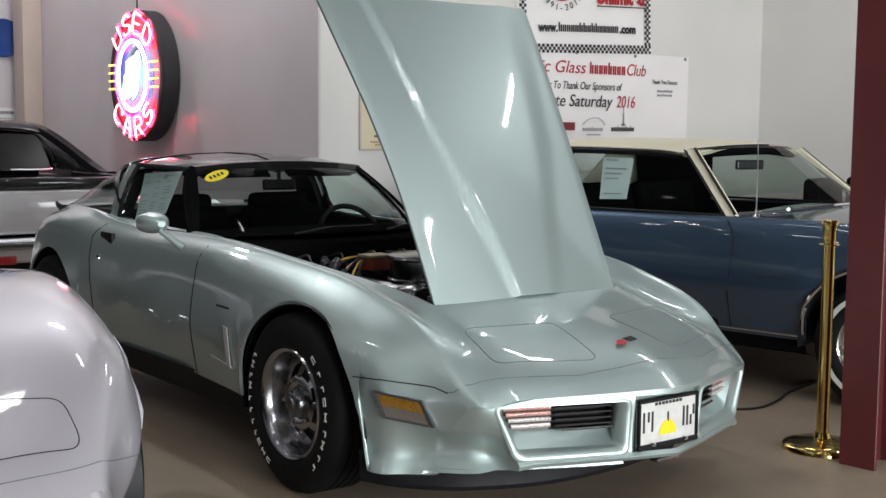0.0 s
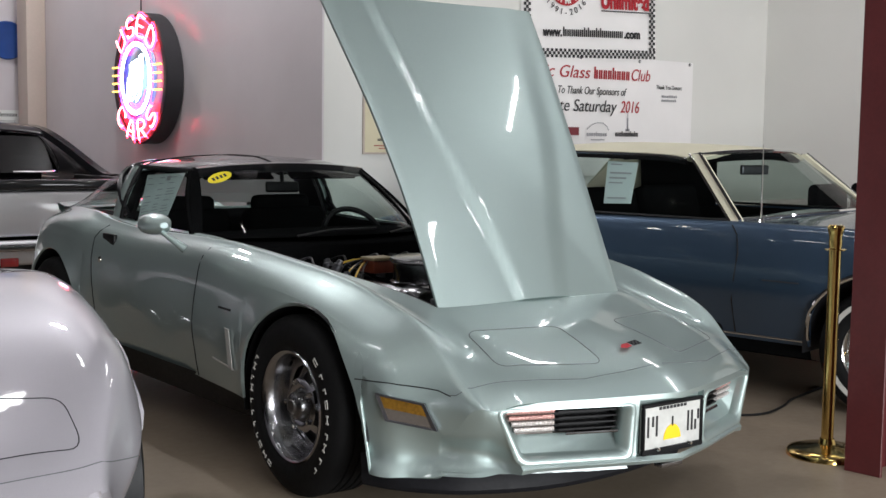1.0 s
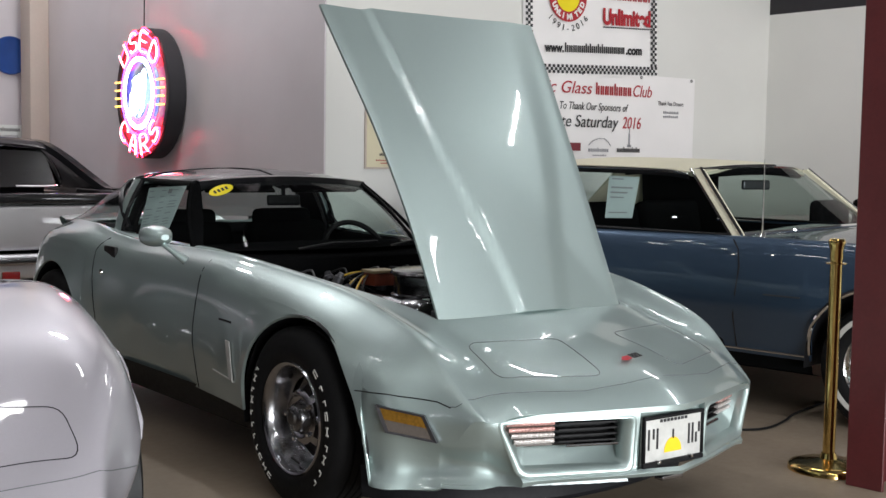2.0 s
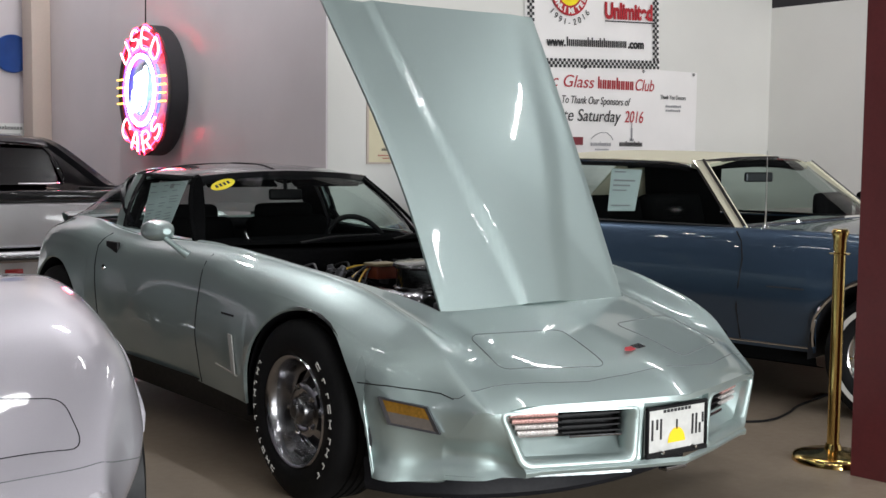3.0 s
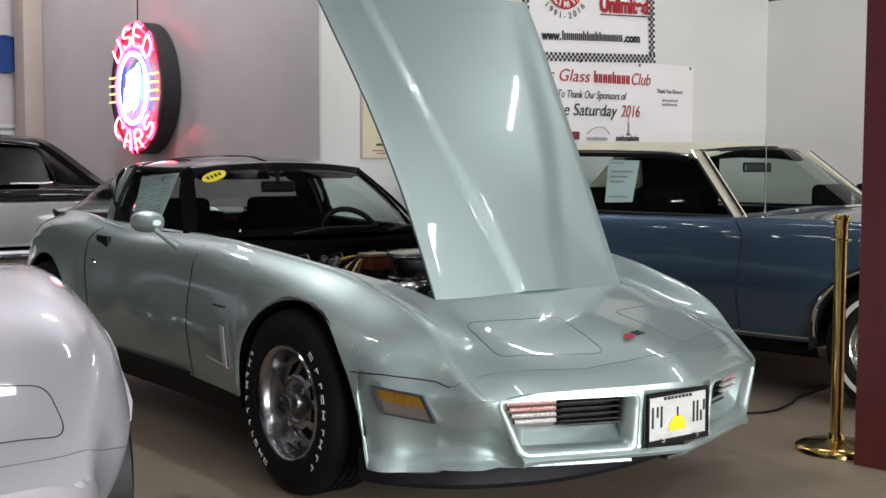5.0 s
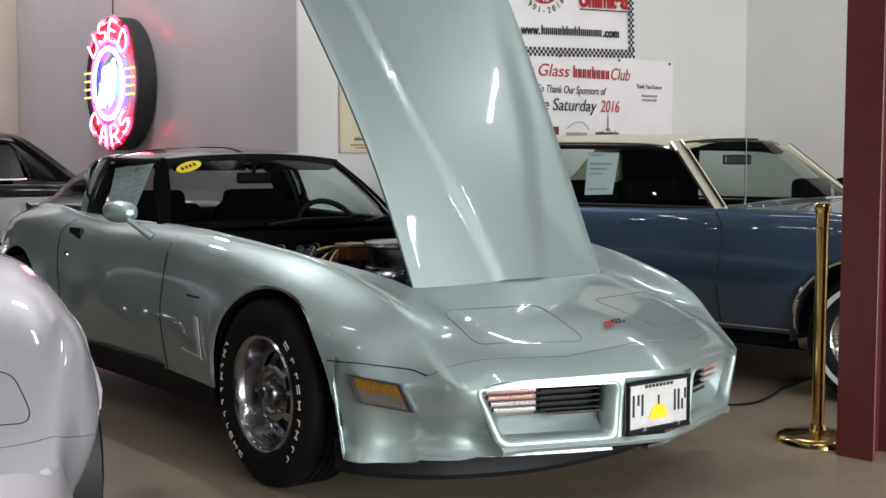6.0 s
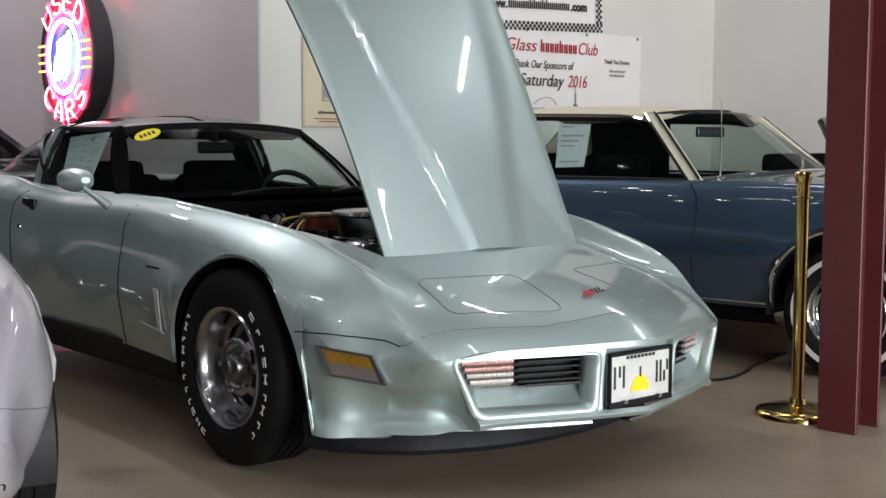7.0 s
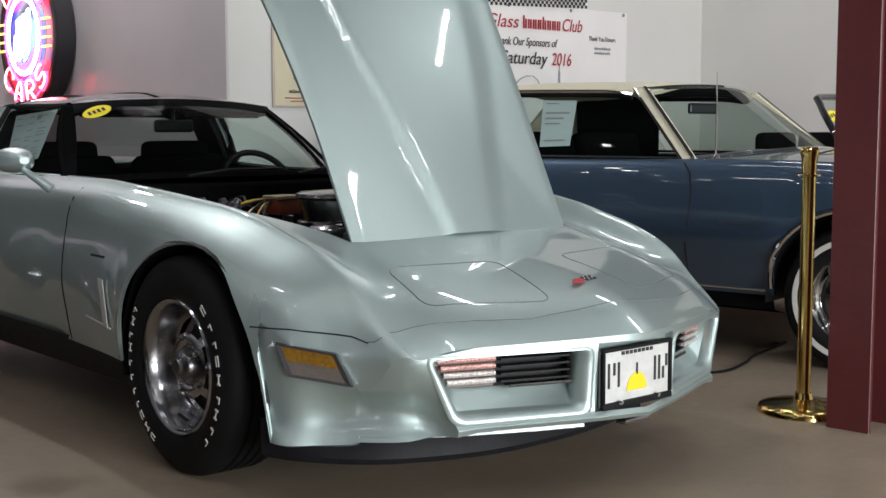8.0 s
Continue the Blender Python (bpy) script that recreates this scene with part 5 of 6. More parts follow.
def nose_badge(car):
    p, n = on_top(0.0, -0.858)
    rot = n.to_track_quat("Z", "Y").to_matrix().to_4x4()
    m = Matrix.Translation(p) @ rot
    b = part("nose_badge", ngon_bm([(-0.075, -0.002, 0.001), (-0.045, 0.013, 0.001), (-0.005, 0.011, 0.001), (-0.01, -0.011, 0.001), (-0.045, -0.013, 0.001)], (0, 0, 0.0025)), M_RED, car, "red and chequered crossed-flag badge", smooth=False)
    b.data.transform(m)
    ch = bmesh.new()
    for i in range(5):
        for j in range(3):
            if (i + j) % 2 == 0:
                box_bm((0.005 + 0.012 * i, -0.012 + 0.009 * j, 0.001), (0.015 + 0.012 * i, -0.004 + 0.009 * j, 0.0052), 0, 1, ch)
    q = part("badge_flag", ch, M_INK, b, smooth=False)
    q.data.transform(m)
    fl = part("badge_flag", box_bm((0.003, -0.014, 0.0005), (0.066, 0.016, 0.004), 0.001), M_CHROME, b, smooth=False)
    fl.data.transform(m)


nose_badge(green_car)


def paper_in_window(name, label, corners, offset, lines, group=""):
    """A printed sheet against a pane, from its four corners, top left first."""
    a, b, c, d = [Vector(p) for p in corners]
    n = (b - a).cross(d - a).normalized() * 0.0015
    sheet = part(name, ngon_bm([a, b, c, d], n), M_SHEET, None, smooth=False)
    tagged(sheet, label, "paper", group)
    bm = bmesh.new()
    for u0, u1, v0, v1 in lines:
        q = [a.lerp(b, u).lerp(d.lerp(c, u), v) for u, v in ((u0, v0), (u1, v0), (u1, v1), (u0, v1))]
        join(bm, ngon_bm([p + offset * 0.0025 for p in q], n * 0.3))
    part("print", bm, M_GREYINK, sheet, smooth=False)
    return sheet


M_SHEET = mat("pale_blue_paper", (0.5, 0.6, 0.6), rough=0.5, stain=0.04, stain_scale=6)
rl = random.Random(4)
lines = []
for k in range(13):
    v = 0.08 + 0.066 * k
    for u in (0.06, 0.4, 0.68):
        if rl.random() < 0.75:
            lines.append((u, u + 0.1 + 0.16 * rl.random(), v, v + 0.016))
lines += [(0.58, 0.68, 0.06, 0.16), (0.28, 0.36, 0.86, 0.94)]
SHEET_AT = [(-0.51, 2.03, 1.103), (-0.498, 1.621, 1.127), (-0.595, 1.609, 0.927), (-0.619, 1.907, 0.876)]
paper_in_window("window_sheet", "pale printed sales sheet inside the side window", SHEET_AT, Vector((-1, 0, 0.5)), lines, "window sheets")


def oval_sticker(p, n, up, w, h, label):
    q = Matrix.Translation(p) @ n.to_track_quat("Z", "Y").to_matrix().to_4x4() @ Matrix.Rotation(radians(28), 4, "Z")
    pts = [q @ Vector((w * math.cos(a), h * math.sin(a), 0.002)) for a in np.linspace(0, 2 * math.pi, 29)[:-1]]
    st = part("sticker", ngon_bm(pts, n * 0.0015), M_YELLOW, None, smooth=False)
    tagged(st, label, "sticker")
    bm = bmesh.new()
    rnd = random.Random(2)
    for k in range(4):
        x0 = -w * 0.62 + w * 0.33 * k
        join(bm, ngon_bm([q @ Vector((x, y, 0.0038)) for x, y in ((x0, -h * 0.3), (x0 + w * 0.2, -h * 0.3), (x0 + w * 0.2, h * 0.35), (x0, h * 0.35))], n * 0.0005))
    part("print", bm, M_INK, st, smooth=False)
    return st


ST_N = Vector((-0.25, -0.62, 0.74)).normalized()
oval_sticker(Vector((-0.452, 1.352, 1.112)), ST_N, None, 0.062, 0.03, "yellow oval sticker on the windshield")


# ---- blue two-door hardtop ----
B_YS = [-1.75, -1.6, -1.2, -0.78, -0.4, 0.0, 0.5, 1.2, 1.8, 2.2, 2.6, 3.0, 3.12]
B_TOP = [0.78, 0.84, 0.885, 0.90, 0.905, 0.905, 0.90, 0.895, 0.905, 0.88, 0.80, 0.71, 0.64]
B_WIDE = [0.86, 0.90, 0.925, 0.935, 0.935, 0.93, 0.925, 0.93, 0.94, 0.94, 0.92, 0.89, 0.86]
B_ARCH = ((-0.765, 0.315, 0.385), (2.02, 0.33, 0.37))


def blue_low(y):
    z = 0.30
    for cy, cz, r in B_ARCH:
        if abs(y - cy) < r:
            z = max(z, cz + math.sqrt(r * r - (y - cy) ** 2))
    return z


def blue_section(y):
    w, t = soft(y, B_YS, B_WIDE), soft(y, B_YS, B_TOP)
    z0 = blue_low(y)
    zm = max(0.60, z0 + 0.03)
    side = spline([(w - 0.10 * max(0, (0.5 - z0) / 0.2), z0, 0), (w - 0.006 - 0.03 * max(0, (0.5 - z0) / 0.2), (z0 + zm) / 2, 0), (w + 0.004, zm, 0), (w - 0.02, zm + (t - zm) * 0.62, 0), (w - 0.06, t - 0.012, 0), (w - 0.12, t, 0)], 4)
    top = [(x * (w - 0.12), t + 0.035 * (1 - x * x), 0) for x in (0.8, 0.6, 0.4, 0.2, 0.0)]
    return [(p[0], p[1]) for p in side] + [(p[0], p[1]) for p in top]


def steel_wheel(parent, x, y, z, sign):
    m = pose(x, y, z) @ Matrix.Scale(z / 0.33, 4) @ (pose(0, 0, 0, 0, 0, 180) if sign > 0 else Matrix())
    wheel = new("wheel")
    wheel.parent, wheel.matrix_local = parent, m
    part("tyre", tyre_bm(0.33, 0.19, 0.19), M_TYRE, wheel, angle=60)
    part("white_stripe", lathe_bm([(0.252, -0.0935), (0.252, -0.0975), (0.276, -0.0975), (0.276, -0.0925)], 56), M_WHITE_RUB, wheel, "white sidewall stripe")
    part("rim", lathe_bm([(0.195, -0.07), (0.2, -0.085), (0.193, -0.09), (0.185, -0.08), (0.175, -0.06), (0.16, -0.045)], 48), M_CHROME, wheel)
    part("disc", polar_disc_bm([(0.165, -0.045), (0.14, -0.052), (0.11, -0.06), (0.085, -0.07), (0.07, -0.068)], 40, lambda i, j: not (j in (1,) and i % 8 in (1, 2, 3))), M_CASTALU, wheel)
    part("hub_cap", lathe_bm([(0, -0.10), (0.03, -0.098), (0.055, -0.088), (0.07, -0.066)], 32), M_CHROME, wheel)
    part("brake_drum", lathe_bm([(0, -0.03), (0.16, -0.03), (0.16, 0.06)], 32), M_ALUDARK, wheel)


M_BLUEGLASS = glass("tinted_windshield_glass", (0.58, 0.64, 0.62))


def build_blue_car():
    car = thing("hardtop_coupe", "blue two-door hardtop coupe with a cream vinyl roof", "car")
    ys = list(np.linspace(-1.75, 3.12, 50))
    for cy, cz, r in B_ARCH:
        ys += [cy + r * math.sin(a) for a in np.linspace(-math.pi / 2, math.pi / 2, 23)]
    ys = sorted(set(round(float(v), 4) for v in ys))
    rows = []
    for y in ys:
        h = blue_section(y)
        full = [(-x, z) for x, z in h] + [(x, z) for x, z in reversed(h[:-1])]
        rows.append([(x, y + (0.10 * (x / 0.9) ** 2 if y < -1.3 else 0), z) for x, z in full])
    keep = lambda i, j: not (max(abs(rows[i][j][0]), abs(rows[i][j + 1][0])) < 0.83 and 0.02 < (ys[i] + ys[i + 1]) / 2 < 2.0)
    bm = grid_bm(rows, keep)
    face_out(bm, Vector((0, 0, 1)))
    body = part("body", bm, M_BLUE, car, angle=35)
    so = body.modifiers.new("thickness", "SOLIDIFY")
    so.thickness, so.offset = 0.012, -1
    for k, name in ((0, "front_panel"), (-1, "rear_panel")):
        e = rows[k]
        part(name, grid_bm([e, [(x * 0.98, y + (0.03 if k == 0 else -0.03), 0.3 + (z - 0.3) * 0.05) for x, y, z in e]]), M_BLUE, car)
        yb = e[0][1] + (-0.05 if k == 0 else 0.02)
        part("bumper", box_bm((-0.9, yb - 0.06, 0.42), (0.9, yb + 0.04, 0.54), 0.03, 3), M_CHROME, car, "chrome bumper")
    # greenhouse
    nb, nt = spline([(-0.80, 0.10, 0.90), (-0.5, -0.10, 0.925), (0, -0.18, 0.94), (0.5, -0.10, 0.925), (0.80, 0.10, 0.90)], 5), spline([(-0.625, 0.44, 1.235), (-0.35, 0.36, 1.255), (0, 0.33, 1.262), (0.35, 0.36, 1.255), (0.625, 0.44, 1.235)], 5)
    wr = [[p.lerp(q, k / 6) for p, q in zip(nb, nt)] for k in range(7)]
    g = part("windshield", grid_bm(wr), M_BLUEGLASS, car)
    g.visible_shadow = False
    part("windshield_trim", tube_bm(nt, 0.012, 6), M_CHROME, car)
    part("header_lining", tube_bm([p + Vector((0, 0.02, -0.028)) for p in nt], 0.024, 8), M_DARK, car)
    part("windshield_trim", tube_bm([p + Vector((0, -0.01, 0.004)) for p in nb], 0.011, 6), M_CHROME, car)
    part("cowl", grid_bm([[p + Vector((0, -0.004, -0.006)) for p in nb], [p + Vector((0, 0.25, -0.02)) for p in nb]]), M_DARK, car)

    def roof_at(u, y):
        half = interp(y, [0.40, 1.2, 1.75], [0.635, 0.655, 0.63])
        crown = soft(y, [0.30, 0.6, 1.2, 1.75], [1.262, 1.292, 1.302, 1.27])
        return Vector((u * half, y + 0.09 * u * u * max(0, 1 - (y - 0.32) / 0.3), crown - 0.05 * abs(u) ** 2.6))

    rr = [[roof_at(u, y) for u in np.linspace(-1, 1, 25)] for y in np.linspace(0.335, 1.75, 16)]
    bm = grid_bm(rr)
    bmesh.ops.recalc_face_normals(bm, faces=bm.faces)
    rf = part("roof", bm, M_CREAM, car, "cream vinyl roof")
    so = rf.modifiers.new("thickness", "SOLIDIFY")
    so.thickness = 0.022
    for s in (-1, 1):
        # front pillar, cream with bright edges
        a, b = Vector((s * 0.835, 0.05, 0.90)), Vector((s * 0.64, 0.42, 1.24))
        pr = []
        for k in range(7):
            c = a.lerp(b, k / 6)
            pr.append([c + Vector((s * dx, dy, dz)) * (1.0 if s < 0 else 0.55) for dx, dy, dz in ((-0.03, -0.03, 0.0), (0.004, -0.02, 0.004), (0.012, 0.02, 0.0), (-0.005, 0.045, -0.004), (-0.03, 0.03, -0.01), (-0.03, -0.03, 0.0))])
        bm = grid_bm(pr)
        bmesh.ops.recalc_face_normals(bm, faces=bm.faces)
        part("front_pillar", bm, M_CREAM, car)
        part("pillar_trim", tube_bm([r[1] + Vector((s * 0.002, -0.006, 0.004)) for r in pr], 0.009, 6), M_CHROME, car)
        part("pillar_trim", tube_bm([r[2] + Vector((s * 0.002, 0.012, 0)) for r in pr], 0.007, 6), M_CHROME, car)
        # drip rail
        part("drip_rail", tube_bm([roof_at(s * 1.005, y) + Vector((s * 0.006, 0, -0.012)) for y in np.linspace(0.40, 1.75, 14)], 0.009, 6), M_CHROME, car)
        part("drip_rail", tube_bm([roof_at(s * 0.99, y) + Vector((s * 0.004, 0, -0.032)) for y in np.linspace(0.42, 1.75, 14)], 0.014, 6), M_BLACK, car)
        # side glass in two panes
        for y0t, y1t, y0b, y1b, nm in ((0.46, 1.22, 0.14, 1.20, "side_window"), (1.24, 1.62, 1.22, 1.70, "quarter_window")):
            gr = []
            for k in range(6):
                t = k / 5
                gr.append([Vector((s * (0.635 + 0.185 * t + 0.02 * math.sin(math.pi * t)), (y0t + (y0b - y0t) * t) * (1 - j / 5) + (y1t + (y1b - y1t) * t) * j / 5, 1.225 - 0.325 * t)) for j in range(6)])
            gl = part(nm, grid_bm(gr), M_GLASS, car)
            gl.visible_shadow = False
            part("pane_edge", tube_bm([r[-1] for r in gr], 0.008, 6), M_CHROME, car)
        part("belt_trim", tube_bm([(s * 0.842, y, 0.905) for y in np.linspace(0.1, 1.9, 8)], 0.009, 6), M_BLACK, car)
        # rear pillar
        q = [(s * 0.63, 1.60, 1.24), (s * 0.62, 1.78, 1.255), (s * 0.80, 2.25, 0.91), (s * 0.83, 1.72, 0.90)]
        part("rear_pillar", ngon_bm(q, (-s * 0.02, 0, 0)), M_CREAM, car)
        # seams, sill moulding and arch mouldings
        def side_pt(y, z, off=0.001):
            h = blue_section(y)
            xs, zs = [p[0] for p in h[:17]], [p[1] for p in h[:17]]
            return Vector((s * (float(np.interp(z, zs, xs)) + off), y, z))
        part("door_gap", seam_bm([side_pt(y, z) for y, z in ((0.03, 0.32), (0.02, 0.5), (0.0, 0.62), (-0.01, 0.75), (0.01, 0.84), (0.05, 0.885))], 0.008), M_BLACK, car)
        part("door_gap", seam_bm([side_pt(1.25, z) for z in np.linspace(0.32, 0.88, 8)], 0.007), M_BLACK, car)
        part("sill_moulding", tube_bm([side_pt(y, 0.325, 0.004) for y in np.linspace(-0.375, 1.62, 16)], 0.007, 6), M_CHROME, car, "bright sill moulding")
        for cy, cz, r in B_ARCH:
            lip = [side_pt(cy + r * math.cos(a), cz + r * math.sin(a) + 0.002, 0.004) for a in np.linspace(0.06, math.pi - 0.06, 36)]
            part("arch_moulding", tube_bm(lip, 0.011, 6), M_CHROME, car, "bright wheel-arch moulding")
            ring = [[(s * x, cy + (r + 0.01) * math.cos(a), cz + (r + 0.01) * math.sin(a)) for a in np.linspace(-0.1, math.pi + 0.1, 20)] for x in (0.90, 0.55)]
            bm = grid_bm(ring)
            join(bm, ngon_bm([Vector(p) for p in ring[1]]))
            part("wheel_housing", bm, M_BLACK, car)
            steel_wheel(car, s * 0.80, cy + 0.01, cz, s)
        part("side_script", ngon_bm([side_pt(y, z, 0.003) for y, z in ((-0.16, 0.628), (-0.36, 0.628), (-0.36, 0.620), (-0.16, 0.620))], (s * 0.002, 0, 0)), M_ALUDARK, car, smooth=False)
        part("rocker", grid_bm([[(s * 0.82, y, 0.315) for y in (-0.37, 1.65)], [(s * 0.79, y, 0.23) for y in (-0.37, 1.65)], [(s * 0.66, y, 0.2) for y in (-0.37, 1.65)]]), M_DARK, car)
    part("rear_window", grid_bm([[Vector((x * 0.60, 1.76, 1.262 - 0.03 * x * x)) for x in np.linspace(-1, 1, 9)], [Vector((x * 0.76, 2.24, 0.915)) for x in np.linspace(-1, 1, 9)]]), M_GLASS, car).visible_shadow = False
    # antenna on the front fender
    part("antenna", tube_bm([(-0.80, -0.07, 0.90), (-0.80, -0.07, 1.10), (-0.80, -0.068, 1.30)], [0.004, 0.003, 0.002], 6), M_CHROME, car, "thin chrome antenna")
    part("antenna_base", lathe_bm([(0, 0.03), (0.012, 0.025), (0.022, 0.0)], 12, "Z"), M_CHROME, car).location = (-0.80, -0.07, 0.897)
    # cabin
    part("cabin_floor", box_bm((-0.8, 0.05, 0.22), (0.8, 2.1, 0.28)), M_DARK, car, smooth=False)
    part("dashboard", box_bm((-0.78, 0.04, 0.6), (0.78, 0.30, 0.905), 0.04, 3), M_DARK, car)
    part("bench_seat", box_bm((-0.7, 0.75, 0.35), (0.7, 1.15, 0.55), 0.06, 3), M_DARK, car)
    for x in (-0.36, 0.36):
        sb = box_bm((-0.31, -0.06, 0), (0.31, 0.06, 0.54), 0.05, 3)
        sb.transform(pose(x, 1.12, 0.5, -14))
        part("seat_back", sb, M_DARK, car)
    part("rear_seat", box_bm((-0.7, 1.65, 0.4), (0.7, 2.0, 0.88), 0.06, 3), M_DARK, car)
    for s in (-1, 1):
        part("door_card", box_bm((s * 0.83 - 0.03, 0.1, 0.28), (s * 0.83 + 0.03, 1.9, 0.885), 0.02), M_DARK, car)
    part("quarter_trim", ngon_bm([(0.80, 1.12, 0.88), (0.63, 1.02, 1.22), (0.62, 1.6, 1.22), (0.80, 1.7, 0.88)], (-0.02, 0, 0)), M_DARK, car, smooth=False)
    mr = box_bm((-0.11, 0, -0.028), (0.11, 0.025, 0.028), 0.012, 3)
    mr.transform(pose(0.0, 0.40, 1.15, 0, 0, -15))
    part("rear_view_mirror", mr, M_ALUDARK, car)
    return car


blue_car = build_blue_car()
TURN = 10.0
ct, st_ = math.cos(radians(TURN)), math.sin(radians(TURN))
blue_car.matrix_world = pose(1.87 + 0.93 * ct, 0.22 + 0.93 * st_, 0, 0, 0, TURN)
bm4 = blue_car.matrix_world
paper_in_window("window_sheet", "pale printed sales sheet inside the side window", [bm4 @ Vector(p) for p in ((-0.65, 0.994, 1.192), (-0.65, 0.785, 1.188), (-0.75, 0.762, 0.959), (-0.75, 0.946, 0.952))], Vector((-1, 0, 0.5)),
                [(0.12, 0.5, 0.06, 0.09), (0.12, 0.85, 0.26, 0.30), (0.12, 0.7, 0.38, 0.42), (0.12, 0.6, 0.5, 0.53), (0.12, 0.8, 0.86, 0.89)], "window sheets")

# ---- red open car beyond the blue one ----
def build_red_car():
    car = thing("convertible", "red open convertible with a black windshield frame", "car")
    ys = [-1.3, -1.2, -0.7, 0, 0.8, 1.4, 1.9, 2.0]
    zt = [0.5, 0.62, 0.74, 0.82, 0.84, 0.86, 0.82, 0.7]
    wd = [0.6, 0.72, 0.82, 0.84, 0.84, 0.85, 0.8, 0.72]
    rows = []
    for y in np.linspace(-1.3, 2.0, 34):
        t, w = soft(y, ys, zt), soft(y, ys, wd)
        h = spline([(w - 0.06, 0.22, 0), (w, 0.5, 0), (w - 0.03, t - 0.06, 0), (w - 0.12, t, 0), (0.3, t + 0.02, 0), (0, t + 0.025, 0)], 4)
        rows.append([(-p[0], y, p[1]) for p in h] + [(p[0], y, p[1]) for p in reversed(h[:-1])])
    part("body", grid_bm(rows), M_REDPAINT, car)
    fr = [(-0.70, 0.35, 0.84), (-0.66, 0.50, 1.04), (-0.58, 0.62, 1.20), (-0.45, 0.66, 1.245), (0.45, 0.66, 1.245), (0.58, 0.62, 1.20), (0.66, 0.50, 1.04), (0.70, 0.35, 0.84)]
    part("windshield_frame", tube_bm(spline(fr, 4), 0.022, 8), M_BLACKPAINT, car, "glossy black windshield frame")
    gl = part("windshield", ngon_bm([Vector(p) for p in fr]), M_GLASS, car, smooth=False)
    gl.visible_shadow = False
    for s in (-1, 1):
        for y in (-0.75, 1.45):
            steel_wheel(car, s * 0.74, y, 0.33, s)
        part("seat_back", box_bm((s * 0.35 - 0.22, 0.95, 0.5), (s * 0.35 + 0.22, 1.07, 1.02), 0.05, 3), M_DARK, car)
    return car


M_REDPAINT = paint("red_paint", (0.3, 0.012, 0.015), metal=0.1)
red_car = build_red_car()
red_car.matrix_world = pose(4.95, 0.55, 0, 0, 0, 10)
for dx, dz, k in ((-0.62, 1.12, 0), (-0.62, 0.99, 1)):
    pp = red_car.matrix_world @ Vector((dx + 0.05, 0.46 if k else 0.55, dz))
    oval_sticker(pp, Vector((-0.55, -0.7, 0.35)).normalized(), None, 0.045, 0.038, "yellow oval sticker on the open car's windshield")

# ---- painted steel column ----
def steel_column():
    m = pose(1.15, -0.955, 0, 0, 0, -84)
    bm = bmesh.new()
    d, w, tf, tw = 0.20, 0.155, 0.014, 0.012
    box_bm((0, 0, 0), (w, tf, HIGH), 0.002, 1, bm)
    box_bm((0, d - tf, 0), (w, d, HIGH), 0.002, 1, bm)
    box_bm((w / 2 - tw / 2, tf, 0), (w / 2 + tw / 2, d - tf, HIGH), 0, 1, bm)
    bm.transform(m)
    solo("column_1", bm, M_MAROON, "maroon painted steel column", "column", kind="structure", smooth=False)


steel_column()

# ---- brass post ----
def brass_post(x, y):
    post = thing("stanchion", "polished brass stanchion post with a round base", "stanchion", at=pose(x, y, 0))
    part("base", lathe_bm([(0, 0.075), (0.03, 0.072), (0.036, 0.05), (0.06, 0.043), (0.13, 0.034), (0.158, 0.026), (0.164, 0.018), (0.166, 0.0), (0.0, 0.0)], 56, "Z"), M_BRASS, post, "domed brass base")
    part("pole", lathe_bm([(0.0255, 0.06), (0.0255, 0.90)], 32, "Z"), M_BRASS, post)
    part("collar", lathe_bm([(0.026, 0.868), (0.044, 0.87), (0.044, 0.874), (0.026, 0.876)], 32, "Z"), M_BRASS, post)
    part("cap", lathe_bm([(0.0255, 0.88), (0.028, 0.90), (0.027, 0.925), (0.032, 0.945), (0.035, 0.955), (0.035, 0.966), (0.028, 0.975), (0.0, 0.977)], 32, "Z"), M_BRASS, post, "flared brass cap")


brass_post(1.295, -0.77)

# ---- floor cable ----
solo("power_cable", tube_bm(spline([(1.45, 0.05, 0.006), (1.575, -0.095, 0.006), (1.716, -0.134, 0.006), (1.924, -0.076, 0.006), (2.104, 0.0, 0.006), (2.5, 0.1, 0.006)], 8), 0.006, 6), M_BLACK, "thin black power cable on the floor", "cable")


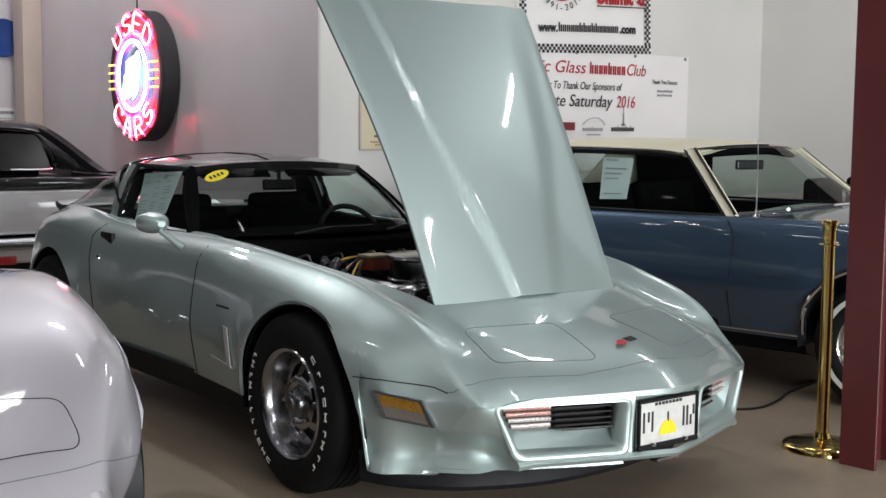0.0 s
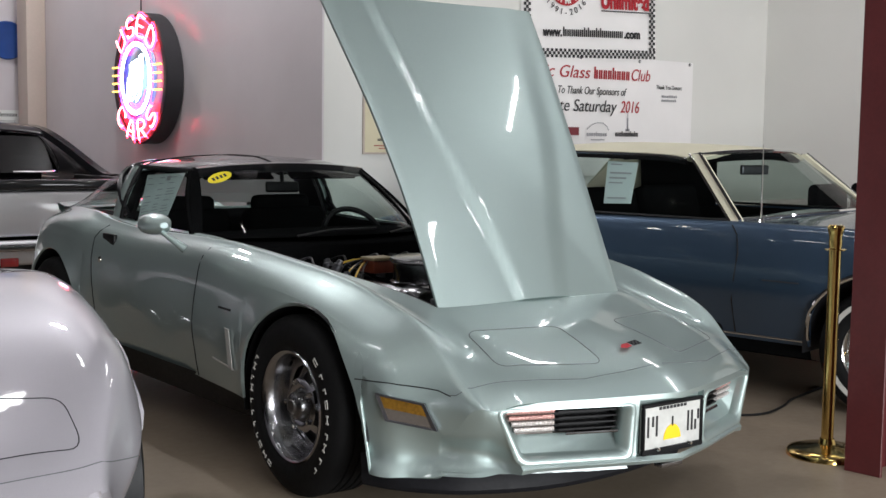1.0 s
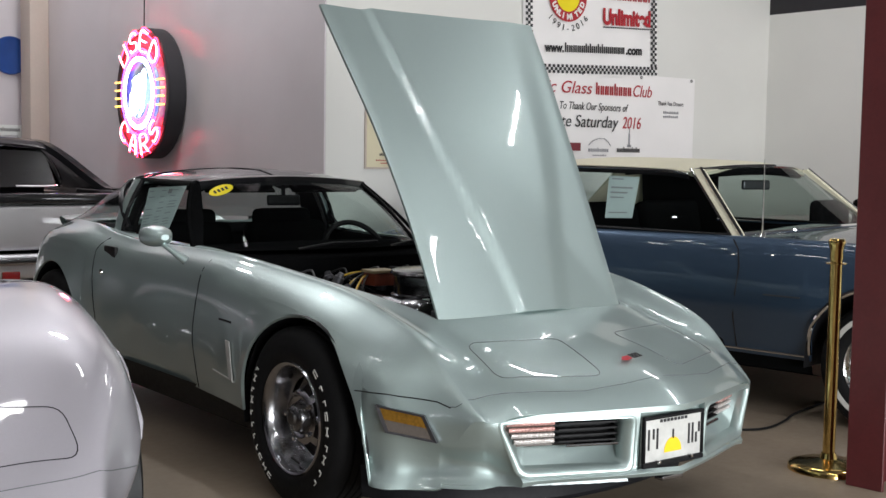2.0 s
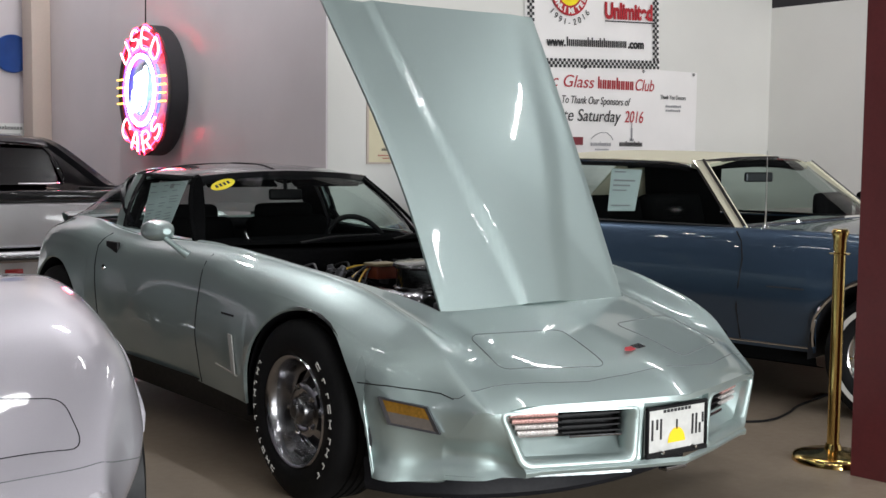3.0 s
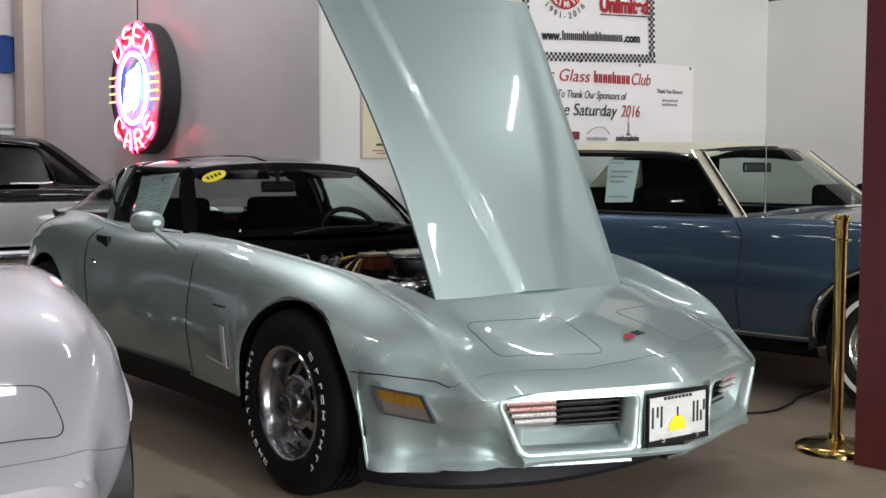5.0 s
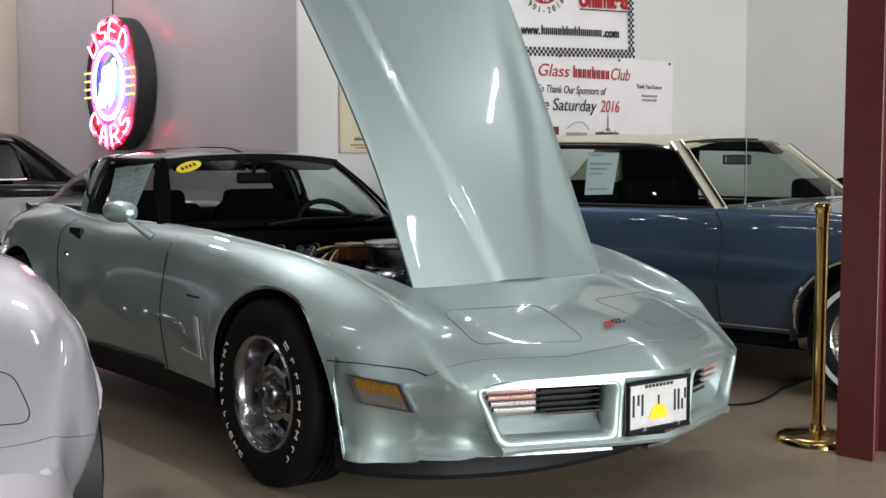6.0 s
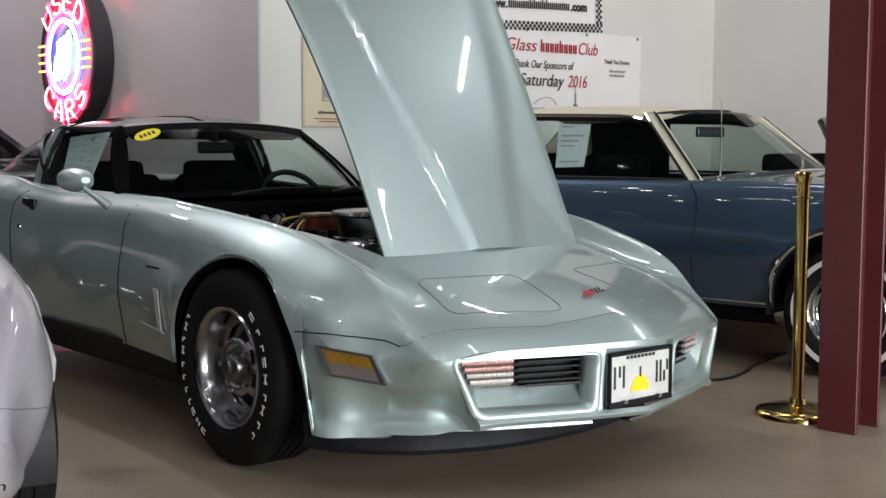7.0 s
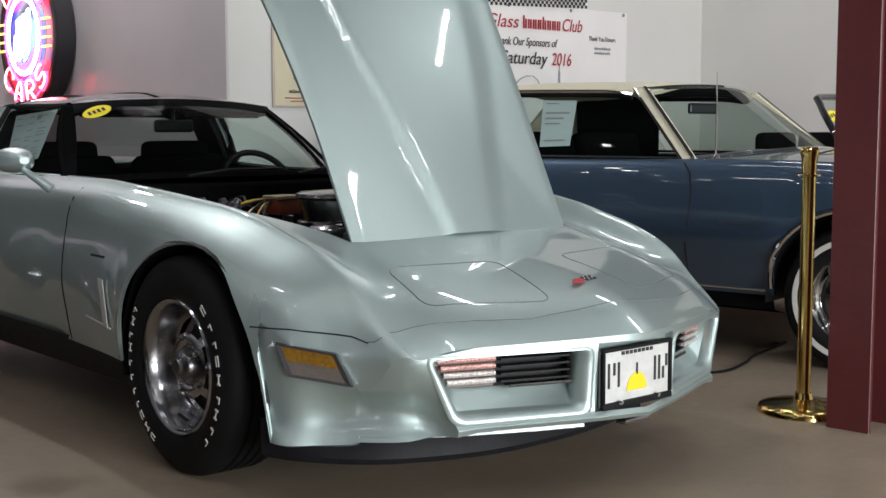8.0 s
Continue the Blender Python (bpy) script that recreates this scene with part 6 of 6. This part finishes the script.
# ---- silver pickup behind ----
def build_pickup():
    car = thing("pickup", "silver coupe pickup with a black cab and bed rails", "pickup")
    def shell(name, x0, x1, y0, y1, z0, z1, material, bev=0.04, label=""):
        return part(name, box_bm((x0, y0, z0), (x1, y1, z1), bev, 3), material, car, label)
    shell("tailgate", -0.93, 0.93, 0.0, 0.10, 0.54, 0.875, M_TRUCK, 0.03, "silver tailgate")
    for s in (-1, 1):
        shell("bed_side", s * 0.90 - 0.05, s * 0.90 + 0.05, 0.02, 1.9, 0.35, 0.875, M_TRUCK, 0.035)
        shell("bed_rail", s * 0.89 - 0.06, s * 0.89 + 0.06, 0.0, 1.6, 0.885, 0.955, M_BLACKPAINT, 0.02, "black bed rail")
        shell("front_fender", s * 0.80 - 0.13, s * 0.80 + 0.13, 3.2, 4.6, 0.3, 0.86, M_TRUCK, 0.06)
        for y in (0.75, 3.6):
            steel_wheel(car, s * 0.80, y, 0.33, s)
        tl = box_bm((s * 0.285 - 0.065, -0.118, 0.335), (s * 0.285 + 0.065, -0.09, 0.40), 0.008)
        part("tail_lamp", tl, M_REDLENS, car, "red tail lamp")
    shell("tailgate_cap", -0.93, 0.93, -0.02, 0.10, 0.885, 0.96, M_BLACKPAINT, 0.02, "black tailgate cap")
    shell("bed_cover", -0.86, 0.86, 0.1, 1.6, 0.88, 0.925, M_BLACKPAINT, 0.01)
    shell("rear_bumper", -0.95, 0.95, -0.10, 0.02, 0.34, 0.52, M_TRUCK, 0.035, "silver rear bumper")
    shell("bumper_step", -0.6, 0.6, -0.13, -0.06, 0.445, 0.50, M_ALU, 0.015)
    shell("chassis", -0.8, 0.8, 0.1, 4.6, 0.22, 0.5, M_BLACK, 0.02)
    shell("engine_lid", -0.8, 0.8, 3.1, 4.65, 0.8, 0.9, M_TRUCK, 0.04)
    # cab: one curved black shell with sail panels that sweep down to the bed rails
    side = [(0.86, 0.97, 0.94), (1.05, 0.985, 0.93), (1.30, 1.10, 0.86), (1.55, 1.235, 0.77), (1.75, 1.33, 0.69), (1.95, 1.372, 0.64), (2.4, 1.385, 0.64), (2.75, 1.36, 0.65), (3.2, 0.92, 0.80)]
    for s in (-1, 1):
        outer = spline([(s * x, y, z) for y, z, x in side], 5)
        foot = [Vector((s * 0.945, p.y, 0.90)) for p in outer]
        rows = [[p.lerp(q, t) + Vector((s * 0.03 * math.sin(math.pi * t), 0, 0)) for p, q in zip(outer, foot)] for t in (0, 0.25, 0.5, 0.75, 1.0)]
        rows.insert(0, [p + Vector((-s * 0.06, 0.02, -0.004)) for p in outer])
        rows.insert(0, [p + Vector((-s * 0.075, 0.05, -0.05)) for p in outer])
        bm = grid_bm(rows)
        bmesh.ops.recalc_face_normals(bm, faces=bm.faces)
        part("cab_side", bm, M_BLACKPAINT, car, "glossy black sail panel")
        trim = spline([(s * 0.30, 1.59, 0.968), (s * 0.62, 1.575, 0.97), (s * 0.70, 1.60, 1.0), (s * 0.685, 1.68, 1.12), (s * 0.615, 1.765, 1.255), (s * 0.54, 1.80, 1.30), (s * 0.3, 1.80, 1.318)], 6)
        part("window_trim", tube_bm(trim, 0.010, 6), M_CHROME, car, "bright rear window trim")
    part("rear_window", ngon_bm([(-0.70, 1.60, 0.96), (0.70, 1.60, 0.96), (0.60, 1.81, 1.315), (-0.60, 1.81, 1.315)], (0, 0.02, 0)), M_DARKGLASS, car, smooth=False)
    rf = [[(u * 0.66, y, z - 0.05 * abs(u) ** 3) for u in np.linspace(-1, 1, 13)] for y, z in ((1.76, 1.335), (1.80, 1.375), (1.95, 1.40), (2.4, 1.405), (2.75, 1.375))]
    roof = part("roof", grid_bm(rf), M_BLACKPAINT, car, "black cab roof")
    roof.modifiers.new("thickness", "SOLIDIFY").thickness = 0.02
    shell("cab_body", -0.88, 0.88, 1.55, 3.2, 0.3, 0.9, M_TRUCK, 0.04)
    shell("seat_row", -0.7, 0.7, 2.0, 2.3, 0.6, 1.1, M_DARK, 0.05)
    return car


build_pickup().matrix_world = pose(0.05, 5.2, 0)


# ---- neon sign ----
def neon(points, radius, material, parent, label=""):
    return part("neon_tube", tube_bm(points, radius, 6), material, parent, label)


def glow(name, colour, strength):
    return mat(name, colour, rough=0.4, emit=strength, emit_colour=colour)


N_RED, N_PINK, N_WHITE = glow("neon_red", (1.0, 0.02, 0.06), 18.0), glow("neon_pink_white", (1.0, 0.4, 0.45), 7.0), glow("neon_white", (0.8, 0.95, 1.0), 6.0)
N_BLUE, N_YELLOW = glow("neon_violet", (0.22, 0.1, 1.0), 4.0), glow("neon_amber", (1.0, 0.62, 0.12), 3.0)
M_SIGNRED = mat("sign_face_red", (0.5, 0.02, 0.05), rough=0.35, stain=0.1)
M_SIGNBLUE = mat("sign_face_blue", (0.03, 0.03, 0.22), rough=0.35)
M_SIGNGREEN = mat("sign_face_green", (0.015, 0.05, 0.09), rough=0.35)

LETTERS = {
    "U": [[(0, 1), (0, 0.25), (0.15, 0.03), (0.5, 0), (0.85, 0.03), (1, 0.25), (1, 1)]],
    "S": [[(1, 0.82), (0.8, 0.98), (0.3, 1), (0.03, 0.8), (0.15, 0.57), (0.8, 0.45), (1, 0.25), (0.8, 0.02), (0.2, 0), (0, 0.18)]],
    "E": [[(1, 1), (0, 1), (0, 0), (1, 0)], [(0, 0.5), (0.8, 0.5)]],
    "D": [[(0, 0), (0, 1), (0.6, 1), (0.95, 0.75), (1, 0.5), (0.95, 0.25), (0.6, 0), (0, 0)]],
    "C": [[(1, 0.8), (0.75, 1), (0.25, 1), (0, 0.7), (0, 0.3), (0.25, 0), (0.75, 0), (1, 0.2)]],
    "A": [[(0, 0), (0.15, 0.6), (0.5, 1), (0.85, 0.6), (1, 0)], [(0.1, 0.4), (0.9, 0.4)]],
    "R": [[(0, 0), (0, 1), (0.7, 1), (1, 0.8), (0.9, 0.55), (0, 0.5)], [(0.45, 0.5), (1, 0)]],
}


def neon_sign():
    cy, cz, R, front, back = 6.245, 1.785, 0.55, 1.265, NEON_X - 0.012
    sign = thing("neon_sign", "round neon sign glowing red, white and violet on the wall", "sign", at=pose(front, cy, cz))
    # local: x out of the wall negative, y along the wall (reading direction is -y), z up
    depth = back - front - 0.01
    case = lathe_bm([(0, 0.012), (R - 0.05, 0.012), (R - 0.045, 0.0), (R, 0.0), (R + 0.012, 0.012), (R + 0.012, depth), (0, depth)], 72)
    part("case", case, M_SOFFIT, sign, "black round metal case")
    part("face", polar_disc_bm([(R - 0.05, 0.010), (0.30, 0.010)], 64, lambda i, j: True), M_SIGNRED, sign, "red sign face")
    part("face", polar_disc_bm([(0.36, 0.007), (0.25, 0.007)], 64, lambda i, j: True), M_SIGNBLUE, sign, "blue inner ring")
    part("face", polar_disc_bm([(0.25, 0.006), (0.001, 0.006)], 48, lambda i, j: True), M_SIGNGREEN, sign, "dark centre")
    X = -0.03
    ring = lambda r, n=60: [(X, r * math.cos(a), r * math.sin(a)) for a in np.linspace(0, 2 * math.pi, n)]
    neon(ring(0.305), 0.011, N_WHITE, sign, "white neon ring")
    neon(ring(0.285), 0.009, N_WHITE, sign)
    neon(ring(0.36), 0.008, N_BLUE, sign, "violet neon ring")

    def word(letters, centre_deg, step, r0, h, w, flip):
        n = len(letters)
        for k, ch in enumerate(letters):
            a = radians(centre_deg + (n - 1) / 2 * step - k * step) if not flip else radians(centre_deg - (n - 1) / 2 * step + k * step)
            for stroke in LETTERS[ch]:
                for grow, material in ((1.0, N_PINK), (1.25, N_RED)):
                    pts = []
                    for u, v in stroke:
                        lu, lv = (u - 0.5) * w * grow, (v - 0.5) * h * grow
                        if not flip:
                            px, pz = (r0 + lv) * math.cos(a) + lu * math.sin(a), (r0 + lv) * math.sin(a) - lu * math.cos(a)
                        else:
                            px, pz = (r0 - lv) * math.cos(a) - lu * math.sin(a), (r0 - lv) * math.sin(a) + lu * math.cos(a)
                        pts.append((X if material is N_PINK else X + 0.012, -px, pz))
                    neon(spline(pts, 3), 0.0085 if material is N_PINK else 0.006, material, sign)

    word("USED", 90, 29, 0.45, 0.16, 0.135, False)
    word("CARS", 270, 29, 0.45, 0.16, 0.135, True)
    # thin glowing arcs added to imitate red glow and reflections on the face
    for a0, a1 in ((35, 145), (215, 325)):
        for r in (0.385, 0.515):
            neon([(X + 0.012, r * math.cos(radians(a)), r * math.sin(radians(a))) for a in np.linspace(a0, a1, 30)], 0.006, N_RED, sign, "red arc added for the glow on the sign face")
    for s in (-1, 1):
        for k in range(4):
            z = -0.105 + 0.07 * k
            neon([(X, s * 0.36, z), (X, s * (0.50 if s > 0 else 0.52), z)], 0.0085, N_YELLOW, sign, "amber neon bar")
    # bright scribble in the centre
    for k in range(9):
        pts = [(X - 0.004 * (k % 3), 0.17 * math.cos(a * 2 + k) * (0.45 + 0.07 * k), 0.2 * math.sin(a * 3 + 0.6 * k) * (0.45 + 0.07 * k)) for a in np.linspace(0, 2.6, 22)]
        neon(pts, 0.0065, N_WHITE, sign, "white neon figure")
    for k in range(3):
        neon([(X, 0.225 * math.cos(a), 0.225 * math.sin(a) - 0.02 * k) for a in np.linspace(3.6 + 0.2 * k, 5.6 - 0.2 * k, 14)], 0.008, N_BLUE, sign, "violet neon arc")
    part("hanging_cable", tube_bm([(0.05, 0.06, R), (0.06, 0.06, 1.5), (0.06, 0.06, HIGH - cz)], 0.006, 6), M_BLACK, sign)
    return sign


neon_sign()
# wall pillar, round blue sign and notice in the recess
solo("column_2", box_bm((1.225, 9.0, 0), (NEON_X - 0.014, 9.3, HIGH), 0.01), M_BEIGE, "beige boxed wall column", "column", kind="structure")


def disc_sign():
    s = thing("round_sign", "round blue metal sign on the back wall", "sign", at=pose(1.21, BACK_Y - 0.002, 2.29))
    part("disc", lathe_bm([(0, -0.03), (0.17, -0.032), (0.195, -0.04), (0.205, -0.03), (0.205, 0.0)], 48, "Y"), M_BLUESIGN, s)
    part("bracket", box_bm((0.19, -0.05, -0.075), (0.235, -0.01, 0.075), 0.01), M_BLUESIGN, s)


M_BLUESIGN = mat("blue_enamel", (0.02, 0.07, 0.28), rough=0.35, stain=0.12, stain_scale=9)
disc_sign()


def banner(name, label, x0, x1, z_at_x0, tilt, high, y=WALL_Y - 0.008):
    """A hung sheet with slight ripples, eyelets at its corners. Its plane: x along the wall, z up, tilted a little."""
    root = thing(name, label, "banner")
    m = Matrix.Translation((x0, y, z_at_x0)) @ Matrix.Rotation(math.atan(-tilt), 4, "Y").inverted()
    w = x1 - x0
    rows = []
    for i in range(9):
        rows.append([m @ Vector((w * j / 30, -0.004 - 0.004 * math.sin(j * 0.55 + i * 0.4) - 0.003 * math.sin(i * 0.9), -high * i / 8)) for j in range(31)])
    part("sheet", grid_bm(rows), M_BANNER, root)
    for u in (0.02, 0.25, 0.5, 0.75, 0.98):
        eye = lathe_bm([(0.006, -0.003), (0.012, -0.004), (0.013, 0.0)], 12, "Y")
        eye.transform(m @ Matrix.Translation((w * u, -0.012, -0.02)))
        part("eyelet", eye, M_ALUDARK, root)
    return root, m


M_BANNER = mat("white_vinyl_banner", (0.84, 0.82, 0.81), rough=0.42, stain=0.04, stain_scale=2.5)
FACE = Matrix(((1, 0, 0, 0), (0, 0, -1, 0), (0, 1, 0, 0), (0, 0, 0, 1)))


def islands(bm):
    """The separate pieces of a bmesh, each as a list of its points."""
    left, out = set(bm.verts), []
    while left:
        isle, edge_of = [], [left.pop()]
        while edge_of:
            v = edge_of.pop()
            isle.append(v)
            for e in v.link_edges:
                o = e.other_vert(v)
                if o in left:
                    left.discard(o)
                    edge_of.append(o)
        out.append(isle)
    return out


def write(root, m, words, x, z, height, material, name="lettering", italic=0.0, squeeze=1.0, bold=0.0, width=None):
    bm = text_bm(words, height, Matrix(), 0.001, italic, squeeze, bold)
    if width:
        lo, hi = min(v.co.x for v in bm.verts), max(v.co.x for v in bm.verts)
        bm.transform(Matrix.Diagonal((width / (hi - lo), 1, 1, 1)) @ Matrix.Translation((-lo, 0, 0)))
    bm.transform(Matrix.Translation((x, z, 0)))
    # one part a word: letters closer than a quarter of their height belong together
    spans = sorted(((min(v.co.x for v in isle), max(v.co.x for v in isle), isle) for isle in islands(bm)), key=lambda q: q[:2])
    groups = []
    for lo, hi, isle in spans:
        if groups and lo < groups[-1][0] + height * 0.27:
            groups[-1] = (max(groups[-1][0], hi), groups[-1][1] + isle)
        else:
            groups.append((hi, isle))
    for hi, isle in groups:
        mine = set(isle)
        word = bm.copy()
        bm.verts.index_update()
        keep_index = set(v.index for v in mine)
        word.verts.ensure_lookup_table()
        bmesh.ops.delete(word, geom=[v for k, v in enumerate(word.verts) if k not in keep_index], context="VERTS")
        word.transform(m @ Matrix.Translation((0, -0.016, 0)) @ FACE)
        part(name, word, material, root, smooth=False)
    bm.free()


def bars(root, m, cells, material, name="lettering_bar"):
    bm = bmesh.new()
    for x0, x1, z0, z1 in cells:
        box_bm((x0, -0.0175, z0), (x1, -0.0145, z1), 0, 1, bm)
    bm.transform(m)
    return part(name, bm, material, root, smooth=False)


def letter_bars(root, m, cells, material, name="lettering_bar"):
    """Each bar a part of its own."""
    for c in cells:
        bars(root, m, [c], material, name)


def word_bars(x, z, h, count, step, fill=0.72, seed=1):
    """Plain upright bars that stand in for lettering."""
    rnd = random.Random(seed)
    out = []
    for k in range(count):
        a, tall = x + step * k, h * (1.0 if rnd.random() < 0.3 else 0.74)
        out += [(a, a + step * 0.26, z, z + tall), (a + step * (fill - 0.26), a + step * fill, z, z + h * 0.74)]
    return out


# upper banner: chequered border, round emblem, dealer's name and address as bars
B1, m1 = banner("dealer_banner", "white vinyl banner with a chequered border", 3.20, 4.715, 2.975, -0.035, 1.04)
bw, bh, q = 1.515, 1.04, 0.0235
check = []
for k in range(int(bw / q) - 1):
    for r in range(3):
        if (k + r) % 2 == 0:
            for zb in (-bh + 0.016, -0.016 - 3 * q):
                check.append((0.02 + k * q, 0.02 + (k + 1) * q, zb + r * q, zb + (r + 1) * q))
for k in range(int(bh / q) - 6):
    for r in range(3):
        if (k + r) % 2 == 0:
            z0 = -bh + 0.016 + 3 * q + k * q
            for xb in (0.02, bw - 0.02 - 3 * q):
                check.append((xb + r * q, xb + (r + 1) * q, z0, z0 + q))
bars(B1, m1, check, M_INK, "chequered_border")
write(B1, m1, "www.", 0.215, -0.855, 0.07, M_INK, bold=0.004, width=0.205)
letter_bars(B1, m1, word_bars(0.435, -0.855, 0.075, 15, 0.0455, 0.74, 3), M_INK, "address_bar")
write(B1, m1, ".com", 1.125, -0.855, 0.07, M_INK, bold=0.004, width=0.19)
write(B1, m1, "Unlimited", 0.86, -0.615, 0.125, M_RED, bold=0.008, width=0.56)
for zz, n_, st in ((-0.415, 9, 0.062),):
    cells = word_bars(0.86, zz, 0.125, n_, st, 0.84, 7 + n_)
    for k in range(n_):
        bars(B1, m1, [c for c in cells if k <= (c[0] - 0.86 + 1e-6) / st < k + 1], M_RED, "name_bar")
bars(B1, m1, [(0.86, 1.44, -0.645, -0.635)], M_INK, "name_bar")


def disc_on(m, cx, cz, r0, r1, material, root, name, a0=0, a1=360, lift=0.016):
    bm = grid_bm([[m @ Vector((cx + r * math.cos(radians(a)), -lift, cz + r * math.sin(radians(a)))) for a in np.linspace(a0, a1, 49)] for r in (max(r0, 0.001), r1)])
    return part(name, bm, material, root, smooth=False)


e1 = m1 @ Matrix.Translation((-0.03, 0, -0.05))
disc_on(e1, 0.50, -0.36, 0.125, 0.205, M_RED, B1, "emblem_ring")
disc_on(e1, 0.50, -0.36, 0.0, 0.125, M_YELLOW, B1, "emblem_centre")
bars(B1, e1, [(0.45, 0.50, -0.36, -0.32)], M_RED, "emblem_flag")
bars(B1, e1, [(0.52 + 0.018 * i, 0.535 + 0.018 * i, -0.38 + 0.018 * j, -0.365 + 0.018 * j) for i in range(3) for j in range(3) if (i + j) % 2 == 0], M_INK, "emblem_flag")
bars(B1, e1, [(0.20, 0.52, -0.245, -0.165)], M_YELLOW, "emblem_ribbon")
bars(B1, e1, [(0.52, 0.80, -0.245, -0.165)], M_BLUESIGN, "emblem_ribbon")
for k, ch in enumerate("UNLIMITED"):
    a = radians(205 + 130 * k / 8)
    mm = e1 @ Matrix.Translation((0.50 + 0.165 * math.cos(a), 0, -0.36 + 0.165 * math.sin(a))) @ Matrix.Rotation(-(a + math.pi / 2), 4, "Y")
    write(B1, mm, ch, -0.016, -0.02, 0.042, M_PAPER, bold=0.004)
for k, ch in enumerate("1991-2016"):
    a = radians(222 + 96 * k / 8)
    mm = e1 @ Matrix.Translation((0.50 + 0.255 * math.cos(a), 0, -0.36 + 0.255 * math.sin(a))) @ Matrix.Rotation(-(a + math.pi / 2), 4, "Y")
    write(B1, mm, ch, -0.018, -0.025, 0.05, M_INK)

# lower banner: the club's thanks to its sponsors
B2, m2 = banner("club_banner", "white vinyl club banner with red and black lettering", 2.50, 5.235, 1.998, 0.0, 0.98)
write(B2, m2, "ic Glass", 0.975, -0.185, 0.098, M_RED, italic=0.25, width=0.50)
letter_bars(B2, m2, word_bars(1.52, -0.185, 0.098, 8, 0.053, 0.7, 21), M_RED, "name_bar")
write(B2, m2, "Club", 1.955, -0.185, 0.098, M_RED, italic=0.25, width=0.225)
write(B2, m2, "hes To Thank Our Sponsors of", 1.0, -0.315, 0.062, M_INK, italic=0.25, width=0.90)
write(B2, m2, "ette Saturday", 1.03, -0.455, 0.098, M_INK, italic=0.2, width=0.76)
write(B2, m2, "2016", 1.835, -0.455, 0.098, M_RED, italic=0.2, width=0.22)
write(B2, m2, "Thank You Donors", 2.26, -0.245, 0.036, M_INK, width=0.32)
letter_bars(B2, m2, word_bars(2.33, -0.315, 0.022, 9, 0.022, 0.6, 31) + word_bars(2.33, -0.35, 0.022, 8, 0.024, 0.6, 33), M_GREYINK)
bars(B2, m2, [(1.22, 1.36, -0.65, -0.585)], M_DULLRED, "sponsor_block")
letter_bars(B2, m2, word_bars(1.45, -0.655, 0.035, 9, 0.026, 0.7, 35) + word_bars(1.50, -0.69, 0.014, 8, 0.02, 0.6, 36), M_GREYINK)
part("sponsor_outline", tube_bm([m2 @ Vector((x, -0.017, z)) for x, z in ((1.45, -0.60), (1.50, -0.565), (1.56, -0.545), (1.63, -0.545), (1.68, -0.575), (1.70, -0.605))], 0.003, 5), M_GREYINK, B2)
letter_bars(B2, m2, word_bars(1.78, -0.655, 0.045, 11, 0.025, 0.75, 38), M_INK)
bars(B2, m2, [(1.915, 1.93, -0.61, -0.50), (1.92, 1.925, -0.50, -0.45), (1.90, 1.945, -0.61, -0.59)], M_GREYINK, "sponsor_outline")

# framed cream poster on the white wall
def poster():
    root = thing("poster", "cream poster with dark print in a thin frame", "poster")
    x0, x1, z0, z1, y = 1.772, 2.22, 1.20, 1.80, WALL_Y - 0.002
    part("frame", box_bm((x0 - 0.012, y - 0.014, z0 - 0.012), (x1 + 0.012, y, z1 + 0.012), 0.003), M_BEIGE, root)
    part("print_sheet", box_bm((x0, y - 0.017, z0), (x1, y - 0.0145, z1)), M_CREAMPAPER, root, "cream printed sheet", smooth=False)
    m = Matrix.Translation((x0, y - 0.004, z0))
    bars(root, m, word_bars(0.11, 0.082, 0.022, 14, 0.018, 0.75, 41), M_INK, "print")
    bars(root, m, word_bars(0.08, 0.045, 0.010, 22, 0.015, 0.6, 43) + word_bars(0.12, 0.025, 0.010, 14, 0.015, 0.6, 44), M_RED, "print")
    bars(root, m, [(0.145, 0.30, 0.17, 0.18), (0.145, 0.155, 0.17, 0.40), (0.16, 0.29, 0.19, 0.26)], M_GREYINK, "print")


M_CREAMPAPER = mat("cream_paper", (0.66, 0.6, 0.42), rough=0.6, stain=0.06, stain_scale=5)
poster()


def notice():
    root = thing("notice", "small white printed notice on the back wall", "sign")
    y = BACK_Y - 0.002
    part("sheet", box_bm((0.95, y - 0.01, 1.36), (1.335, y, 1.545), 0.002), M_PAPER, root, smooth=False)
    m = Matrix.Translation((0.95, y + 0.004, 1.36))
    bars(root, m, word_bars(0.04, 0.115, 0.045, 10, 0.032, 0.75, 51), M_INK, "print")
    bars(root, m, word_bars(0.06, 0.06, 0.018, 14, 0.02, 0.6, 52) + word_bars(0.06, 0.03, 0.018, 14, 0.02, 0.6, 53), M_GREYINK, "print")


notice()
